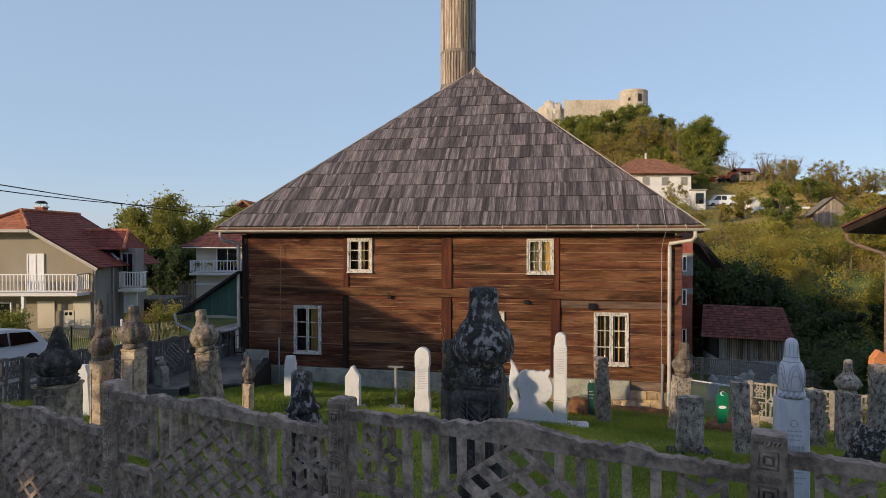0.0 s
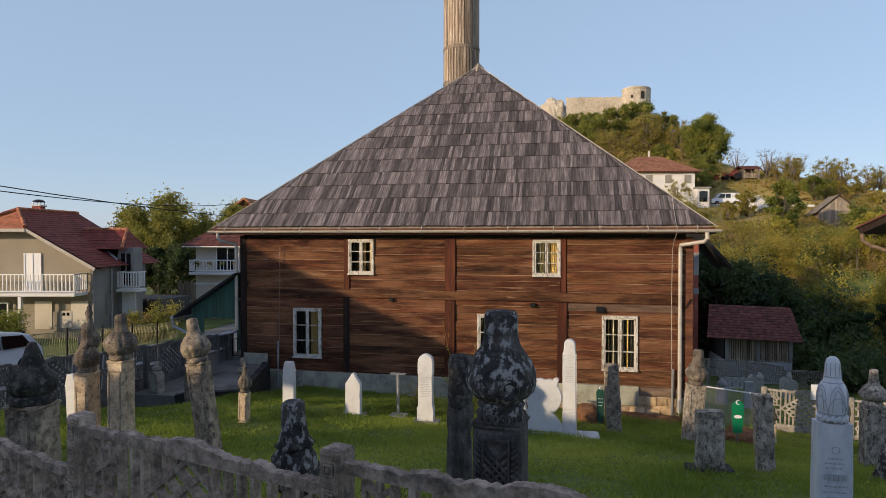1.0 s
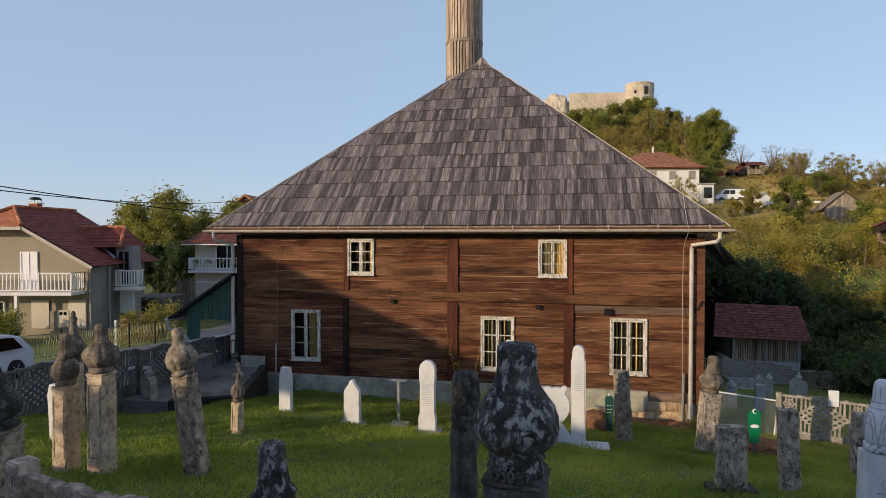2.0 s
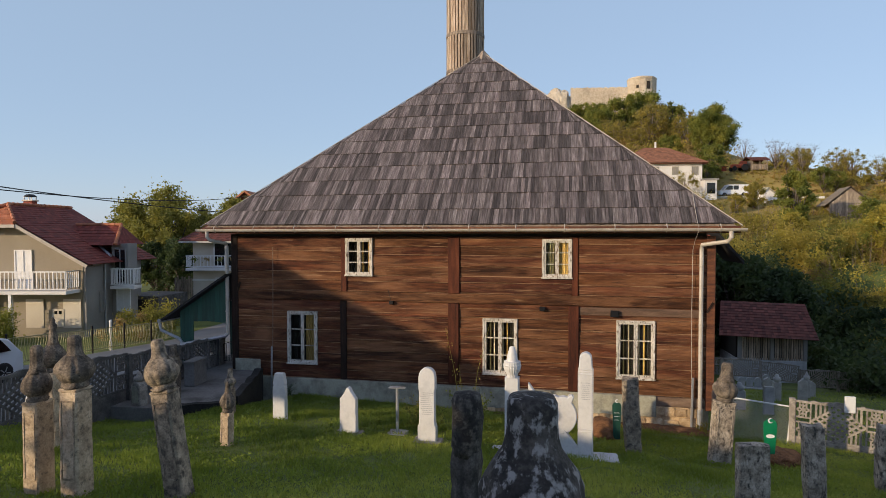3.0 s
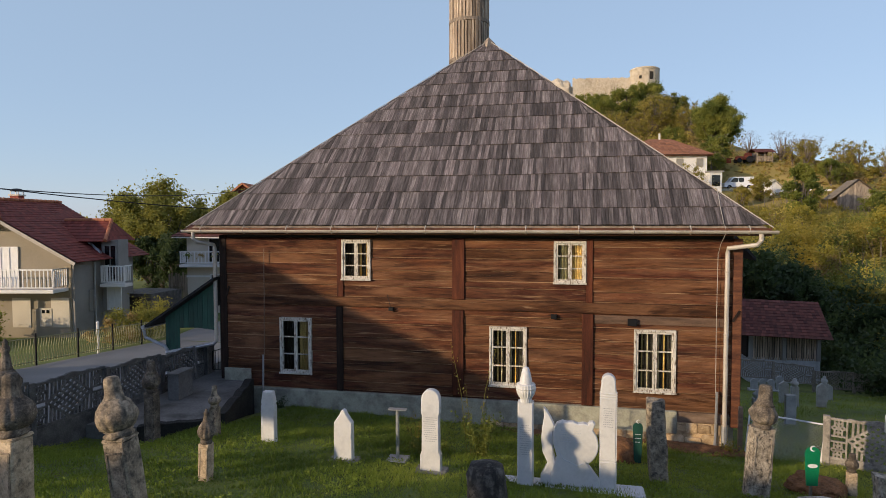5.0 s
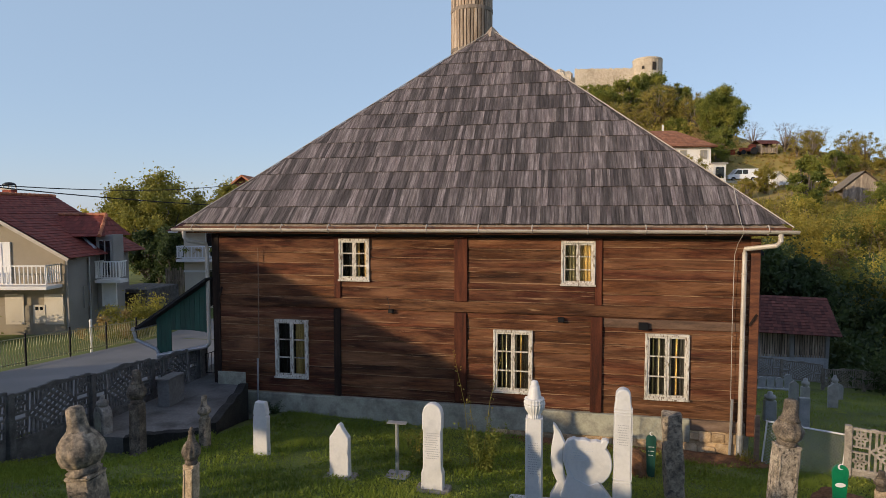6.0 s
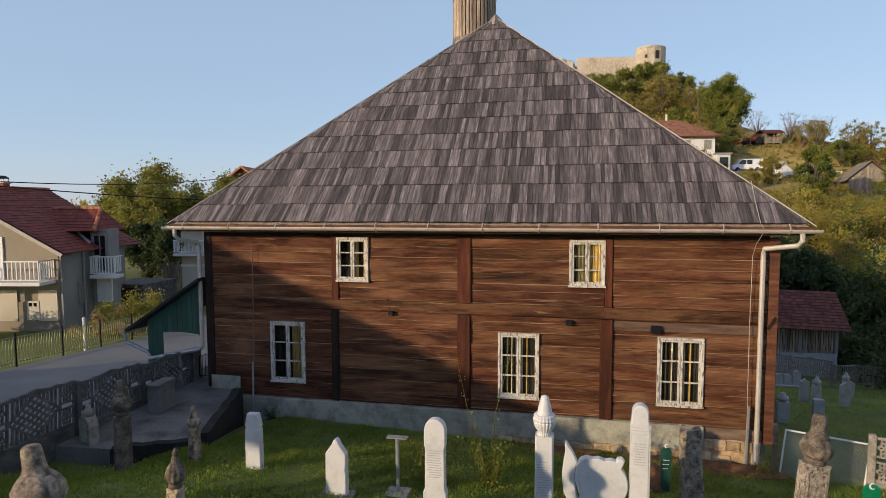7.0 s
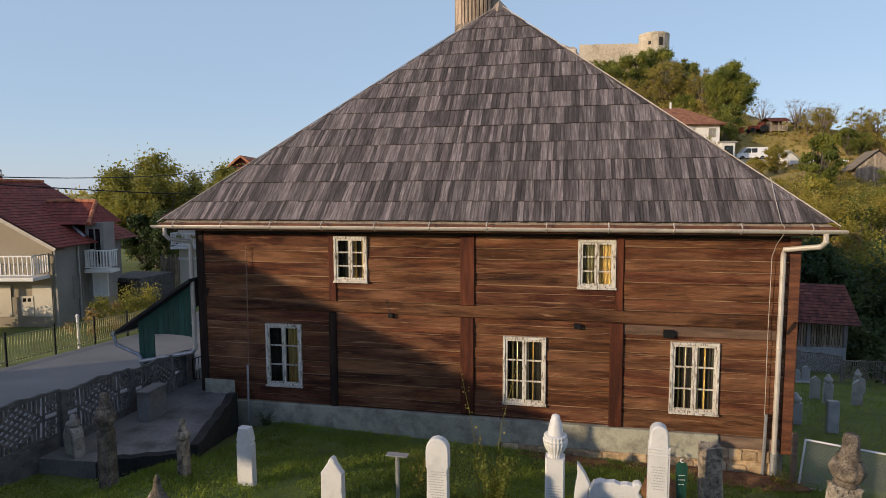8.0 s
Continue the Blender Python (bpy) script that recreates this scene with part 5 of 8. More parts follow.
part("cap_flute", bm, VEIN, name_stone)
bm = bmesh.new()
tube(bm, [(0.03 * math.cos(q), -0.081, 1.0 + 0.03 * math.sin(q)) for q in (2 * math.pi * i / 12 for i in range(13))], 0.004, 5)
part("engraved_rosette", bm, INK, name_stone)
letter_rows(name_stone, 0.93, 0.17, 3, -0.081, gap=0.04, seed=3)
bm = bmesh.new()
for k in range(5):
    box(bm, -0.09 + k * 0.037, -0.09 + k * 0.037 + 0.027, -0.086, -0.078, 0.75, 0.8)
part("inscription_line", bm, INK, name_stone)
letter_rows(name_stone, 0.7, 0.2, 6, -0.083, gap=0.048, seed=5)

# small arched stone and a concrete box on the terrace
arch = thing("arched_gravestone", pose(-6.55, -3.66, 0.27, 0, 0, -20), "small grey arched gravestone with a pale inset panel", "gravestone")
part("slab", slab([(-0.18, 0), (0.18, 0), (0.18, 0.38), *arc(0, 0.38, 0.17, 0, 180, 10), (-0.18, 0.38)], -0.1, 0.1, 0.015), CONCRETE, arch)
part("panel", slab([(-0.1, 0.06), (0.1, 0.06), (0.1, 0.34), *arc(0, 0.34, 0.1, 0, 180, 8), (-0.1, 0.34)], -0.112, -0.09), PLINTH, arch, "pale inset panel")
bm = bmesh.new()
lathe(bm, [(0.09, 0.53), (0.12, 0.57), (0.11, 0.63), (0.05, 0.66), (0.045, 0.74), (0.02, 0.76)], 16)
part("turban", bm, CONCRETE, arch, smooth=True)
bx = thing("concrete_box", pose(-6.42, -1.75, 0.27, 0, 0, 4), "plain grey upright concrete box standing on the terrace", "concrete box")
part("body", block(-0.14, 0.14, -0.3, 0.3, 0, 0.6, 0.012), TERRACE, bx)
part("rim", block(-0.15, 0.15, -0.315, 0.315, 0.602, 0.64, 0.01), TERRACE, bx)

# T-shaped steel stand
stand = thing("steel_stand", pose(-0.27, -4.45, 0.3), "thin galvanised steel stand with a crossbar and foot plate", "stand")
bm = bmesh.new()
tube(bm, [(0, 0, 0.02), (0, 0, 0.88)], 0.032, 10)
part("pole", bm, GALV, stand)
bm = bmesh.new()
box(bm, -0.16, 0.16, -0.06, 0.06, 0.88, 0.895)
part("crossbar", bm, GALV, stand)
part("foot_plate", block(-0.18, 0.18, -0.16, 0.16, -0.05, 0.03, 0.008), GALV, stand)

# green grave markers with a white crescent
def crescent(r, n=14):
    outer = arc(0, 0, r, 40, 320, n)
    inner = arc(r * 0.28, 0, r * 0.72, 305, 55, n)
    return outer + inner


def green_marker(x, y, z0, w, h, label, rows, yaw=0, material=GREENTIN):
    mk = thing("grave_marker", pose(x, y, z0, 0, 0, yaw), label, "grave marker", "green grave markers")
    part("board", slab([(-w * 0.36, 0), (w * 0.36, 0), (w * 0.5, h * 0.72), *arc(0, h * 0.72, w * 0.5, 0, 180, 10)], -0.015, 0.015), material, mk)
    part("stake", block(-0.02, 0.02, 0.016, 0.05, -0.3, h * 0.7), OLDWOOD, mk)
    bm = slab(crescent(w * 0.2), -0.019, -0.0155)
    bmesh.ops.translate(bm, verts=bm.verts[:], vec=(0, 0, h * 0.84))
    part("crescent", bm, WHITEINK, mk)
    if rows:
        letter_rows(mk, h * 0.58, w * 0.7, rows, -0.017, material=WHITEINK, gap=0.075, seed=12)
    else:
        bm = slab([(w * 0.33 * math.cos(q), h * 0.45 + w * 0.15 * math.sin(q)) for q in (2 * math.pi * i / 16 for i in range(16))], -0.019, -0.0155)
        part("oval_emblem", bm, WHITEINK, mk)
    return mk


green_marker(6.46, -3.9, 0.2, 0.23, 0.72, "bright green grave marker board with a white crescent", 0, 5)
green_marker(3.93, -2.6, -0.15, 0.18, 0.95, "dark green grave marker board with white crescent and lettering", 3, 4, GREENWOOD)


def mound(name, x, y, z, rx, ry, h, label):
    bm = bmesh.new()
    bmesh.ops.create_icosphere(bm, subdivisions=4, radius=1)
    for q in bm.verts:
        f = 1 + 0.22 * noise.noise(q.co * 2.2 + Vector((x, y, 0))) + 0.1 * noise.noise(q.co * 9 + Vector((x, y, 0)))
        q.co = Vector((q.co.x * rx * f, q.co.y * ry * f, q.co.z * h * f))
    ob = solid(name, bm, CLAY, label, "earth mound", smooth=True)
    ob.location = (x, y, z)


mound("earth_mound", 3.7, -2.2, -0.12, 0.32, 0.5, 0.25, "fresh mound of reddish earth on a grave")
mound("earth_mound", 6.7, -3.45, 0.0, 0.42, 0.5, 0.14, "low mound of reddish earth behind a green marker")
mound("bare_earth", 1.9, -0.55, ground_z(1.9, -0.55) - 0.03, 1.3, 0.35, 0.06, "bare brown earth at the foot of the plinth")
mound("bare_earth", 4.5, -0.62, ground_z(4.5, -0.62) - 0.02, 2.0, 0.5, 0.07, "bare reddish earth strip at the foot of the wall")

# ---- cast concrete fences ----
def star_bars(cx, cz, r, top, bottom):
    """Bars of a six-petalled star of rhombs, tied to the rails above and below."""
    def at(deg, q):
        return (cx + q * math.cos(radians(deg)), cz + q * math.sin(radians(deg)))
    out = []
    for k in range(6):
        out.append(((cx, cz), at(30 + 60 * k, r)))
        for e in (0, 60):
            out.append((at(30 + 60 * k, r), at(60 * k + e, r * 1.732)))
    for deg, q in ((90, r), (60, r * 1.732), (120, r * 1.732)):
        p = at(deg, q)
        out.append((p, (p[0], top)))
        out.append(((p[0], 2 * cz - p[1]), (p[0], bottom)))
    return out


PANEL_H = 0.82


def panel_meshes(length, material, web=1.2):
    """Meshes of one openwork panel: crested rail, lower rail, stiles, star grilles, lattice, upright bars. Top of the straight part at z = 0."""
    L, H, T = length, PANEL_H, 0.0235
    made = []
    n = 150
    crest = []
    for i in range(n + 1):
        x = L * i / n
        f = abs(x - L / 2) / L
        c = 0.05 * math.exp(-(f / 0.13) ** 2) + 0.022 * math.exp(-((f - 0.27) / 0.035) ** 2) + 0.012 * noise.noise(Vector((x * 9, 0, 1))) + 0.013 * noise.noise(Vector((x * 38, 0, 3)))
        crest.append((x, c))
    made.append(("top_rail", slab([(0, -0.05), (L, -0.05)] + crest[::-1], -T * 1.15, T * 1.15)))
    made.append(("bottom_rail", block(0, L, -T, T, -H - 0.06, -H, 0.004)))
    s = 0.2 * L
    for x in (0.0, s - 0.035, L - s, L - 0.035):
        made.append(("stile", block(x, x + 0.035, -T, T, -H, -0.05, 0.004)))
    zc = (-0.05 - H) / 2
    for x0, x1 in ((0.035, s - 0.035), (L - s + 0.035, L - 0.035)):
        cx = (x0 + x1) / 2
        for z0, z1 in ((zc + 0.075, -0.05), (-H, zc - 0.075)):
            bm = bmesh.new()
            for i, (a, b) in enumerate(star_bars(cx, (z0 + z1) / 2, (x1 - x0) / 2 / 1.732, z1, z0)):
                strip(bm, a, b, 0.021 * web, -T * 0.9 + 0.0005 * i, T * 0.9 - 0.0005 * i)
            made.append(("star_grille", bm))
        bm = bmesh.new()
        box(bm, x0, x1, -T, T, zc + 0.04, zc + 0.075)
        box(bm, x0, x1, -T, T, zc - 0.075, zc - 0.04)
        made.append(("slot_band", bm))
    a0, a1, zt, zb = s, L - s, -0.05, -H
    cx, hw, hh = L / 2, (a1 - a0) / 2, (zt - zb) / 2
    bm = bmesh.new()
    m = 7
    for i in range(m):
        f = i / (m - 1)
        for s_ in (-1, 1):
            p = Vector((cx - hw * (1 - f), zc + s_ * hh * f))
            q = Vector((cx + hw * f, zc - s_ * hh * (1 - f)))
            strip(bm, p, q, 0.026 * web, -T + 0.0008 * (s_ + 1), T - 0.0008 * (s_ + 1))
    made.append(("lattice", bm))
    for k in range(1, 12):
        x = a0 + (a1 - a0) * k / 12
        lift = hh * max(0.0, 1 - abs(x - cx) / hw)
        for z0, z1 in ((zc + lift + 0.004, zt), (zb, zc - lift - 0.004)):
            if z1 - z0 > 0.05:
                made.append(("bar", block(x - 0.0125 * web, x + 0.0125 * web, -T * 0.9, T * 0.9, z0, z1)))
    return [(k, mesh_of(b, k, material)) for k, b in made]


def post_mesh(w, h, ornate, material):
    bm = bmesh.new()
    box(bm, -w / 2, w / 2, -w / 2, w / 2, -h, 0.0)
    bmesh.ops.bevel(bm, geom=bm.edges[:], offset=0.008, segments=2, affect="EDGES")
    if ornate:
        f = -w / 2
        for k in range(11):
            z = -0.02 - k * 0.122
            for e, d in ((0.04, 0.006), (0.026, 0.012)):
                for q in ((-e, e, z - 0.061 + e - 0.008, z - 0.061 + e), (-e, e, z - 0.061 - e, z - 0.061 - e + 0.008), (-e, -e + 0.008, z - 0.061 - e + 0.008, z - 0.061 + e - 0.008), (e - 0.008, e, z - 0.061 - e + 0.008, z - 0.061 + e - 0.008)):
                    box(bm, q[0], q[1], f - d, f + 0.004, q[2], q[3])
            hexa(bm, [(-0.01, f - 0.014, z - 0.071), (0.01, f - 0.014, z - 0.071), (0.012, f + 0.003, z - 0.073), (-0.012, f + 0.003, z - 0.073),
                      (-0.01, f - 0.014, z - 0.051), (0.01, f - 0.014, z - 0.051), (0.012, f + 0.003, z - 0.049), (-0.012, f + 0.003, z - 0.049)])
            for j in range(7):
                x = -0.039 + j * 0.013
                hexa(bm, [(x - 0.007, f - 0.011, z - 0.008), (x + 0.001, f - 0.011, z - 0.008), (x + 0.001, f + 0.003, z - 0.008), (x - 0.007, f + 0.003, z - 0.008),
                          (x - 0.001, f - 0.011, z + 0.005), (x + 0.007, f - 0.011, z + 0.005), (x + 0.007, f + 0.003, z + 0.005), (x - 0.001, f + 0.003, z + 0.005)])
    return mesh_of(bm, "post", material)


PANELS = {}


def concrete_fence(posts, label, ornate=False, lower=True, material=CONCRETE, tops=None, post_w=0.125, web=1.2):
    """A run of posts (x, y, top) with openwork panels between them; tops gives each panel's rail at its two ends."""
    fence = thing("concrete_fence", pose(0, 0, 0), label, "fence", "cast concrete fences")
    pm = post_mesh(post_w, 1.45, ornate, material)
    for i, (x, y, z) in enumerate(posts):
        nx = posts[min(i + 1, len(posts) - 1)]
        pv = posts[max(i - 1, 0)]
        yaw = math.atan2(nx[1] - pv[1], nx[0] - pv[0])
        ob = part("post", pm, CONCRETE, fence)
        ob.matrix_local = pose(x, y, z, 0, 0, math.degrees(yaw))
    for i, ((ax, ay, az), (bx, by, bz)) in enumerate(zip(posts, posts[1:])):
        if tops:
            az, bz = tops[i]
        run = math.hypot(bx - ax, by - ay)
        length = round(run - post_w * 0.7, 2)
        key = (length, material.name, web)
        if key not in PANELS:
            PANELS[key] = panel_meshes(length, material, web)
        yaw = math.atan2(by - ay, bx - ax)
        ux, uy = (bx - ax) / run, (by - ay) / run
        rise = (bz - az) / run
        gap = post_w * 0.35
        m = Matrix.Translation((ax + ux * gap, ay + uy * gap, az + rise * gap - (0.0 if tops else 0.03))) @ Matrix.Rotation(yaw, 4, "Z")
        shear = Matrix.Identity(4)
        shear[2][0] = rise
        top = None
        for k, me in PANELS[key]:
            if top is None:
                top = part("panel", me, CONCRETE, fence)
                top.matrix_local = m @ shear
            else:
                part(k, me, CONCRETE, top)
        if lower:
            bm = bmesh.new()
            box(bm, 0, length, -0.022, 0.022, -1.45, -PANEL_H - 0.062)
            me = mesh_of(bm, "base_panel", material)
            ob = part("base_panel", me, CONCRETE, fence)
            ob.matrix_local = m @ shear
    return fence


D = (0.951, -0.309)
NEAR_TOPS = (2.0, 2.12, 2.4, 2.72, 2.98, 3.11, 3.23, 3.36, 3.48)
near = [(2.171 + 1.905 * D[0] * (k - 5), -14.107 + 1.905 * D[1] * (k - 5), z) for k, z in enumerate(NEAR_TOPS)]
near_rails = [(1.84, 1.9), (1.96, 2.03), (2.14, 2.2), (2.6, 2.7), (2.92, 2.97), (3.06, 3.13), (3.17, 3.24), (3.29, 3.36)]
concrete_fence(near, "weathered grey cast concrete fence of openwork panels and ornate posts", ornate=True, material=NEARCONCRETE, tops=near_rails, post_w=0.112)
lane_posts = [(-7.06, -3.36 - 1.85 * k, 1.34 + 0.14 * k) for k in range(4, 0, -1)] + [(-7.06, -3.36, 1.34), (-7.08, -1.55, 1.2), (-7.1, 0.25, 1.06)]
concrete_fence(lane_posts, "cast concrete openwork lane fence, coloured dark for shade", material=DARKCONCRETE, web=1.35)
gate_fence = [(7.92, -0.62, 0.39), (9.6, -1.15, 0.34), (11.3, -1.7, 0.3), (13.0, -2.2, 0.28)]
concrete_fence(gate_fence, "sunlit pale cast concrete fence beside the wire gate", web=1.7)
far_fence = [(6.9, 17.5, -2.3), (8.8, 17.6, -2.35), (10.7, 17.7, -2.4), (12.6, 17.8, -2.5), (14.5, 18.0, -2.9), (16.4, 18.3, -3.0), (18.3, 18.6, -3.05), (20.2, 18.9, -3.1)]
concrete_fence(far_fence, "dim grey openwork fence below the old shed", lower=False)

# wire gate with its posts
gate = thing("wire_gate", pose(6.39, -0.42, -0.66, 0, 5, -6.2), "pale steel framed gate with diamond wire mesh", "gate")
GW, GH = 1.47, 0.98
for nm, q in (("frame_bar", (0, 0.03, 0.02, GH)), ("frame_bar", (GW - 0.03, GW, 0.0, GH + 0.08)), ("frame_bar", (0.03, GW - 0.03, GH - 0.03, GH)), ("frame_bar", (0.03, GW - 0.03, 0.02, 0.05))):
    part(nm, block(q[0], q[1], -0.015, 0.015, q[2], q[3], 0.004), WHITEPAINT, gate)
bm = bmesh.new()
k = -GH
while k < GW:
    for s in (1, -1):
        a, b = max(0.03, k), min(GW - 0.03, k + GH * 1.0)
        if b - a > 0.03:
            za, zb = 0.05 + (a - k) / 1.0 * 0.93, 0.05 + (b - k) / 1.0 * 0.93
            if s < 0:
                za, zb = GH - za, GH - zb
            tube(bm, [(a, 0, min(max(za, 0.05), GH - 0.03)), (b, 0, min(max(zb, 0.05), GH - 0.03))], 0.0032, 4, False)
    k += 0.075
part("wire_mesh", bm, GALV, gate)
solid("gate_post", block(6.25, 6.34, -0.5, -0.41, -1.0, 0.42, 0.012), OLDBEAM, "pale squared timber gate post", "post")


# iron yard fence across the lane
yard = thing("iron_fence", pose(0, 0, 0), "low iron fence with wavy yellowish pickets along the lane", "fence")
line = [(-14.55 - 0.175 * y, y) for y in (-4.0, -1.8, 0.4, 2.6, 4.8, 7.0, 9.2, 11.4)]
pick = bmesh.new()
for i in range(1):
    pts = [(0.035 * math.sin(z * 9), 0, z) for z in np.linspace(0.08, 0.92, 9)]
    tube(pick, pts, 0.014, 5)
FADEDPAINT = surface("faded yellow-green paint", [(0.24, 0.23, 0.1), (0.36, 0.34, 0.17), (0.45, 0.42, 0.24)], rough=0.7)
pick_me = mesh_of(pick, "picket", FADEDPAINT)
for (ax, ay), (bx, by) in zip(line, line[1:]):
    za, zb = ground_z(ax, ay), ground_z(bx, by)
    bm = bmesh.new()
    tube(bm, [(ax, ay, za - 0.2), (ax, ay, za + 1.1)], 0.035, 6)
    part("post", bm, BLACKIRON, yard)
    for h in (0.15, 0.95):
        bm = bmesh.new()
        tube(bm, [(ax, ay, za + h), (bx, by, zb + h)], 0.018, 5)
        part("rail", bm, FADEDPAINT, yard)
    n = int(math.hypot(bx - ax, by - ay) / 0.13)
    for k in range(1, n):
        f = k / n
        ob = part("picket", pick_me, BLACKIRON, yard)
        ob.location = (ax + (bx - ax) * f, ay + (by - ay) * f, za + (zb - za) * f)
        ob.rotation_euler[2] = math.atan2(by - ay, bx - ax)
bm = bmesh.new()
lathe(bm, [(0.05, -0.1), (0.05, 1.15), (0.07, 1.17), (0.03, 1.25)], 10)
ob = solid("white_post", bm, WHITEPAINT, "white painted post by the iron fence", "post")
ob.location = (-15.85, 6.3, ground_z(-15.85, 6.3))

# small iron gate and pier at the end of the lane fence
pier = solid("gate_pier", block(-7.3, -7.02, 0.3, 0.62, -0.4, 1.05, 0.015), CONCRETE, "plain grey concrete gate pier", "pier")
ig = thing("iron_gate", pose(-6.98, 0.46, 0.27), "low black wrought iron gate beside the porch", "gate")
bm = bmesh.new()
tube(bm, [(0, 0, 0.1), (0.5, 0, 0.1), (0.5, 0, 0.75), (0.25, 0, 0.68), (0, 0, 0.6), (0, 0, 0.1)], 0.014, 5)
part("frame", bm, BLACKIRON, ig)
for k in range(1, 6):
    bm = bmesh.new()
    tube(bm, [(0.083 * k, 0, 0.1), (0.083 * k, 0, 0.6 + 0.025 * k)], 0.008, 5)
    part("bar", bm, BLACKIRON, ig)

# green porch against the west wall
porch = thing("green_porch", pose(0, 0, 0), "dark green boarded lean-to porch with an arched opening", "porch")


def roof_line(x):
    return 2.93 - (-6.45 - x) * 0.64


x = -8.0
while x < -6.47:
    w = 0.14
    x1 = min(x + w, -6.45)
    low = 1.62 - 0.12 * abs((x + x1) / 2 + 7.15) ** 2 if -7.72 < x < -6.6 else 0.2
    if -8.0 <= x < -7.72:
        low = 0.2
    bm = bmesh.new()
    hexa(bm, [(x + 0.003, -0.12, low), (x1 - 0.003, -0.12, low), (x1 - 0.003, -0.09, low), (x + 0.003, -0.09, low),
              (x + 0.003, -0.12, roof_line(x) - 0.06), (x1 - 0.003, -0.12, roof_line(x1) - 0.06), (x1 - 0.003, -0.09, roof_line(x1) - 0.06), (x + 0.003, -0.09, roof_line(x) - 0.06)])
    part("board", bm, GREENWOOD, porch)
    x += w
part("post", block(-7.9, -7.76, -0.08, 0.06, 0.1, 1.9, 0.01), GREENWOOD, porch)
part("post", block(-7.9, -7.76, 2.3, 2.44, -0.3, 1.9, 0.01), GREENWOOD, porch)
bm = bmesh.new()
for y0, y1 in ((-0.32, 2.7),):
    hexa(bm, [(-8.5, y0, roof_line(-8.5) - 0.02), (-6.43, y0, roof_line(-6.43) - 0.02), (-6.43, y1, roof_line(-6.43) - 0.02), (-8.5, y1, roof_line(-8.5) - 0.02),
              (-8.5, y0, roof_line(-8.5) + 0.05), (-6.43, y0, roof_line(-6.43) + 0.05), (-6.43, y1, roof_line(-6.43) + 0.05), (-8.5, y1, roof_line(-8.5) + 0.05)])
part("roof", bm, NEARBLACK, porch, "black tarred lean-to roof")
bm = bmesh.new()
tube(bm, [(-8.53, -0.35, roof_line(-8.5)), (-8.53, 2.7, roof_line(-8.5))], 0.055, 8)
part("gutter", bm, GALV, porch)
bm = bmesh.new()
tube(bm, [(-8.53, -0.3, 1.55), (-8.5, -0.28, 1.35), (-8.0, -0.16, 1.1), (-7.93, -0.16, 1.0), (-7.93, -0.16, 0.1)], 0.045, 8)
part("downpipe", bm, GALV, porch)

# ---- trees and scrub ----
def tree(name, seed, height, width, leaf, leaf_size, per_clump, label, trunk_h=0.3, clumps=26, bare=0.0, spread=0.45):
    """A tree at the origin: tapered trunk, limbs, and a crown of many small leaves in uneven clumps."""
    rng = np.random.default_rng(seed)
    rnd = random.Random(seed)
    t = thing(name, pose(0, 0, -50), label, "tree")
    bm = bmesh.new()
    base = 0.035 * height
    tube(bm, [(0, 0, -0.4), (0.02 * height, 0, trunk_h * height * 0.5), (0, 0.02 * height, trunk_h * height), (0.03 * height, 0, height * 0.75)], [base * 1.3, base, base * 0.8, base * 0.2], 7)
    cl = []
    mid, tall = height * (0.5 + trunk_h * 0.45), height * (0.5 - trunk_h * 0.45)
    for k in range(clumps):
        d = Vector((rnd.gauss(0, 1), rnd.gauss(0, 1), rnd.gauss(0, 1))).normalized()
        f = (0.45 + 0.55 * rnd.random() ** 0.5) * (1 + 0.22 * noise.noise(d * 1.7 + Vector((seed, 0, 0))))
        low = 1 - 0.25 * max(0.0, -d.z)
        p = Vector((d.x * width * 0.43 * f * low, d.y * width * 0.43 * f * low, mid + d.z * tall * 0.9 * f))
        cr = width * rnd.uniform(0.07, 0.15)
        cl.append((p.x, p.y, p.z, cr))
        if k % 2 == 0:
            s = rnd.uniform(0.5, 1.0)
            tube(bm, [(0, 0, height * trunk_h * s), (p.x * 0.5, p.y * 0.5, (p.z + height * trunk_h * s) / 2 + 0.1), p], [base * 0.35, base * 0.2, base * 0.05], 5)
        if bare:
            for j in range(int(5 * bare)):
                e = Vector((rnd.uniform(-1, 1), rnd.uniform(-1, 1), rnd.uniform(0, 1))) * cr * 1.6
                tube(bm, [p, p + e], [base * 0.07, base * 0.03], 4)
    part("trunk", bm, BARK if not bare else TWIG, t, smooth=True)
    if per_clump:
        pts = crown_points(rng, cl, per_clump, spread)
        v, f = leaves(rng, pts, leaf_size)
        part("crown", raw_mesh("crown", v, f, leaf), leaf, t)
    return t


def plant(proto, places):
    for i, (x, y, s, turn) in enumerate(places):
        m = Matrix.Translation((x, y, ground_z(x, y) - 0.15)) @ Matrix.Rotation(turn, 4, "Z") @ Matrix.Diagonal((s, s, s, 1))
        if i == 0:
            proto.matrix_world = m
        else:
            ob = copy_thing(proto, m)
            ob.matrix_basis = m


plant(tree("walnut_tree", 3, 9.8, 9.4, LEAF_WALNUT, 0.125, 540, "broad olive-green leafy tree behind the village houses", 0.15, 90), [(-34.0, 33.5, 1.0, 0.3), (-29.5, 37.5, 0.9, 2.2), (-24.6, 33.0, 0.88, 4.4), (-31.0, 30.5, 0.8, 5.3)])
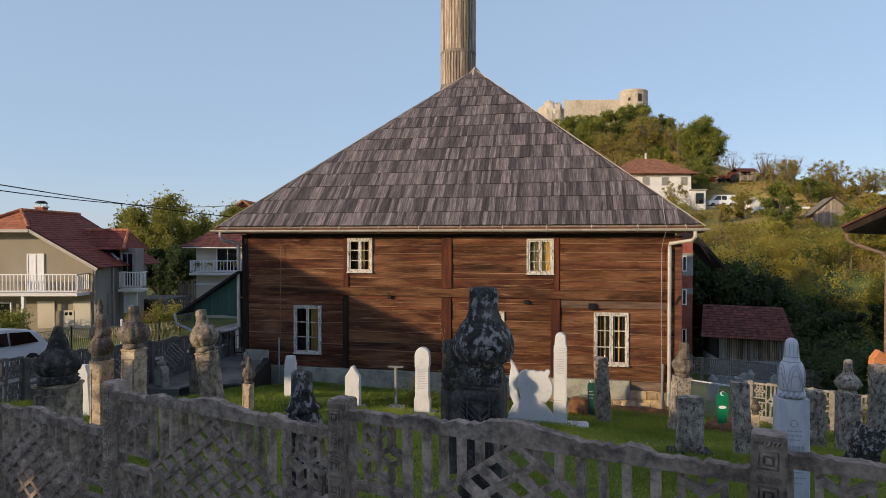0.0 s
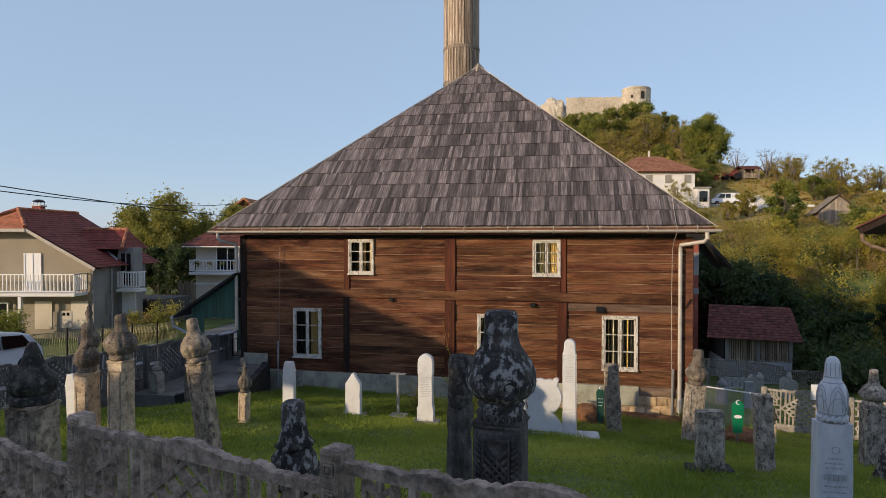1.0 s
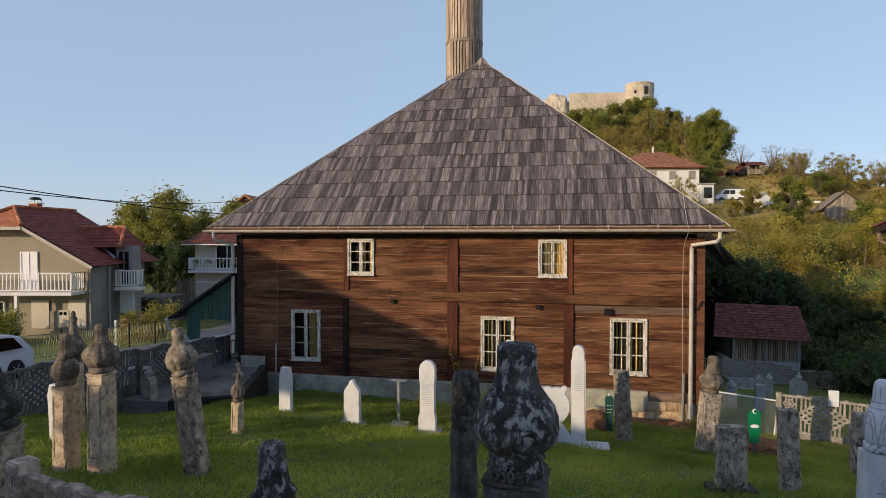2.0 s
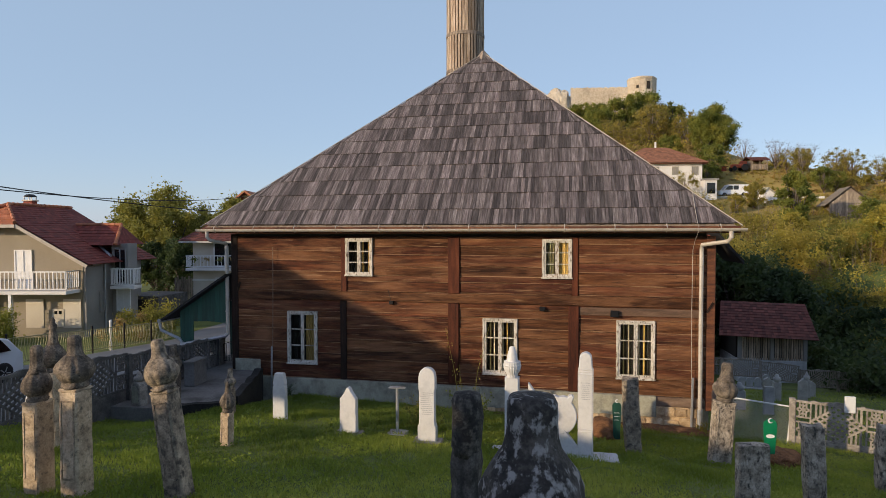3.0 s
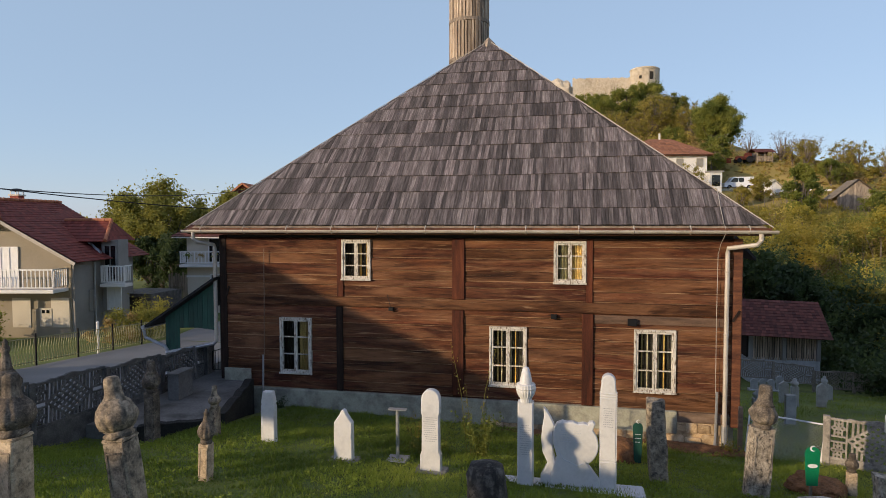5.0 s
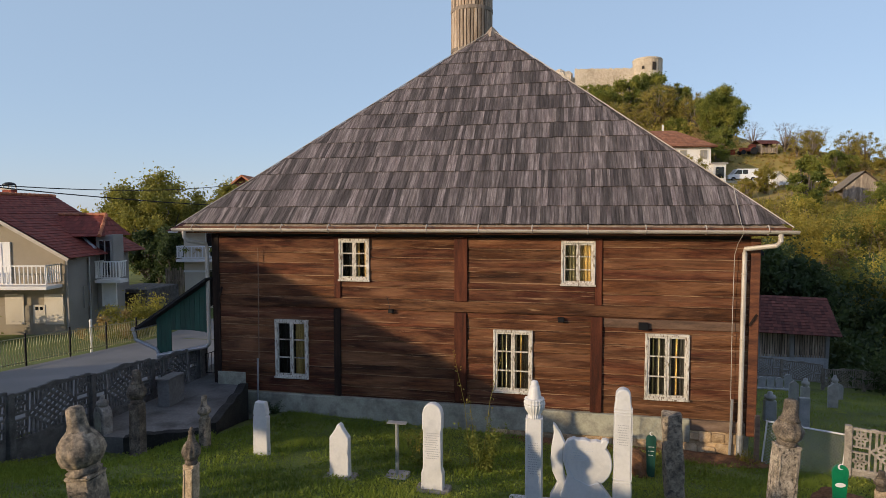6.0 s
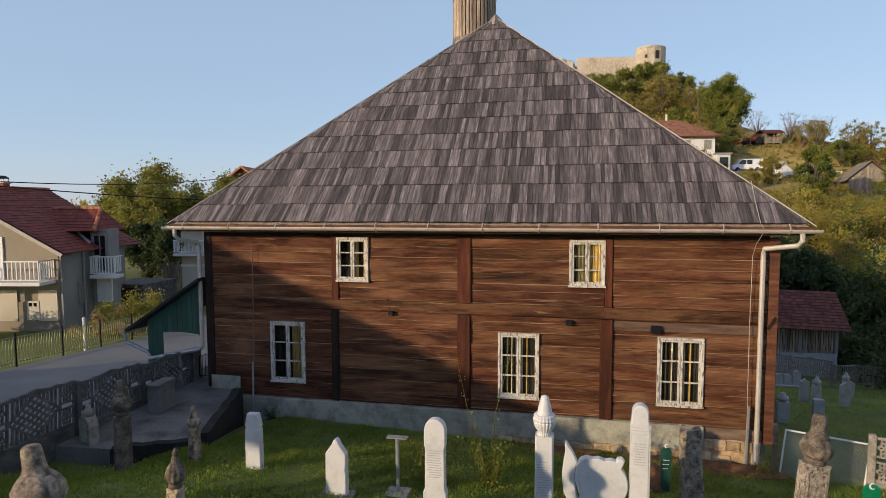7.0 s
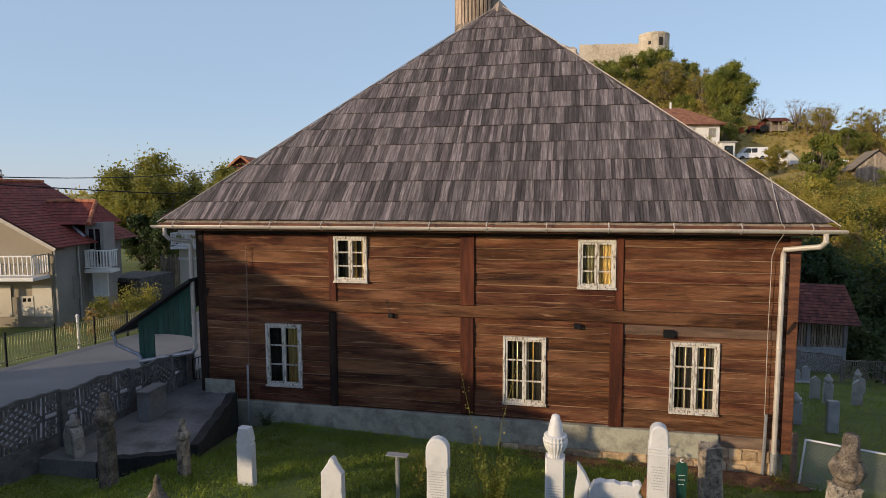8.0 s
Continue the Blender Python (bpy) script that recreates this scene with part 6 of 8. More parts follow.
plant(tree("garden_tree", 5, 6.0, 5.5, LEAF_DARK, 0.14, 220, "garden tree with shade put into its leaf colour", 0.12, 50), [(-27.0, 27.0, 0.85, 1.0), (-22.5, 29.5, 0.95, 2.0), (-30, 28, 0.8, 3.1), (-20.6, 23.5, 0.7, 4.0), (-18.6, 25.5, 0.75, 0.4), (-24.6, 31.0, 1.1, 5.0), (-20.2, 29.0, 1.05, 1.7), (14.6, 29.5, 1.2, 0.9), (17.8, 31.5, 0.95, 2.6), (12.2, 33.0, 1.25, 5.2), (22.6, 29.5, 0.6, 4.1), (26.0, 31.0, 0.62, 1.4)])
plant(tree("oak_tree", 7, 10.5, 9.6, LEAF_GREEN, 0.14, 560, "large round green tree on the hilltop", 0.06, 130), [(28.4, 102.3, 0.94, 0.0)])
plant(tree("hill_tree", 11, 8.5, 7.5, LEAF_GREEN, 0.17, 300, "green leafy tree on the castle hill", 0.08, 60),
      [(14.5, 122, 1.1, 0.2), (9.2, 119, 1.0, 1.3), (19.0, 124, 1.15, 2.9), (4.0, 122, 0.9, 2.1), (-1.5, 123, 0.8, 4.0), (5.6, 136, 0.95, 0.9), (9.6, 133, 0.75, 3.0), (1.2, 134, 0.95, 5.6), (-0.9, 139.5, 1.5, 1.9), (3.0, 139.5, 1.1, 4.6), (25.5, 127, 0.85, 5.1), (28.5, 118, 0.8, 0.8), (21.5, 104, 0.6, 3.3)])
plant(tree("autumn_tree", 13, 8.0, 7.5, LEAF_OLIVE, 0.15, 100, "thin olive-brown autumn tree on the castle hill", 0.1, 60, bare=1.0),
      [(19.8, 116, 1.15, 0.4), (12.0, 112, 0.9, 1.6), (26.5, 114, 1.0, 3.5), (16.0, 110, 0.75, 2.6), (44, 104, 0.5, 1.0)])
plant(tree("orchard_tree", 17, 5.6, 5.0, LEAF_OLIVE, 0.075, 125, "airy olive orchard tree on the grassy ridge", 0.24, 44, bare=0.6, spread=0.5),
      [(37.2, 84.5, 0.82, 0.1), (35.9, 86.5, 0.7, 1.1), (42.2, 84.7, 0.88, 2.2), (43.4, 82.6, 0.92, 3.3), (46.2, 81.5, 0.8, 4.4), (48.4, 82.5, 0.85, 5.5), (52, 84, 0.9, 2.5), (57, 86, 0.9, 1.7), (63, 88, 0.9, 2.9), (18.4, 71.5, 0.82, 0.8)])
plant(tree("hedge_tree", 18, 5.2, 4.6, LEAF_GREEN, 0.1, 190, "green leafy tree on the meadow's edge", 0.14, 50, bare=0.3), [(37.3, 76.3, 0.8, 0.3), (39.2, 77.5, 0.62, 2.0), (24.9, 84.8, 1.15, 1.1), (23.6, 82.6, 0.8, 4.0)])
plant(tree("bare_tree", 19, 7.0, 6.0, LEAF_BROWN, 0.12, 0, "leafless grey tree on the ridge", 0.2, 46, bare=1.0), [(31.6, 93, 0.72, 0.5), (35.2, 89.5, 0.74, 1.5), (36.6, 91.5, 0.7, 2.5), (38.6, 89.5, 0.66, 3.7), (40.2, 90.5, 0.66, 5.2), (44.5, 88, 0.68, 0.9), (50, 88, 0.7, 2.1), (56, 90, 0.7, 3.0)])
plant(tree("poplar_shrub", 23, 6.5, 4.2, LEAF_YELLOW, 0.13, 260, "yellow-green leafy shrub on the hillside", 0.03, 60),
      [(31.5, 47, 0.9, 0.3), (39.5, 46, 0.95, 1.2), (46, 48, 0.9, 2.1), (24.5, 49, 0.7, 3.4), (36, 52, 0.66, 4.2), (50, 42, 0.9, 5.0)])
plant(tree("hill_poplar", 24, 6.4, 3.5, LEAF_GREEN, 0.12, 300, "tall narrow green tree among the hillside bushes", 0.04, 64), [(26.6, 55.2, 1.12, 0.6), (33.4, 51.0, 0.6, 2.6)])
plant(tree("round_bush", 26, 3.6, 3.6, LEAF_GREEN, 0.1, 230, "dense round green bush beside the timber barn", 0.03, 40), [(35.3, 59.6, 0.95, 0.4), (38.0, 60.5, 0.8, 2.4)])
plant(tree("autumn_shrub", 27, 4.0, 3.2, LEAF_OLIVE, 0.09, 230, "brown-green autumn shrub beside the white shed", 0.05, 40, bare=0.4), [(26.3, 68.2, 0.95, 0.2), (23.4, 65.5, 0.7, 1.9), (31.8, 66.0, 0.62, 3.3)])


def scrub(name, seed, leaf, size, count, per, place, r0, r1, label, tall=0.9):
    rng = np.random.default_rng(seed)
    rnd = random.Random(seed)
    cl = []
    for k in range(count):
        x, y = place(rnd)
        r = rnd.uniform(r0, r1)
        up = r * rnd.uniform(0.15, tall)
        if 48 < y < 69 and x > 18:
            # brush height is capped to keep the camera's sightline to the meadow open
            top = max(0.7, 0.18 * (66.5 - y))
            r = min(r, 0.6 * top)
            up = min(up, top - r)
        cl.append((x, y, ground_z(x, y) + up, r))
    pts = crown_points(rng, cl, per, 0.4)
    v, f = leaves(rng, pts, size)
    me = raw_mesh(name, v, f, leaf)
    return tagged(new(name, me), label, "shrubs", "", "stuff")


def bushes(place, r0, r1, spread):
    """Places for scrub(): each large bush is a heap of smaller clumps."""
    state = {"left": 0}

    def pick(r):
        if state["left"] == 0:
            state["left"] = r.randint(7, 14)
            state["x"], state["y"] = place(r)
            state["s"] = r.uniform(r0, r1)
        state["left"] -= 1
        return state["x"] + r.gauss(0, 0.45) * state["s"], state["y"] + r.gauss(0, 0.45) * state["s"]
    return pick


def hillside(y0, y1):
    def place(r):
        while True:
            x, y = r.uniform(8, 72), r.uniform(y0, y1)
            if not (32 < x < 38.5 and 59 < y < 70) and noise.noise(Vector((x * 0.17, y * 0.17, 4.0))) > -0.12:
                return x, y
    return place


scrub("hillside_scrub", 31, LEAF_OLIVE, 0.085, 470, 230, bushes(hillside(38, 67), 1.2, 3.0, 1), 0.5, 1.7, "olive and green scrub on the hillside", 2.9)
scrub("hillside_scrub", 33, LEAF_GREEN, 0.085, 210, 230, bushes(hillside(36, 64), 1.2, 2.6, 1), 0.5, 1.6, "green bushes on the hillside", 2.9)
scrub("hillside_scrub", 35, LEAF_YELLOW, 0.085, 250, 210, bushes(hillside(38, 64), 1.0, 2.2, 1), 0.5, 1.4, "yellowing bushes on the hillside", 2.6)
scrub("hillside_scrub", 32, LEAF_OLIVE, 0.11, 400, 120, lambda r: (r.uniform(6, 60), r.uniform(34, 58)), 0.4, 1.0, "low olive brush on the hillside")
scrub("hillside_scrub", 36, LEAF_BROWN, 0.085, 200, 170, bushes(hillside(38, 66), 1.0, 2.2, 1), 0.5, 1.4, "brown autumn bushes on the hillside", 2.4)


def sticks(name, seed, n, place, h0, h1, label):
    """Thin bare upright stems standing among the bushes."""
    rng = np.random.default_rng(seed)
    rnd = random.Random(seed)
    xy = np.array([place(rnd) for _ in range(n)])
    z = np.array([ground_z(x, y) for x, y in xy])
    h = rng.uniform(h0, h1, n)
    foot = np.column_stack([xy, z - 0.1])
    tip = foot + np.column_stack([rng.normal(0, 0.18, n) * h, rng.normal(0, 0.18, n) * h, h])
    w = np.column_stack([np.full(n, 0.03), np.full(n, 0.0), np.zeros(n)])
    d = np.column_stack([np.zeros(n), np.full(n, 0.03), np.zeros(n)])
    v = np.stack([foot - w, foot + w, foot + d, tip], 1).reshape(-1, 3)
    k = 4 * np.arange(n)[:, None]
    f = np.concatenate([k + np.array((0, 1, 3)), k + np.array((1, 2, 3)), k + np.array((2, 0, 3))])
    return tagged(new(name, raw_mesh(name, v, f, TWIG)), label, "shrubs", "", "stuff")


sticks("bare_stems", 38, 700, lambda r: (r.uniform(8, 70), r.uniform(37, 66)), 1.5, 4.0, "thin bare stems among the hillside bushes")
# Shade at the hill foot is coloured into the dark brush and thickets.
scrub("hillside_scrub", 34, LEAF_DARK, 0.11, 90, 200, bushes(lambda r: (r.uniform(8, 22), r.uniform(32, 42)), 1.2, 3.0, 1), 0.6, 1.8, "brush coloured dark for shade at the hill foot", 2.9)
scrub("hillside_scrub", 40, LEAF_OLIVE, 0.085, 270, 240, bushes(hillside(34, 50), 1.2, 3.0, 1), 0.6, 1.8, "olive brush at the foot of the hill", 2.9)
scrub("valley_thicket", 37, LEAF_DARK, 0.17, 130, 210, lambda r: (r.uniform(5, 24), r.uniform(27, 36)), 1.0, 2.4, "thicket with valley shade in its dark leaves")
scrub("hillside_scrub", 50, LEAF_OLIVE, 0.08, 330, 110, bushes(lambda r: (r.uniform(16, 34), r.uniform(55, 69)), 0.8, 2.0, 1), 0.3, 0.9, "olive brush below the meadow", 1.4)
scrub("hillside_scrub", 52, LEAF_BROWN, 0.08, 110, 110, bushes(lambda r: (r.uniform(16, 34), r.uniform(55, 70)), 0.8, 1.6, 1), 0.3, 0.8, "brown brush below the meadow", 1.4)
scrub("hillside_scrub", 42, LEAF_YELLOW, 0.085, 190, 240, bushes(lambda r: (r.uniform(24, 46), r.uniform(29, 42)), 1.0, 2.4, 1), 0.5, 1.5, "yellow-green brush in the valley", 2.4)
scrub("hillside_scrub", 44, LEAF_OLIVE, 0.085, 100, 240, lambda r: (r.uniform(22, 46), r.uniform(27, 38)), 0.7, 1.6, "olive brush in the valley")
scrub("valley_thicket", 39, LEAF_DARK, 0.13, 45, 330, lambda r: (r.uniform(17.0, 22), r.uniform(14, 27)), 1.0, 2.0, "thicket coloured dark for shade beside the old shed")
scrub("castle_scrub", 41, LEAF_BROWN, 0.18, 120, 240, lambda r: (r.uniform(-6, 30), r.uniform(90, 132)), 1.0, 2.4, "brown autumn scrub below the castle")
scrub("castle_scrub", 43, LEAF_OLIVE, 0.2, 190, 240, lambda r: (r.uniform(-8, 32), r.uniform(98, 134)), 1.0, 2.6, "olive scrub below the castle")
scrub("ridge_scrub", 45, LEAF_OLIVE, 0.2, 60, 200, lambda r: (r.uniform(40, 95), r.uniform(66, 92)), 0.6, 1.5, "low bushes along the grassy ridge")
scrub("ridge_scrub", 46, LEAF_OLIVE, 0.14, 210, 110, bushes(lambda r: (r.uniform(39, 80), r.uniform(64, 76)), 0.8, 1.8, 1), 0.35, 1.0, "olive bushes on the grassy slope", 2.0)
scrub("meadow_tufts", 55, LEAF_BROWN, 0.1, 1500, 26, lambda r: (r.uniform(24, 75), r.uniform(68, 97)), 0.15, 0.4, "dry brown grass tufts on the hill meadow", 0.5)
scrub("meadow_tufts", 56, LEAF_OLIVE, 0.1, 1100, 26, lambda r: (r.uniform(24, 75), r.uniform(68, 97)), 0.15, 0.45, "olive grass tufts on the hill meadow", 0.5)
scrub("ridge_scrub", 57, LEAF_OLIVE, 0.12, 130, 110, bushes(lambda r: (r.uniform(31, 60), r.uniform(76, 92)), 0.6, 1.3, 1), 0.3, 0.75, "small bushes scattered over the meadow", 1.8)
scrub("ridge_scrub", 48, LEAF_BROWN, 0.14, 70, 90, bushes(lambda r: (r.uniform(36, 80), r.uniform(66, 84)), 0.6, 1.4, 1), 0.3, 0.8, "brown bushes on the grassy slope", 1.6)
scrub("garden_shrubs", 47, LEAF_WALNUT, 0.055, 40, 170, lambda r: (r.uniform(-18.0, -16.9) - 0.17 * 2, r.uniform(9.6, 12.8)), 0.3, 0.6, "garden shrubs behind the iron fence", 3.2)
scrub("garden_shrubs", 49, LEAF_BROWN, 0.05, 10, 120, lambda r: (r.uniform(-17.6, -16.7), r.uniform(7.0, 11)), 0.2, 0.4, "yellow flowering shrubs behind the iron fence", 4.0)
scrub("house_bush", 51, LEAF_GREEN, 0.06, 22, 260, lambda r: (r.uniform(-25.0, -22.9), r.uniform(7.5, 8.2)), 0.35, 0.6, "green bush before the cream house", 2.6)
scrub("far_woods", 53, LEAF_OLIVE, 0.5, 160, 90, lambda r: (r.uniform(-130, -24), r.uniform(70, 120)), 2.5, 5.0, "distant woods beyond the village")

# ---- castle ruin ----
castle = thing("castle_ruin", pose(20.9, 144, 0), "pale limestone castle ruin with a round tower and broken wall", "castle")
gz = 33.0
bm = bmesh.new()
prof = [(3.55, gz - 3), (3.5, gz + 8.4), (3.62, gz + 8.8), (3.4, gz + 9.1)]
lathe(bm, prof, 40, rough=0.02)
tower = part("tower", bm, CASTLE, castle, "round pale stone tower")
# Window hollows are dark blocks; the shade inside is plain colour.
for a, z, w, h in ((-112, gz + 6.2, 0.3, 0.75), (-70, gz + 5.9, 0.45, 1.9)):
    q = radians(a)
    bm = bmesh.new()
    box(bm, -w, w, -0.15, 0.15, 0, h)
    ob = part("window_opening", bm, DARKROOM, tower, "dark block standing for a tower window")
    ob.matrix_local = pose(3.42 * math.cos(q), 3.42 * math.sin(q), z, 0, 0, a + 90)
pts = 40
crest = [(-17.5 + 15.5 * i / pts, gz + 7.5 - 0.012 * i + 0.45 * noise.noise(Vector((i * 0.6, 2, 3)))) for i in range(pts + 1)]
bm = slab([(-17.5, gz - 6), (-2.0, gz - 6)] + crest[::-1], -1.0, 0.6)
part("curtain_wall", bm, CASTLE, castle, "broken pale stone curtain wall")
bm = bmesh.new()
bmesh.ops.create_icosphere(bm, subdivisions=4, radius=1)
for q in bm.verts:
    f = 1 + 0.16 * noise.noise(q.co * 2.4) + 0.1 * noise.noise(q.co * 6.0)
    up = math.copysign(abs(q.co.z) ** 0.45, q.co.z)
    q.co = Vector((-20.7 + q.co.x * 3.7 * f, q.co.y * 2.4 * f, gz + 1.2 + up * 6.2 + 1.1 * (f - 1) * 4))
part("broken_tower", bm, CASTLE, castle, "rough broken tower stump")


# ---- houses ----
def hip_tiles(parent, name, corners, ridge, material, label, row=0.24, width=0.2, thick=0.04):
    """A tiled roof plane given by eave corners a, b and ridge ends c (over a) and d (over b): rows of small tiles."""
    a, b = Vector(corners[0]), Vector(corners[1])
    c, d = Vector(ridge[0]), Vector(ridge[1])
    up_len = max(((c + d) / 2 - (a + b) / 2).length, 0.1)
    rows = max(2, int(up_len / row))
    n = (b - a).cross(c - a if (c - a).length > 0.01 else d - a).normalized()
    if n.z < 0:
        n = -n
    verts, faces = [], []
    for r in range(rows):
        f0, f1 = r / rows, min(1.0, (r + 1.25) / rows)
        l0, r0, l1, r1 = a.lerp(c, f0), b.lerp(d, f0), a.lerp(c, f1), b.lerp(d, f1)
        m = max(1, int((r0 - l0).length / width))
        for k in range(m):
            g0, g1 = (k + 0.03) / m, (k + 0.97) / m
            q = [l0.lerp(r0, g0) + n * thick, l0.lerp(r0, g1) + n * thick, l1.lerp(r1, g1) + n * 0.012, l1.lerp(r1, g0) + n * 0.012]
            i = len(verts)
            verts += q + [l0.lerp(r0, g0) + n * 0.005, l0.lerp(r0, g1) + n * 0.005]
            faces += [(i, i + 1, i + 2, i + 3), (i + 4, i + 5, i + 1, i)]
    i = len(verts)
    verts += [a, b, d, c]
    faces.append((i, i + 1, i + 2, i + 3))
    return part(name, raw_mesh(name, [tuple(v) for v in verts], faces, material), material, parent, label)


def house_window(parent, x, z, w, h, y=0.0, shutter=None, face="front", frame_material=WHITEPAINT):
    m = pose(x, y, z) if face == "front" else pose(y, x, z, 0, 0, 90)
    bm = bmesh.new()
    t = 0.07
    for q in ((-w / 2, -w / 2 + t, 0, h), (w / 2 - t, w / 2, 0, h), (-w / 2 + t, w / 2 - t, 0, t), (-w / 2 + t, w / 2 - t, h - t, h), (-0.03, 0.03, t, h - t)):
        box(bm, q[0], q[1], -0.05, 0.05, q[2], q[3])
    ob = part("window", bm, frame_material, parent, "white framed window" if frame_material is WHITEPAINT else "grey framed window")
    ob.matrix_local = m
    part("pane", block(-w / 2 + t, w / 2 - t, -0.02, 0.03, t, h - t), shutter or DARKGLASS, ob)
    return ob


def balcony(parent, x0, x1, y0, y1, z, h, rails):
    b = part("balcony", block(x0, x1, y0, y1, z - 0.16, z, 0.01), WHITEWALL, parent, "balcony slab with white balusters")
    for q in ((x0 + 0.02, x1 - 0.02, y0 + 0.02, y0 + 0.07, z + h - 0.06, z + h), (x0 + 0.02, x1 - 0.02, y0 + 0.02, y0 + 0.07, z + 0.08, z + 0.13)):
        part("rail", block(*q), WHITEPAINT, b)
    me = mesh_of(block(-0.022, 0.022, -0.018, 0.018, 0.13, h - 0.06), "baluster", WHITEPAINT)
    n = int((x1 - x0) / rails)
    for k in range(n + 1):
        ob = part("baluster", me, WHITEPAINT, b)
        ob.location = (x0 + 0.06 + (x1 - x0 - 0.12) * k / n, y0 + 0.045, z)
    for s in (x0 + 0.03, x1 - 0.09):
        part("rail", block(s, s + 0.05, y0 + 0.07, y1, z + h - 0.06, z + h), WHITEPAINT, b)
        m = int((y1 - y0) / 0.16)
        for k in range(m):
            ob = part("baluster", me, WHITEPAINT, b)
            ob.location = (s + 0.025, y0 + 0.16 + 0.16 * k, z)
    return b


h1 = thing("cream_house", pose(-21.1, 10.6, 0, 0, 0, 11.25), "cream two-storey house with a red tiled roof and white balconies", "house")
bm = bmesh.new()
G = -1.3
v = [bm.verts.new(p) for p in ((-8.9, 0, G), (0, 0, G), (0, 0, 2.75), (-2.9, 0, 4.55), (-5.9, 0, 4.55), (-8.9, 0, 2.75))]
w = [bm.verts.new((q.co.x, 5.5, q.co.z)) for q in v]
bm.faces.new(v)
bm.faces.new(w[::-1])
for i in range(6):
    bm.faces.new((v[i], w[i], w[(i + 1) % 6], v[(i + 1) % 6]))
bmesh.ops.recalc_face_normals(bm, faces=bm.faces[:])
bmesh.ops.triangulate(bm, faces=[f for f in bm.faces if len(f.verts) > 4])
part("wall", bm, CREAM, h1, "cream rendered wall")
# This side's shade is put into a separate grey wall sheet.
part("side_wall", block(0.003, 0.12, 0.02, 5.5, G, 2.75), GREYRENDER, h1, "side wall coloured grey for its shade")
part("lower_wall", block(-8.8, -0.05, -0.05, -0.003, G, 0.2), CREAM, h1)
for s in (1, -1):
    e, k, r = (0.75, -2.82, -4.4) if s > 0 else (-9.55, -5.98, -4.4)
    for a, b, c, d in (((e, -0.75, 2.52), (e, 6.2, 2.52), (k, -0.78, 4.58), (k, 6.2, 4.58)), ((k, -0.78, 4.58), (k, 6.2, 4.58), (r, 0.9, 5.55), (r, 6.2, 5.55))):
        hip_tiles(h1, "roof", (a, b) if s > 0 else (b, a), (c, d) if s > 0 else (d, c), REDTILE, "red clay tiled roof")
hip_tiles(h1, "hip", ((-5.95, -0.8, 4.5), (-2.85, -0.8, 4.5)), ((-4.4, 0.9, 5.52), (-4.4, 0.9, 5.52)), ORANGETILE, "orange tiled half hip")
for a, b in (((0.66, 2.44), (-2.86, 4.46)), ((-9.44, 2.44), (-5.94, 4.46))):
    bm = bmesh.new()
    strip(bm, a, b, 0.16, -0.79, -0.74)
    part("bargeboard", bm, TRIMBEIGE, h1, "beige bargeboard")
part("bargeboard", block(-5.94, -2.86, -0.83, -0.78, 4.36, 4.52), TRIMBEIGE, h1, "beige fascia")
bm = bmesh.new()
strip(bm, (0.6, 2.4), (-2.85, 4.4), 0.05, -0.74, 0.0)
part("soffit", bm, OLDWOOD, h1, "boarded soffit")
for a, b in (((-2.85, -0.8, 4.62), (-4.4, 0.9, 5.62)), ((-5.95, -0.8, 4.62), (-4.4, 0.9, 5.62)), ((-4.4, 0.9, 5.62), (-4.4, 6.2, 5.62)), ((0.61, 1.88, 3.48), (0.15, 3.4, 4.56)), ((0.15, 3.4, 4.56), (-2.4, 3.4, 4.56))):
    bm = bmesh.new()
    a, b = Vector(a), Vector(b)
    n = max(3, int((b - a).length / 0.35))
    for k in range(n):
        tube(bm, [a.lerp(b, k / n), a.lerp(b, (k + 0.98) / n)], [0.1, 0.08], 7)
    part("ridge_tiles", bm, ORANGETILE, h1, "orange ridge tiles")
part("chimney", block(-5.08, -4.62, 3.0, 3.46, 4.9, 5.85), BRICKRED, h1, "red brick chimney with a metal hood")
bm = bmesh.new()
lathe(bm, [(0.32, 6.1), (0.3, 6.16), (0.18, 6.24), (0.03, 6.26)], 16, -4.85, 3.23)
part("chimney_hood", bm, BLACKIRON, h1)
part("chimney_crown", block(-5.14, -4.56, 2.94, 3.52, 5.852, 5.93, 0.01), PALECREAM, h1)
for dx, dy in ((-5.08, 3.02), (-4.67, 3.02), (-5.08, 3.4), (-4.67, 3.4)):
    part("hood_leg", block(dx, dx + 0.04, dy, dy + 0.04, 5.93, 6.12), GALV, h1)
balcony(h1, -8.8, -0.15, -1.15, 0.0, 1.25, 0.98, 0.2)
part("balcony_post", block(-3.05, -2.9, -1.1, -0.95, G, 1.08), WHITEPAINT, h1)
part("balcony_post", block(-5.3, -5.15, -1.1, -0.95, G, 1.08), WHITEPAINT, h1)
house_window(h1, -3.0, 1.25, 0.9, 2.0, -0.02, shutter=WHITEPAINT)
house_window(h1, -4.9, -0.6, 1.3, 1.3, -0.07)
# Two sun patches on the lower wall, put in as pale panels.
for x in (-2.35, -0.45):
    part("pale_panel", block(x - 0.55, x + 0.35, -0.075, -0.052, -0.7, 0.75), PALECREAM, h1, "pale panel standing for a sun patch")
mb = part("meter_box", block(-1.55, -0.95, -0.1, -0.053, -0.65, 0.25, 0.01), PALECREAM, h1, "cream meter cabinet with two dark dials")
for x in (-1.36, -1.14):
    part("dial", block(x - 0.07, x + 0.07, -0.112, -0.1, 0.0, 0.16), DARKGLASS, mb)
bm = bmesh.new()
tube(bm, [(0.2, 1.6, 2.4), (0.2, 1.6, G)], 0.05, 6)
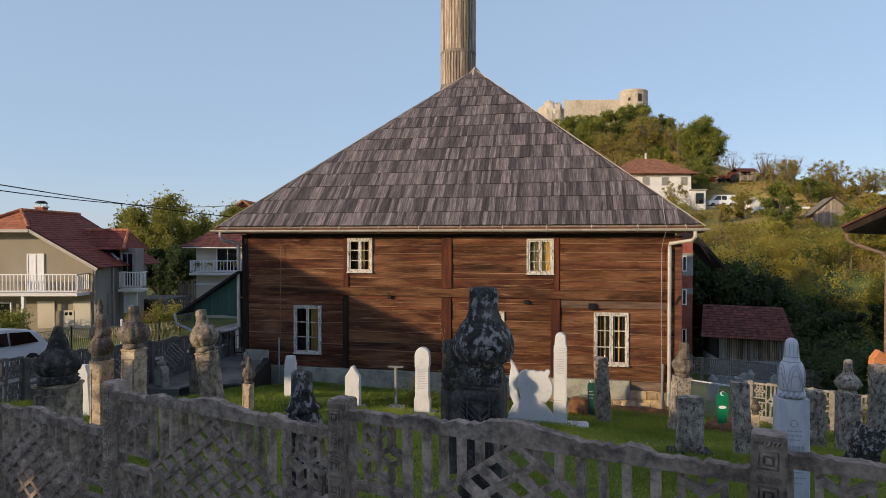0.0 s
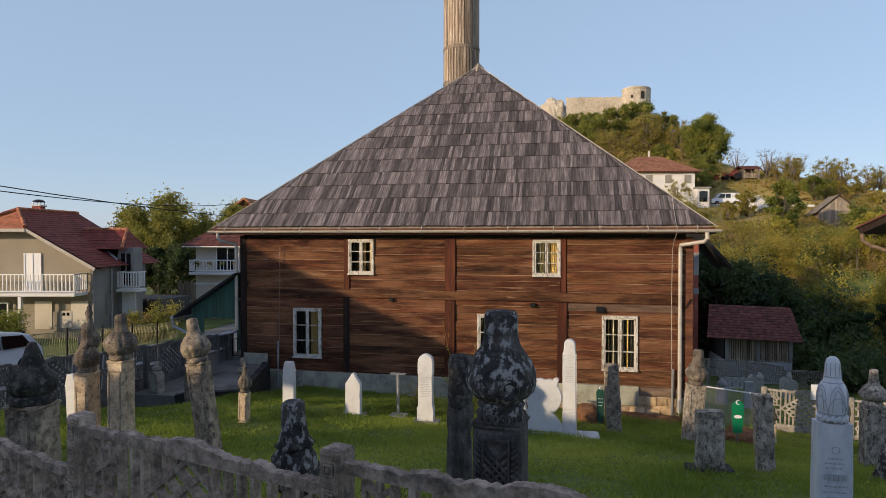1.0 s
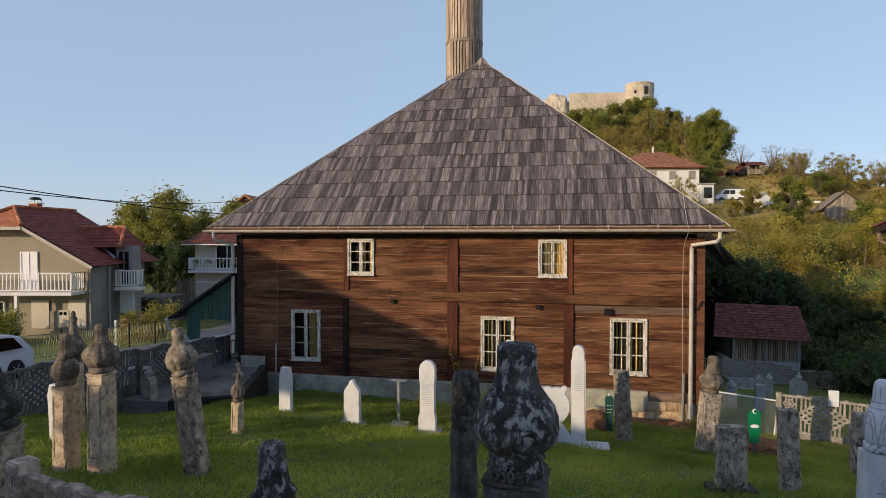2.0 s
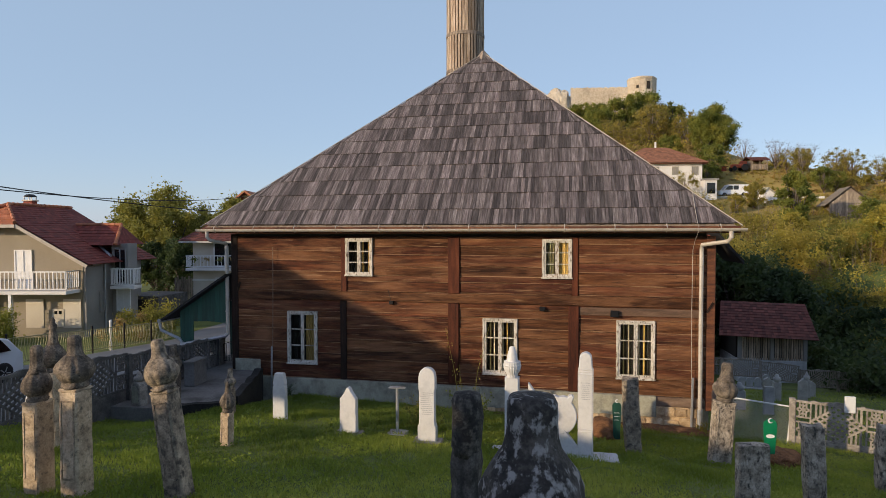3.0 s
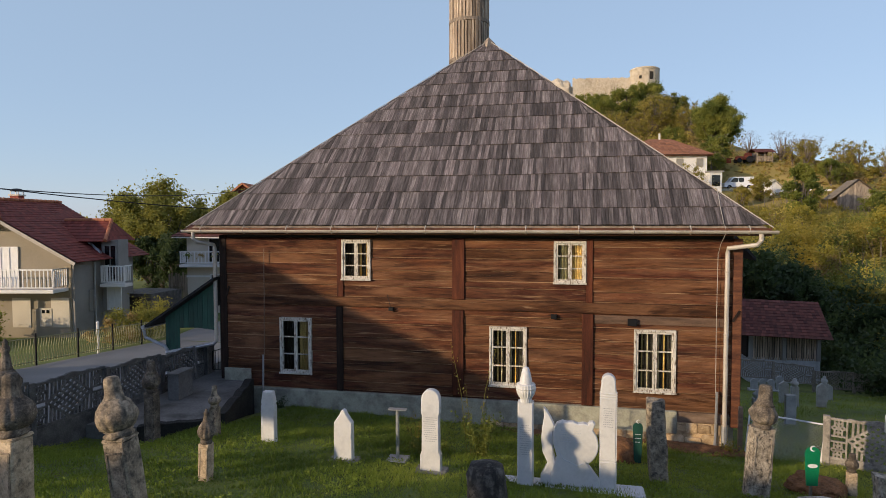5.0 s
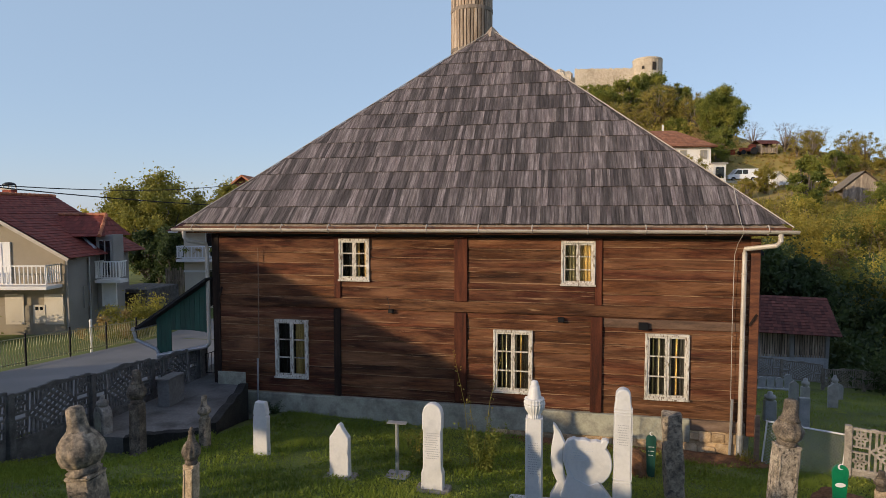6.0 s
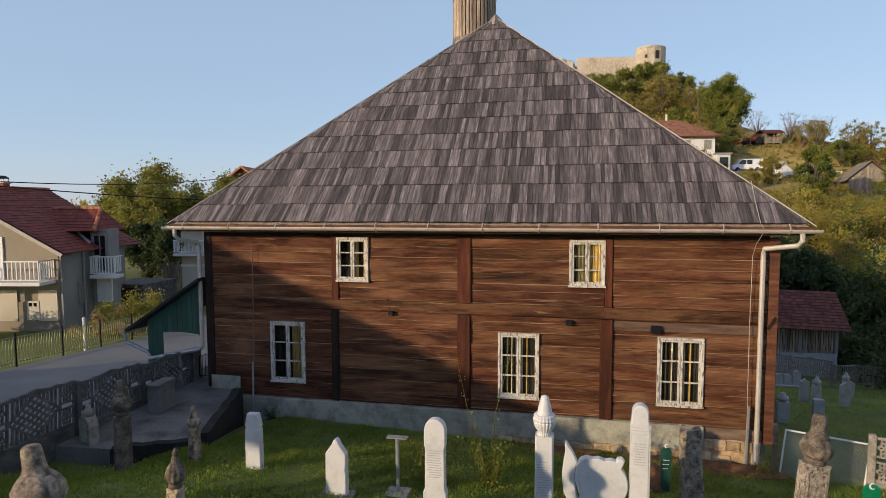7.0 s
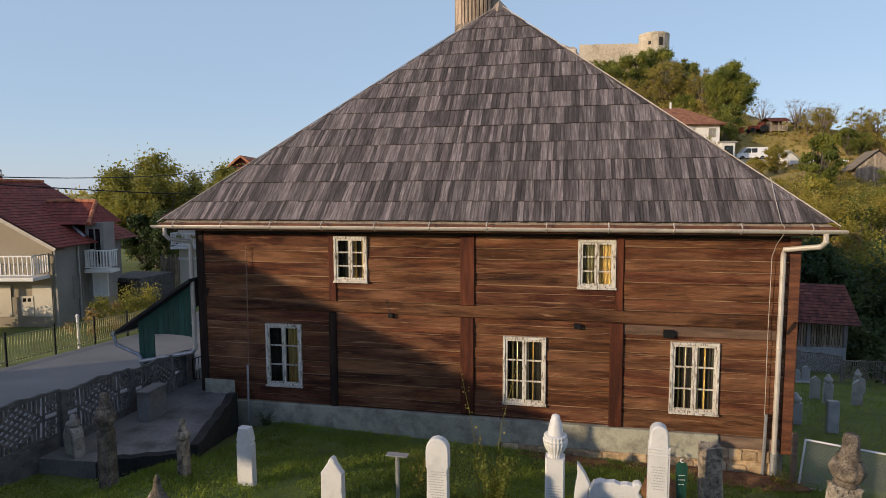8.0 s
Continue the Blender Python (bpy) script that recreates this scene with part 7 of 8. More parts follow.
part("downpipe", bm, GALV, h1)
# east wing
part("wing_wall", block(0.125, 1.0, 2.4, 3.4, G, 3.5), GREYRENDER, h1, "grey rendered wing")
hip_tiles(h1, "wing_roof", ((-2.6, 1.9, 3.42), (0.6, 1.9, 3.42)), ((-2.6, 3.4, 4.5), (0.15, 3.4, 4.5)), REDTILE, "red tiled wing roof")
hip_tiles(h1, "wing_roof", ((0.6, 4.9, 3.42), (-2.6, 4.9, 3.42)), ((0.15, 3.4, 4.5), (-2.6, 3.4, 4.5)), REDTILE, "red tiled wing roof")
hip_tiles(h1, "wing_roof", ((0.6, 1.9, 3.42), (0.6, 4.9, 3.42)), ((0.15, 3.4, 4.5), (0.15, 3.4, 4.5)), REDTILE, "red tiled wing roof")
bm = bmesh.new()
for a, b in (((0.35, 1.95, 2.85), (-2.1, 3.3, 4.3)),):
    tube(bm, [a, b], 0.07, 6)
part("valley_flashing", bm, GALV, h1)
balcony(h1, 0.45, 1.75, 1.6, 2.4, 1.25, 0.95, 0.16)
house_window(h1, 0.75, -0.2, 0.75, 1.25, 2.38, shutter=WHITEPAINT)
house_window(h1, 0.6, 1.35, 0.7, 1.9, 2.38, frame_material=GREYRENDER)
house_window(h1, 1.5, -0.1, 0.7, 1.1, 0.14, shutter=GREYRENDER, face="side", frame_material=GREYRENDER)

h2 = thing("balcony_house", pose(-20.6, 19.0, 0, 0, 0, 11.25), "pale rendered house with a brown tiled roof and flowered balcony", "house")
part("wall", block(0, 7.5, 0, 7, -1.3, 3.6), PALECREAM, h2, "pale rendered wall")
part("plinth_band", block(-0.03, 7.5, -0.04, -0.003, 1.0, 1.12), WHITEPAINT, h2)
for (a, b, c, d) in (((-0.6, -0.9, 3.55), (8.1, -0.9, 3.55), (1.6, 3.5, 5.6), (5.9, 3.5, 5.6)), ((8.1, 7.9, 3.55), (-0.6, 7.9, 3.55), (5.9, 3.5, 5.6), (1.6, 3.5, 5.6)),
                     ((-0.6, 7.9, 3.55), (-0.6, -0.9, 3.55), (1.6, 3.5, 5.6), (1.6, 3.5, 5.6)), ((8.1, -0.9, 3.55), (8.1, 7.9, 3.55), (5.9, 3.5, 5.6), (5.9, 3.5, 5.6))):
    hip_tiles(h2, "roof", (a, b), (c, d), DARKTILE, "aged brown tiled roof")
part("soffit", block(-0.55, 8.05, -0.85, 0.0, 3.46, 3.53), WHITEPAINT, h2)
balcony(h2, -0.1, 7.0, -0.9, 0.0, 1.85, 0.8, 0.22)
house_window(h2, 2.1, 1.9, 1.5, 1.55, -0.02)
house_window(h2, 2.1, 0.1, 1.3, 1.1, -0.02)
for k in range(5):
    bm = bmesh.new()
    rng = np.random.default_rng(60 + k)
    pts = crown_points(rng, [(0.5 + 0.8 * k, -0.95, 2.4, 0.22)], 60, 0.5)
    vv, ff = leaves(rng, pts, 0.06)
    bm.free()
    part("flower_box", raw_mesh("flower_box", vv, ff, LEAF_BROWN if k % 2 else LEAF_GREEN), LEAF_GREEN, h2, "trailing balcony flowers")["kind"] = "stuff"

h3 = thing("orange_roof_house", pose(-43.4, 65.0, 1.75, 0, 0, 11.25), "distant brick house with an orange tiled gable roof", "house")
part("wall", block(-2, 2.5, 0, 7, -2, 6.4), BRICKRED, h3)
hip_tiles(h3, "roof", ((3.0, -0.6, 6.1), (3.0, 7.4, 6.1)), ((0.2, -0.6, 8.3), (0.2, 7.4, 8.3)), ORANGETILE, "orange tiled roof")
hip_tiles(h3, "roof", ((-2.6, 7.4, 6.1), (-2.6, -0.6, 6.1)), ((0.2, 7.4, 8.3), (0.2, -0.6, 8.3)), ORANGETILE, "orange tiled roof")
bm = bmesh.new()
for s in (-2.6, 3.0):
    strip(bm, (s, 6.0), (0.2, 8.2), 0.25, -0.66, -0.58)
part("bargeboard", bm, ORANGETILE, h3, "orange roof verge")
bm = bmesh.new()
v = [bm.verts.new(p) for p in ((-2, 0, 6.39), (2.5, 0, 6.39), (0.2, 0, 8.1))]
bm.faces.new(v)
bmesh.ops.solidify(bm, geom=bm.faces[:], thickness=0.2)
part("gable", bm, BRICKRED, h3)
solid("garage", block(-23.2, -20.6, 15.6, 18.4, -1.4, 0.35, 0.02), DARKCONCRETE, "low grey concrete outbuilding behind the garden", "outbuilding")
# A dark sheet paints the doorway's inner shade onto the wall.
solid("garage_opening", block(-22.6, -21.2, 15.52, 15.59, -1.1, 0.15), DARKROOM, "dark sheet standing for the open doorway", "doorway")

bf = thing("board_fence", pose(-20.5, 20.2, -1.4, 0, 0, 11), "dark upright board fence between the village houses", "fence")
bd = mesh_of(block(-0.06, 0.06, -0.012, 0.012, 0, 2.5, 0.004), "board", OLDWOOD)
for k in range(28):
    ob = part("board", bd, OLDWOOD, bf)
    ob.location = (k * 0.15 - 2.0, 0, 0.12 * math.sin(k * 2.3))
part("rail", block(-2.1, 2.2, 0.015, 0.06, 1.7, 1.8), OLDWOOD, bf)

# brick house behind the mosque on the east
h4 = thing("brick_house", pose(11.25, 23.0, 0, 0, 0, 0), "unplastered red brick house with white framed windows and dark eaves", "house")
part("wall", block(-3, 0.0, 0, 4, -5.5, 3.9), BRICKRED, h4, "raw red brick wall")
part("plaster_band", block(-3, 0.02, -0.02, -0.003, 1.75, 3.15), GREYRENDER, h4)
bm = bmesh.new()
hexa(bm, [(-2, -0.6, 6.5), (1.75, -0.6, 2.2), (1.75, 4.2, 2.2), (-2, 4.2, 6.5), (-2, -0.6, 6.75), (1.75, -0.6, 2.4), (1.75, 4.2, 2.4), (-2, 4.2, 6.75)])
part("roof", bm, NEARBLACK, h4, "dark overhanging roof")
part("plaster_band", block(-3, 0.02, -0.02, -0.003, 0.6, 0.95), GREYRENDER, h4)
part("plaster_band", block(-3, 0.02, -0.02, -0.003, -5.4, -3.2), GREYRENDER, h4)
for z in (2.0, -0.1, -2.6):
    house_window(h4, -0.6, z, 0.5, 1.0, -0.03)
part("wing_wall", block(-2.5, 0.55, 4.3, 7, -5.5, 0.9), BRICKRED, h4, "raw red brick wing")
part("wing_roof", block(-2.6, 0.8, 4.1, 7.2, 0.9, 1.15), NEARBLACK, h4, "dark wing roof")

# house corner at the east edge
h5 = thing("white_house", pose(11.5, 2.92, 0, 0, 0, -34), "white rendered house with dark overhanging eaves and brown downpipe", "house")
part("wall", slab([(1.05, -2.6), (8, -2.6), (8, 6.8), (4.6, 5.8), (1.05, 4.5)], 0.5, 7.5), WHITEWALL, h5, "white rendered gable wall")
bm = bmesh.new()
strip(bm, (-0.03, 4.22), (5.2, 6.95), 0.17, 0.0, 7.9)
part("roof", bm, BLACKPOST, h5, "dark overhanging roof")
bm = bmesh.new()
strip(bm, (-0.1, 4.32), (5.2, 7.09), 0.05, -0.08, 7.95)
part("roof_covering", bm, DARKTILE, h5, "aged brown tiles")
bm = bmesh.new()
tube(bm, [(0.02, 0.1, 4.2), (0.05, 0.12, 3.95), (0.2, 0.2, 3.82), (0.85, 0.4, 3.55), (0.94, 0.44, 3.42), (0.96, 0.44, 3.2), (0.96, 0.44, -2.4)], 0.055, 8)
part("downpipe", bm, OLDBEAM, h5, "brown downpipe")

# old shed below the graveyard
hut = thing("old_shed", pose(11.6, 20.6, 0, 0, 0, 3), "old shed with a maroon tiled roof and slatted timber front", "shed")
part("base_wall", block(0.9, 4.55, 0.75, 4.2, -5.2, -3.2), GREYSTONE, hut, "grey rendered base wall")
for x in (0.9, 2.62, 4.37):
    part("post", block(x, x + 0.18, 0.7, 0.86, -3.2, -1.7), GREYRENDER, hut)
k = 0
x = 1.12
while x < 4.34:
    if not 2.58 < x < 2.82:
        part("slat", block(x, x + 0.085, 0.76, 0.79, -3.19, -1.7 - 0.05 * (k % 3)), SLAT, hut)
    x += 0.125
    k += 1
part("back_wall", block(0.95, 4.5, 1.3, 4.1, -3.19, -1.6), DARKROOM, hut, "dark block behind the slats")
hip_tiles(hut, "roof", ((-0.35, 0.0, -1.72), (4.85, 0.0, -1.9)), ((0.45, 2.6, -0.05), (5.15, 2.6, -0.2)), DARKTILE, "maroon tiled roof", row=0.24, width=0.2)
hip_tiles(hut, "roof", ((5.0, 5.2, -1.9), (-0.35, 5.2, -1.75)), ((5.15, 2.6, -0.2), (0.45, 2.6, -0.05)), DARKTILE, "maroon tiled roof", row=0.24, width=0.2)

# hill buildings
hh = thing("hill_house", pose(10.5, 74.6, 0.55, 0, 0, 8), "white hillside house with a faded red hipped roof", "house")
part("wall", block(0, 11.2, 0, 8, 3, 13.3), WHITEWALL, hh, "white rendered wall")
for (a, b, c, d) in (((-0.7, -0.7, 13.2), (11.9, -0.7, 13.2), (4, 4, 15.9), (7.4, 4, 15.9)), ((11.9, 8.7, 13.2), (-0.7, 8.7, 13.2), (7.4, 4, 15.9), (4, 4, 15.9)),
                     ((-0.7, 8.7, 13.2), (-0.7, -0.7, 13.2), (4, 4, 15.9), (4, 4, 15.9)), ((11.9, -0.7, 13.2), (11.9, 8.7, 13.2), (7.4, 4, 15.9), (7.4, 4, 15.9))):
    hip_tiles(hh, "roof", (a, b), (c, d), HILLTILE, "faded brown-red tiled hip roof", row=0.5, width=0.4)
part("soffit", block(-0.65, 11.85, -0.65, 8.65, 13.05, 13.15), BEAM, hh)
part("chimney", block(5.65, 5.87, 3.9, 4.12, 15.5, 16.75), WHITEWALL, hh)
for x in (4.7, 7.45, 10.2):
    house_window(hh, x, 11.5, 0.95, 1.2, -0.03, shutter=GREYRENDER, frame_material=PLINTH)
an = thing("hill_annex", pose(21.7, 75.0, 0.2, 0, 0, 8), "small white annex with a dark window", "outbuilding")
part("wall", block(0, 1.7, 0, 3, 6.5, 11.0), WHITEWALL, an)
part("roof", block(-0.2, 1.9, -0.2, 3.2, 11.0, 11.2), GREYRENDER, an)
part("window", block(0.3, 1.4, -0.06, -0.003, 9.1, 10.6), DARKGLASS, an)
shed_b = thing("timber_barn", pose(33.95, 68.2, 5.05, 0, 0, -98) @ Matrix.Diagonal((1.02, 1.02, 1.0, 1)), "grey timber barn with a sloping boarded roof", "barn")
part("wall", block(0, 4.2, 0, 4, -0.6, 2.3), OLDWOOD, shed_b)
for k in range(20):
    y = 0.02 + k * 0.2
    h = 2.25 + 1.8 * (1 - abs(y + 0.09 - 2) / 2)
    part("board", block(4.21, 4.235 + 0.012 * (k % 3), y, y + 0.175, -0.4, h - 0.05), BARNWOOD, shed_b)
bm = bmesh.new()
v = [bm.verts.new(p) for p in ((4.2, 0, 2.29), (4.2, 4, 2.29), (4.2, 2, 4.1), (0, 0, 2.29), (0, 4, 2.29), (0, 2, 4.1))]
for f in ((0, 1, 2), (5, 4, 3), (0, 2, 5, 3), (2, 1, 4, 5)):
    bm.faces.new([v[i] for i in f])
part("gable", bm, OLDWOOD, shed_b)
for s in (0, 1):
    hip_tiles(shed_b, "roof", ((-0.3, -0.5, 2.0), (4.5, -0.5, 2.0)) if not s else ((4.5, 4.5, 2.0), (-0.3, 4.5, 2.0)), ((-0.3, 2, 4.25), (4.5, 2, 4.25)) if not s else ((4.5, 2, 4.25), (-0.3, 2, 4.25)), BARNWOOD, "grey boarded roof", row=0.6, width=0.3)
sh = thing("hilltop_hut", pose(31.35, 88.2, ground_z(32, 88.5) - 0.05, 0, 0, 12), "small raised timber hut with a maroon roof", "hut")
part("side_wall", block(0, 0.06, 0, 2.2, 0.4, 1.75), BARNWOOD, sh)
part("back_wall", block(0, 2.6, 2.14, 2.2, 0.4, 1.75), BARNWOOD, sh)
for x in (0.06, 1.25, 2.46):
    for y in (0.0, 2.0):
        part("post", block(x, x + 0.14, y, y + 0.14, -0.3, 1.75), BARNWOOD, sh)
part("floor", block(0, 2.6, 0, 2.2, 0.33, 0.4), BARNWOOD, sh)
for k in range(12):
    part("slat", block(0.22 + k * 0.19, 0.36 + k * 0.19, -0.04, -0.005, 0.42, 1.05), BARNWOOD, sh)
part("rail", block(0, 2.6, -0.06, 0.0, 1.06, 1.14), BARNWOOD, sh)
hip_tiles(sh, "roof", ((-0.35, -0.45, 1.68), (2.95, -0.45, 1.68)), ((-0.35, 1.1, 2.4), (2.95, 1.1, 2.4)), DARKTILE, "maroon tiled roof")
hip_tiles(sh, "roof", ((2.95, 2.65, 1.68), (-0.35, 2.65, 1.68)), ((2.95, 1.1, 2.4), (-0.35, 1.1, 2.4)), DARKTILE, "maroon tiled roof")
ws = thing("white_shed", pose(28.55, 72.6, 7.2, 0, 0, 12), "small white gabled shed on the hillside", "shed")
bm = slab([(0, 0), (2.0, 0), (2.0, 1.5), (0.7, 2.6), (0, 2.0)], 0, 2.6)
part("wall", bm, WHITEWALL, ws)
bm = bmesh.new()
strip(bm, (0.62, 2.72), (2.3, 1.35), 0.1, -0.25, 2.8)
strip(bm, (0.72, 2.72), (-0.25, 1.9), 0.1, -0.25, 2.8)
part("roof", bm, PLINTH, ws, "grey sheet roof")
solid("garden_wall", block(32.0, 36.6, 74.0, 74.3, 6.0, 8.66, 0.05), WHITEWALL, "low white wall on the hillside", "wall", "structure")
RUSTRED = surface("faded red paint", [(0.16, 0.035, 0.018), (0.34, 0.07, 0.032), (0.48, 0.13, 0.06)], scale=2, fine=8)
rt = thing("red_tractor", pose(29.4, 88.4, ground_z(29.6, 88.8), 0, 0, 12), "faded red farm tractor on the hilltop", "tractor")
part("body", block(-1.1, 0.5, -0.35, 0.35, 0.5, 1.05, 0.08), RUSTRED, rt)
part("cab", slab([(0.3, 0.6), (1.2, 0.6), (1.2, 1.5), (0.5, 1.6)], -0.5, 0.5, 0.05), RUSTRED, rt)
for x, r in ((-0.8, 0.36), (0.85, 0.55)):
    for s_ in (-0.6, 0.6):
        bm = bmesh.new()
        lathe(bm, [(r * 0.4, -0.12), (r, -0.1), (r, 0.1), (r * 0.4, 0.12)], 16)
        ob = part("wheel", bm, RUBBER, rt)
        ob.matrix_local = pose(x, s_, r, 90, 0, 0)
sp = thing("hilltop_shelter", pose(25.6, 88.8, ground_z(26.5, 89), 0, 0, 12), "low rusty red boarded shelter on the hilltop", "shelter")
part("wall", block(0.8, 2.4, 0, 1.4, -0.4, 0.75, 0.03), RUSTRED, sp)
part("roof", block(0.6, 2.6, -0.2, 1.6, 0.75, 0.85, 0.02), DARKTILE, sp)

# ---- parked white car on the lane ----
def wheel(parent, x, y):
    bm = bmesh.new()
    lathe(bm, [(0.2, -0.1), (0.29, -0.1), (0.31, -0.07), (0.31, 0.07), (0.29, 0.1), (0.2, 0.1)], 24)
    ob = part("wheel", bm, RUBBER, parent, smooth=True)
    ob.matrix_local = pose(x, y, 0.31, 90, 0, 0)
    bm = bmesh.new()
    lathe(bm, [(0.2, -0.085), (0.2, 0.085)], 20)
    for k in range(5):
        a = 2 * math.pi * k / 5
        tube(bm, [(0.04 * math.cos(a), 0.04 * math.sin(a), 0.095), (0.19 * math.cos(a), 0.19 * math.sin(a), 0.095)], 0.02, 5)
        tube(bm, [(0.04 * math.cos(a), 0.04 * math.sin(a), -0.095), (0.19 * math.cos(a), 0.19 * math.sin(a), -0.095)], 0.02, 5)
    part("rim", bm, GALV, ob)


car = thing("hatchback_car", pose(-12.75, -3.2, ground_z(-12.75, -3.2) + 0.03, 0, 5.6, 90) @ Matrix.Diagonal((0.87, 0.9, 0.87, 1)), "white hatchback car parked on the lane", "car")
side = [(-2.0, 0.35), (-1.99, 0.58), (-1.85, 0.74), (-1.12, 0.9), (-0.55, 1.3), (-0.2, 1.42), (0.4, 1.46), (1.1, 1.42), (1.5, 1.33), (1.82, 1.0), (1.95, 0.88), (1.99, 0.6), (1.95, 0.32), (1.6, 0.25), (-1.7, 0.25)]
bm = slab(side, -0.84, 0.84, 0.05)
for q in bm.verts:
    if q.co.z > 0.9:
        q.co.y *= 1 - 0.16 * (q.co.z - 0.9) / 0.5
part("body", bm, CARPAINT, car, smooth=False)
for s in (-1, 1):
    bm = slab([(-0.95, 0.86), (-0.42, 1.25), (0.35, 1.32), (0.35, 0.9)], s * 0.79, s * 0.795)
    part("side_window", bm, DARKGLASS, car)
    bm = slab([(0.42, 0.9), (0.42, 1.32), (1.2, 1.32), (1.5, 0.98)], s * 0.79, s * 0.795)
    part("side_window", bm, DARKGLASS, car)
for ob in [o for o in car.children if o.name.startswith("side_window")]:
    for q in ob.data.vertices:
        q.co.y = math.copysign(0.852 - 0.32 * max(0, q.co.z - 0.9) * 0.84, q.co.y)
bm = bmesh.new()
hexa(bm, [(1.82, -0.6, 0.98), (1.9, -0.6, 0.98), (1.9, 0.6, 0.98), (1.82, 0.6, 0.98), (1.58, -0.56, 1.32), (1.64, -0.56, 1.32), (1.64, 0.56, 1.32), (1.58, 0.56, 1.32)])
part("rear_window", bm, DARKGLASS, car)
tail = plain("red tail lamp", (0.4, 0.02, 0.02), 0.25)
for s in (-1, 1):
    part("tail_lamp", block(1.84, 1.96, s * 0.62 - 0.12, s * 0.62 + 0.12, 0.72, 0.95, 0.02), tail, car)
    for x in (-1.25, 1.28):
        wheel(car, x, s * 0.78)
    part("door_handle", block(0.15, 0.3, s * 0.86 - 0.02, s * 0.86 + 0.02, 0.8, 0.83), CARPAINT, car)
part("bumper", block(1.9, 2.03, -0.8, 0.8, 0.3, 0.55, 0.04), CARPAINT, car)

van = thing("white_van", pose(26.1, 78.7, 8.95, 0, 0, 4), "white van parked on the hillside", "van")
part("body", slab([(-1.9, 0.3), (2.1, 0.3), (2.1, 1.75), (-0.7, 1.75), (-1.3, 1.0), (-1.9, 0.9)], -0.9, 0.9, 0.05), CARPAINT, van)
part("side_window", slab([(-1.15, 1.02), (-0.65, 1.6), (-0.1, 1.6), (-0.1, 1.02)], -0.915, -0.905), DARKGLASS, van)
part("side_window", slab([(0.0, 1.02), (0.0, 1.6), (0.7, 1.6), (0.7, 1.02)], -0.915, -0.905), DARKGLASS, van)
for x in (-1.2, 1.4):
    for s in (-1, 1):
        wheel(van, x, s * 0.82)
solid("parking_ledge", block(23.5, 28.8, 76.5, 82.0, 6.0, 9.0, 0.1), PLINTH, "grey retaining ledge under the van", "ledge", "structure")

# ---- overhead cables ----
def cable(a, b, sag, r, label="thin black overhead cable"):
    a, b = Vector(a), Vector(b)
    bm = bmesh.new()
    tube(bm, [a.lerp(b, k / 24) - Vector((0, 0, sag * 4 * (k / 24) * (1 - k / 24))) for k in range(25)], r, 5)
    return solid("overhead_cable", bm, CABLE, label, "cable", group="overhead cables")


cable((-13.06, -6.0, 5.62), (-21.36, 40.0, 9.45), 1.45, 0.017)
cable((-11.4, -6.0, 5.56), (-5.86, 40.0, 7.5), 1.53, 0.015)

# ---- graves in the lower field ----
def far_grave(x, y, h, w, kind, yaw=0):
    z = ground_z(x, y)
    st = thing("far_gravestone", pose(x, y, z, 0, 0, yaw), "dull grey gravestone in the lower field", "gravestone", "lower field gravestones")
    if kind == "turban":
        bm = bmesh.new()
        shaft(bm, w, w * 0.7, -0.2, h * 0.7, 0.95, 0.1, 3)
        part("shaft", bm, GREYSTONE, st)
        bm = bmesh.new()
        lathe(bm, [(w * 0.32, h * 0.69), (w * 0.36, h * 0.73), (w * 0.5, h * 0.8), (w * 0.45, h * 0.86), (w * 0.25, h * 0.9), (w * 0.22, h * 0.97), (w * 0.08, h)], 16)
        part("turban", bm, GREYSTONE, st, smooth=True)
    elif kind == "round":
        part("slab", slab([(-w / 2, -0.2), (w / 2, -0.2), (w / 2, h - w / 2), *arc(0, h - w / 2, w / 2, 0, 180, 8), (-w / 2, h - w / 2)], -0.06, 0.06, 0.01), GREYSTONE, st)
    elif kind == "flat":
        part("slab", block(-w / 2, w / 2, -0.08, 0.08, -0.2, h, 0.015), GREYSTONE, st)
    else:
        part("slab", slab([(-w / 2, -0.2), (w / 2, -0.2), (w / 2, h * 0.85), (0, h), (-w / 2, h * 0.85)], -0.06, 0.06, 0.01), GREYSTONE, st)


for q in ((8.69, 6.59, 0.95, 0.36, "turban"), (9.33, 5.66, 0.92, 0.3, "flat"), (11.23, 10.94, 1.1, 0.3, "turban"), (11.2, 12.0, 0.9, 0.34, "point"), (12.2, 11.0, 0.95, 0.34, "point"), (13.64, 14.14, 0.68, 0.34, "round"), (13.2, 13.4, 1.1, 0.26, "turban")):
    far_grave(*q)
for k in range(4):
    far_grave(11.5 + 0.38 * k, 17.0, 0.6 if k < 3 else 0.78, 0.32, "round")
solid("grave_slab", block(11.25, 12.95, 16.8, 17.2, ground_z(12, 17) - 0.15, ground_z(12, 17) + 0.1, 0.02), GREYSTONE, "pale stone slab under a row of rounded gravestones", "grave slab")
ob = solid("white_box_marker", block(8.82, 9.03, -1.05, -0.98, 0.22, 0.58, 0.01), WHITEPAINT, "small white board fixed on the concrete fence", "board")

# orange shape, taken for a roof, built as cloth; with a thin yellowing plant
bm = slab([(0, 0), (0.42, 0.06), (0.46, 0.36), (0.2, 0.5), (0.02, 0.3)], -0.1, 0.1, 0.03)
ob = solid("orange_cloth", bm, ORANGECLOTH, "orange shape built as cloth over a post", "cloth")
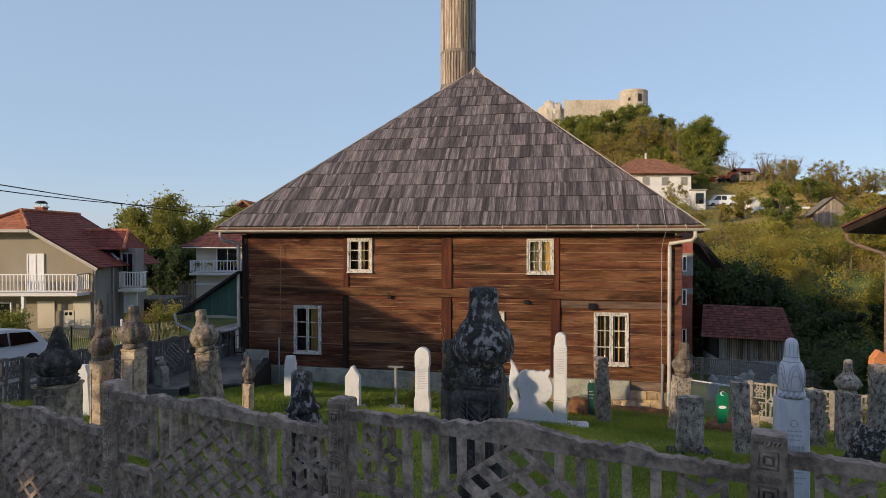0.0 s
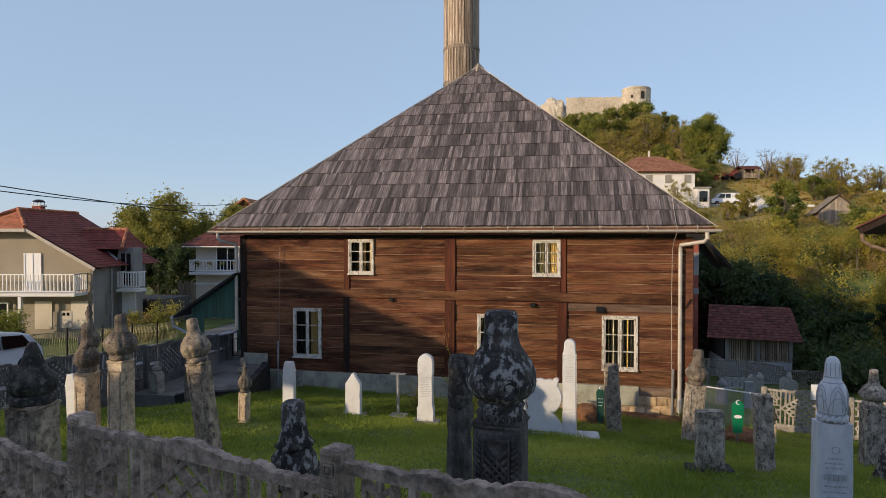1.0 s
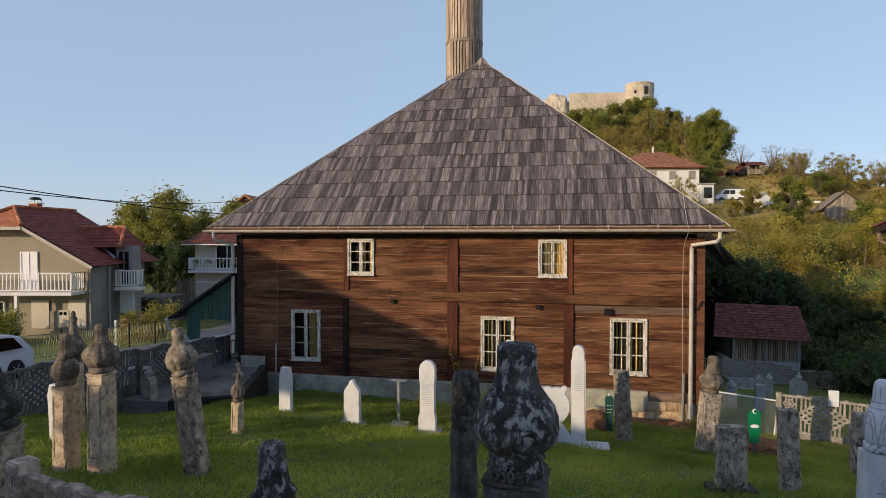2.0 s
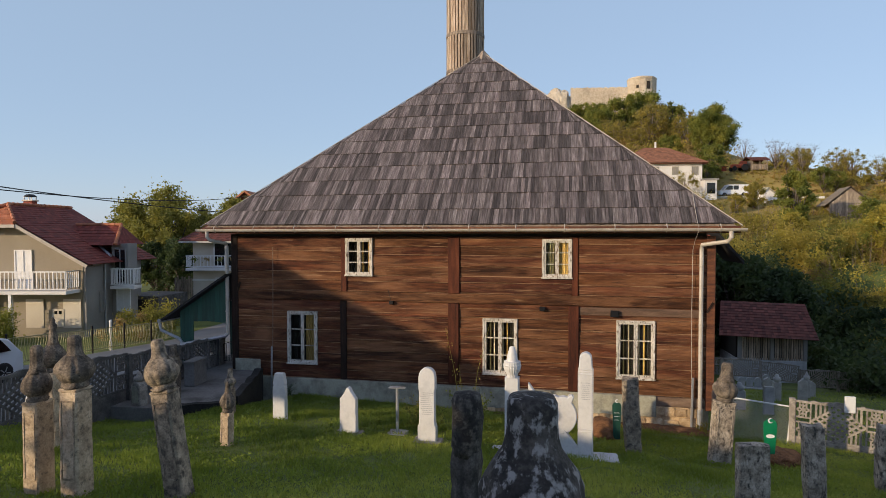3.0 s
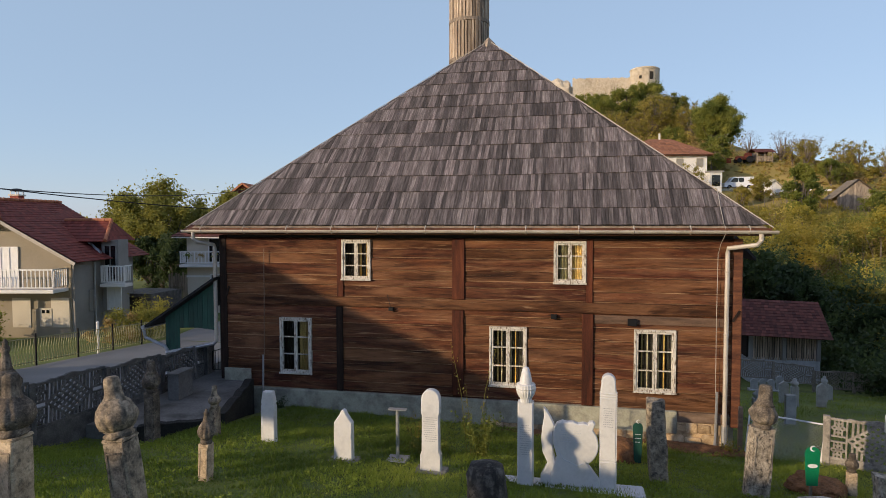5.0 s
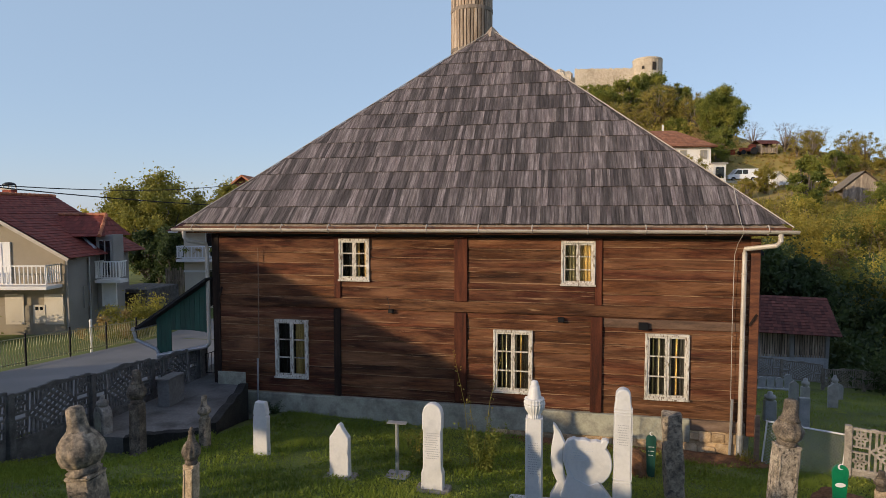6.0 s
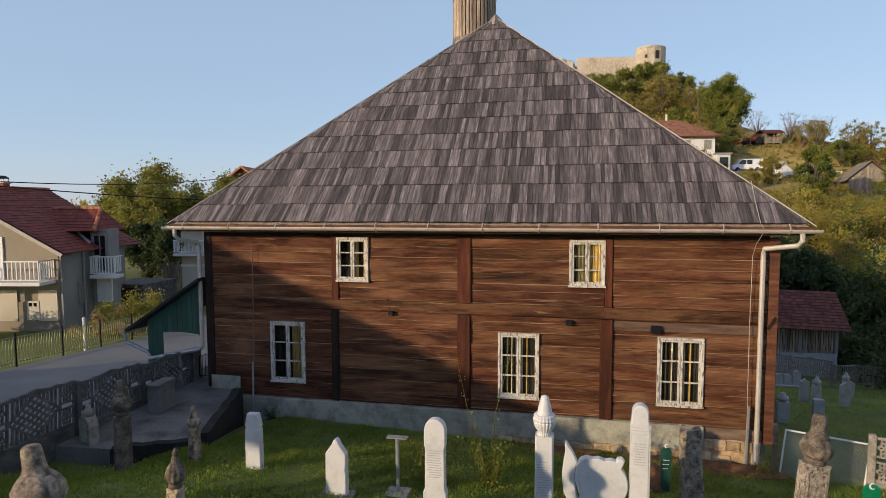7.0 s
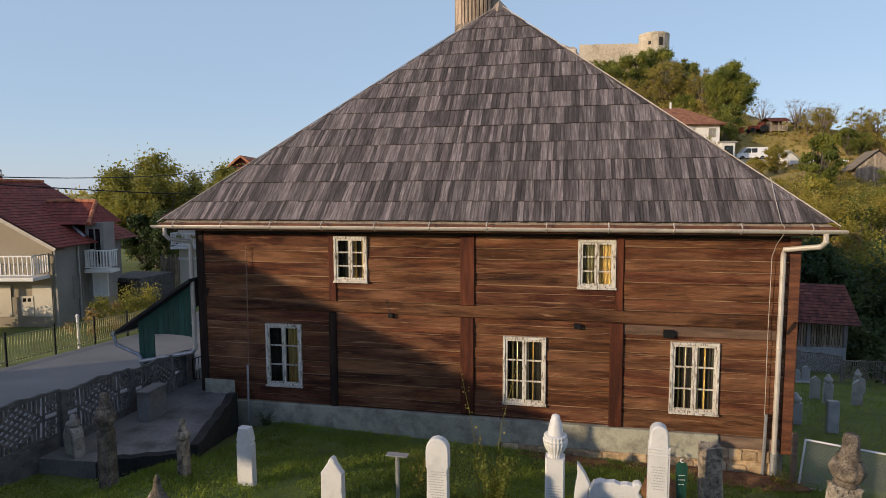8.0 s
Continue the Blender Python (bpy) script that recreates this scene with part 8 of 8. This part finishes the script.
ob.matrix_world = pose(9.05, -4.1, 1.45, 0, 0, 12) @ Matrix.Diagonal((0.7, 0.7, 0.75, 1))
solid("cloth_post", block(9.1, 9.2, -4.12, -4.02, -0.4, 1.7, 0.01), OLDWOOD, "added timber post under the orange shape", "post")


# ---- plants in the yard ----
def stalks(name, x, y, n, h, spread, leaf, size, per, label, seed):
    rng = np.random.default_rng(seed)
    rnd = random.Random(seed)
    z = ground_z(x, y)
    pl = thing(name, pose(x, y, z), label, "plant")
    bm = bmesh.new()
    pts = []
    for k in range(n):
        a = rnd.uniform(0, 2 * math.pi)
        e = Vector((math.cos(a), math.sin(a), 0)) * rnd.uniform(0.2, 1) * spread
        hh_ = h * rnd.uniform(0.5, 1.0)
        p = [Vector((0, 0, -0.05)) + e * 0.2, e * 0.5 + Vector((0, 0, hh_ * 0.55)), e + Vector((0, 0, hh_))]
        tube(bm, p, [0.007, 0.005, 0.002], 4)
        for j in range(per):
            f = rnd.uniform(0.05, 1)
            q = p[0].lerp(p[1], f * 2) if f < 0.5 else p[1].lerp(p[2], f * 2 - 1)
            pts.append((q.x + rnd.gauss(0, 0.035), q.y + rnd.gauss(0, 0.035), q.z + rnd.gauss(0, 0.03)))
    part("stem", bm, leaf, pl)
    v, f = leaves(rng, np.array(pts), size)
    part("foliage", raw_mesh("foliage", v, f, leaf), leaf, pl)


stalks("rose_bush", 1.05, -3.5, 16, 0.95, 0.5, LEAF_GREEN, 0.028, 60, "straggling green rose bush by the wall", 71)
stalks("tall_stalk", 0.85, -3.3, 3, 2.2, 0.8, LEAF_OLIVE, 0.022, 26, "tall thin green stalk leaning by the wall", 72)
stalks("weed_clump", 0.12, -3.9, 34, 0.42, 0.42, LEAF_GREEN, 0.026, 40, "leafy weeds beside the steel stand", 73)
stalks("weed_clump", -0.2, -3.3, 8, 0.85, 0.3, LEAF_OLIVE, 0.02, 26, "ragged thin weeds behind the steel stand", 77)
stalks("weed_clump", -4.55, -0.4, 12, 0.3, 0.25, LEAF_DARK, 0.02, 30, "low weeds at the plinth", 74)
stalks("weed_clump", 6.1, -0.6, 14, 0.3, 0.35, LEAF_OLIVE, 0.02, 30, "low weeds by the gate post", 75)
stalks("yellow_plant", 8.9, -4.6, 12, 1.5, 0.35, LEAF_YELLOW, 0.03, 40, "yellowing leafy plant by the graves", 76)


# ---- grass ----
def blades(name, seed, n, x0, x1, y0, y1, h0, h1, material, label, keep):
    rng = np.random.default_rng(seed)
    x, y = rng.uniform(x0, x1, n), rng.uniform(y0, y1, n)
    ok = np.array([keep(a, b) for a, b in zip(x, y)])
    x, y = x[ok], y[ok]
    n = len(x)
    z = np.array([ground_z(a, b) for a, b in zip(x, y)])
    a = rng.uniform(0, 2 * math.pi, n)
    w = rng.uniform(0.005, 0.012, n)
    tuft = np.array([noise.noise(Vector((p * 0.8, q * 0.8, 0))) + 0.9 * noise.noise(Vector((p * 3.3, q * 3.3, 5))) for p, q in zip(x, y)])
    h = rng.uniform(h0, h1, n) * np.clip(0.75 + 0.85 * tuft, 0.25, 2.2)
    lx, ly = rng.normal(0, 0.45, n) * h, rng.normal(0, 0.45, n) * h
    v = np.stack([np.stack([x - w * np.cos(a), y - w * np.sin(a), z - 0.01], 1), np.stack([x + w * np.cos(a), y + w * np.sin(a), z - 0.01], 1), np.stack([x + lx, y + ly, z + h], 1)], 1).reshape(-1, 3)
    me = raw_mesh(name, v, np.arange(3 * n).reshape(-1, 3), material)
    return tagged(new(name, me), label, "grass", "", "stuff")


def on_lawn(x, y):
    if y > -0.12 and x < 6.4:
        return False
    if x < -4.3 and y > -4.1 - 0.0 and y > -3.9 + (x + 5.9) * 0.47:
        return False
    if y < -14.107 + (x - 2.171) * -0.325 + 0.05:
        return False
    return True


blades("lawn_grass", 81, 300000, -7.0, 9.5, -14.5, 0.0, 0.03, 0.1, BLADES, "short uneven green lawn grass", on_lawn)
blades("field_grass", 82, 32000, 6.3, 18, 0, 17, 0.05, 0.12, BLADES, "green grass in the lower field", lambda x, y: True)



def clover(seed, n):
    """Small broad weeds in patches between the blades."""
    rng = np.random.default_rng(seed)
    x, y = rng.uniform(-7, 9.5, n), rng.uniform(-14.5, -0.1, n)
    ok = np.array([on_lawn(a, b) and noise.noise(Vector((a * 1.1, b * 1.1, 9))) > -0.05 for a, b in zip(x, y)])
    x, y = x[ok], y[ok]
    z = np.array([ground_z(a, b) for a, b in zip(x, y)]) + rng.uniform(0.01, 0.075, len(x))
    v, f = leaves(rng, np.column_stack([x, y, z]), 0.02)
    return tagged(new("lawn_weeds", raw_mesh("lawn_weeds", v, f, BLADES)), "broad-leaved weeds among the lawn grass", "weeds", "", "stuff")


clover(83, 110000)

# ---- unseen houses and a hedge added behind the camera to shade the yard ----
nb = thing("neighbour_house", pose(-20.35, -13.68, 0, 0, 0, -43.83), "unseen gabled house added to cast shade on the facade", "house")
part("wall", block(-6.4, 5.3, -10, -0.5, -1.5, 6.3), CREAM, nb)
def gable_roof(left, right, eave, top, y0, y1):
    bm = bmesh.new()
    v = [bm.verts.new(p) for p in ((right, y0, eave), (0, y0, top), (left, y0, eave), (right, y1, eave), (0, y1, top), (left, y1, eave))]
    for f in ((0, 1, 2), (5, 4, 3), (0, 3, 4, 1), (1, 4, 5, 2), (0, 2, 5, 3)):
        bm.faces.new([v[i] for i in f])
    return bm


# Roof edges are shaped to cast the slanting shade on the facade.
part("roof", gable_roof(-7.2, 7.3, 6.2, 9.1, 0, -2.8), REDTILE, nb, "red tiled gable roof")
part("rear_roof", gable_roof(-6.7, 5.35, 6.6, 8.9, -2.81, -10.4), REDTILE, nb, "red tiled gable roof")
nc = thing("neighbour_house", pose(1.9, 0, 0), "unseen plain house added to shade the near yard", "house")
part("wall", block(-11.0, 0.5, -28, -22.2, 1.0, 7.2), WHITEWALL, nc)
bm = bmesh.new()
v = [bm.verts.new(p) for p in ((-11.5, -21.6, 7.0), (1.0, -21.6, 7.0), (-13.6, -25.0, 8.6), (1.0, -25.0, 8.6), (-13.6, -28.5, 7.0), (1.0, -28.5, 7.0))]
for f in ((0, 1, 3, 2), (2, 3, 5, 4), (0, 2, 4), (1, 5, 3), (0, 4, 5, 1)):
    bm.faces.new([v[i] for i in f])
part("roof", bm, REDTILE, nc, "red tiled roof")
# Unseen leaf heaps placed to shade the lawn and the right yard.
hedge_rng = np.random.default_rng(91)
hedge_rnd = random.Random(91)
heaps = [(hedge_rnd.uniform(-12.1, -8.3), hedge_rnd.uniform(-21.0, -19.9), hedge_rnd.uniform(1.9, 5.15), hedge_rnd.uniform(0.4, 0.6)) for _ in range(300)]
heaps += [(hedge_rnd.uniform(-12.0, -7.3), hedge_rnd.uniform(-21.0, -19.9), hedge_rnd.uniform(5.25, 5.45), hedge_rnd.uniform(0.35, 0.45)) for _ in range(190)]
vv, ff = leaves(hedge_rng, crown_points(hedge_rng, heaps, 75, 0.4), 0.25)
tagged(new("shade_hedge", raw_mesh("shade_hedge", vv, ff, LEAF_DARK)), "unseen hedge added to shade the lawn", "hedge", "", "stuff")
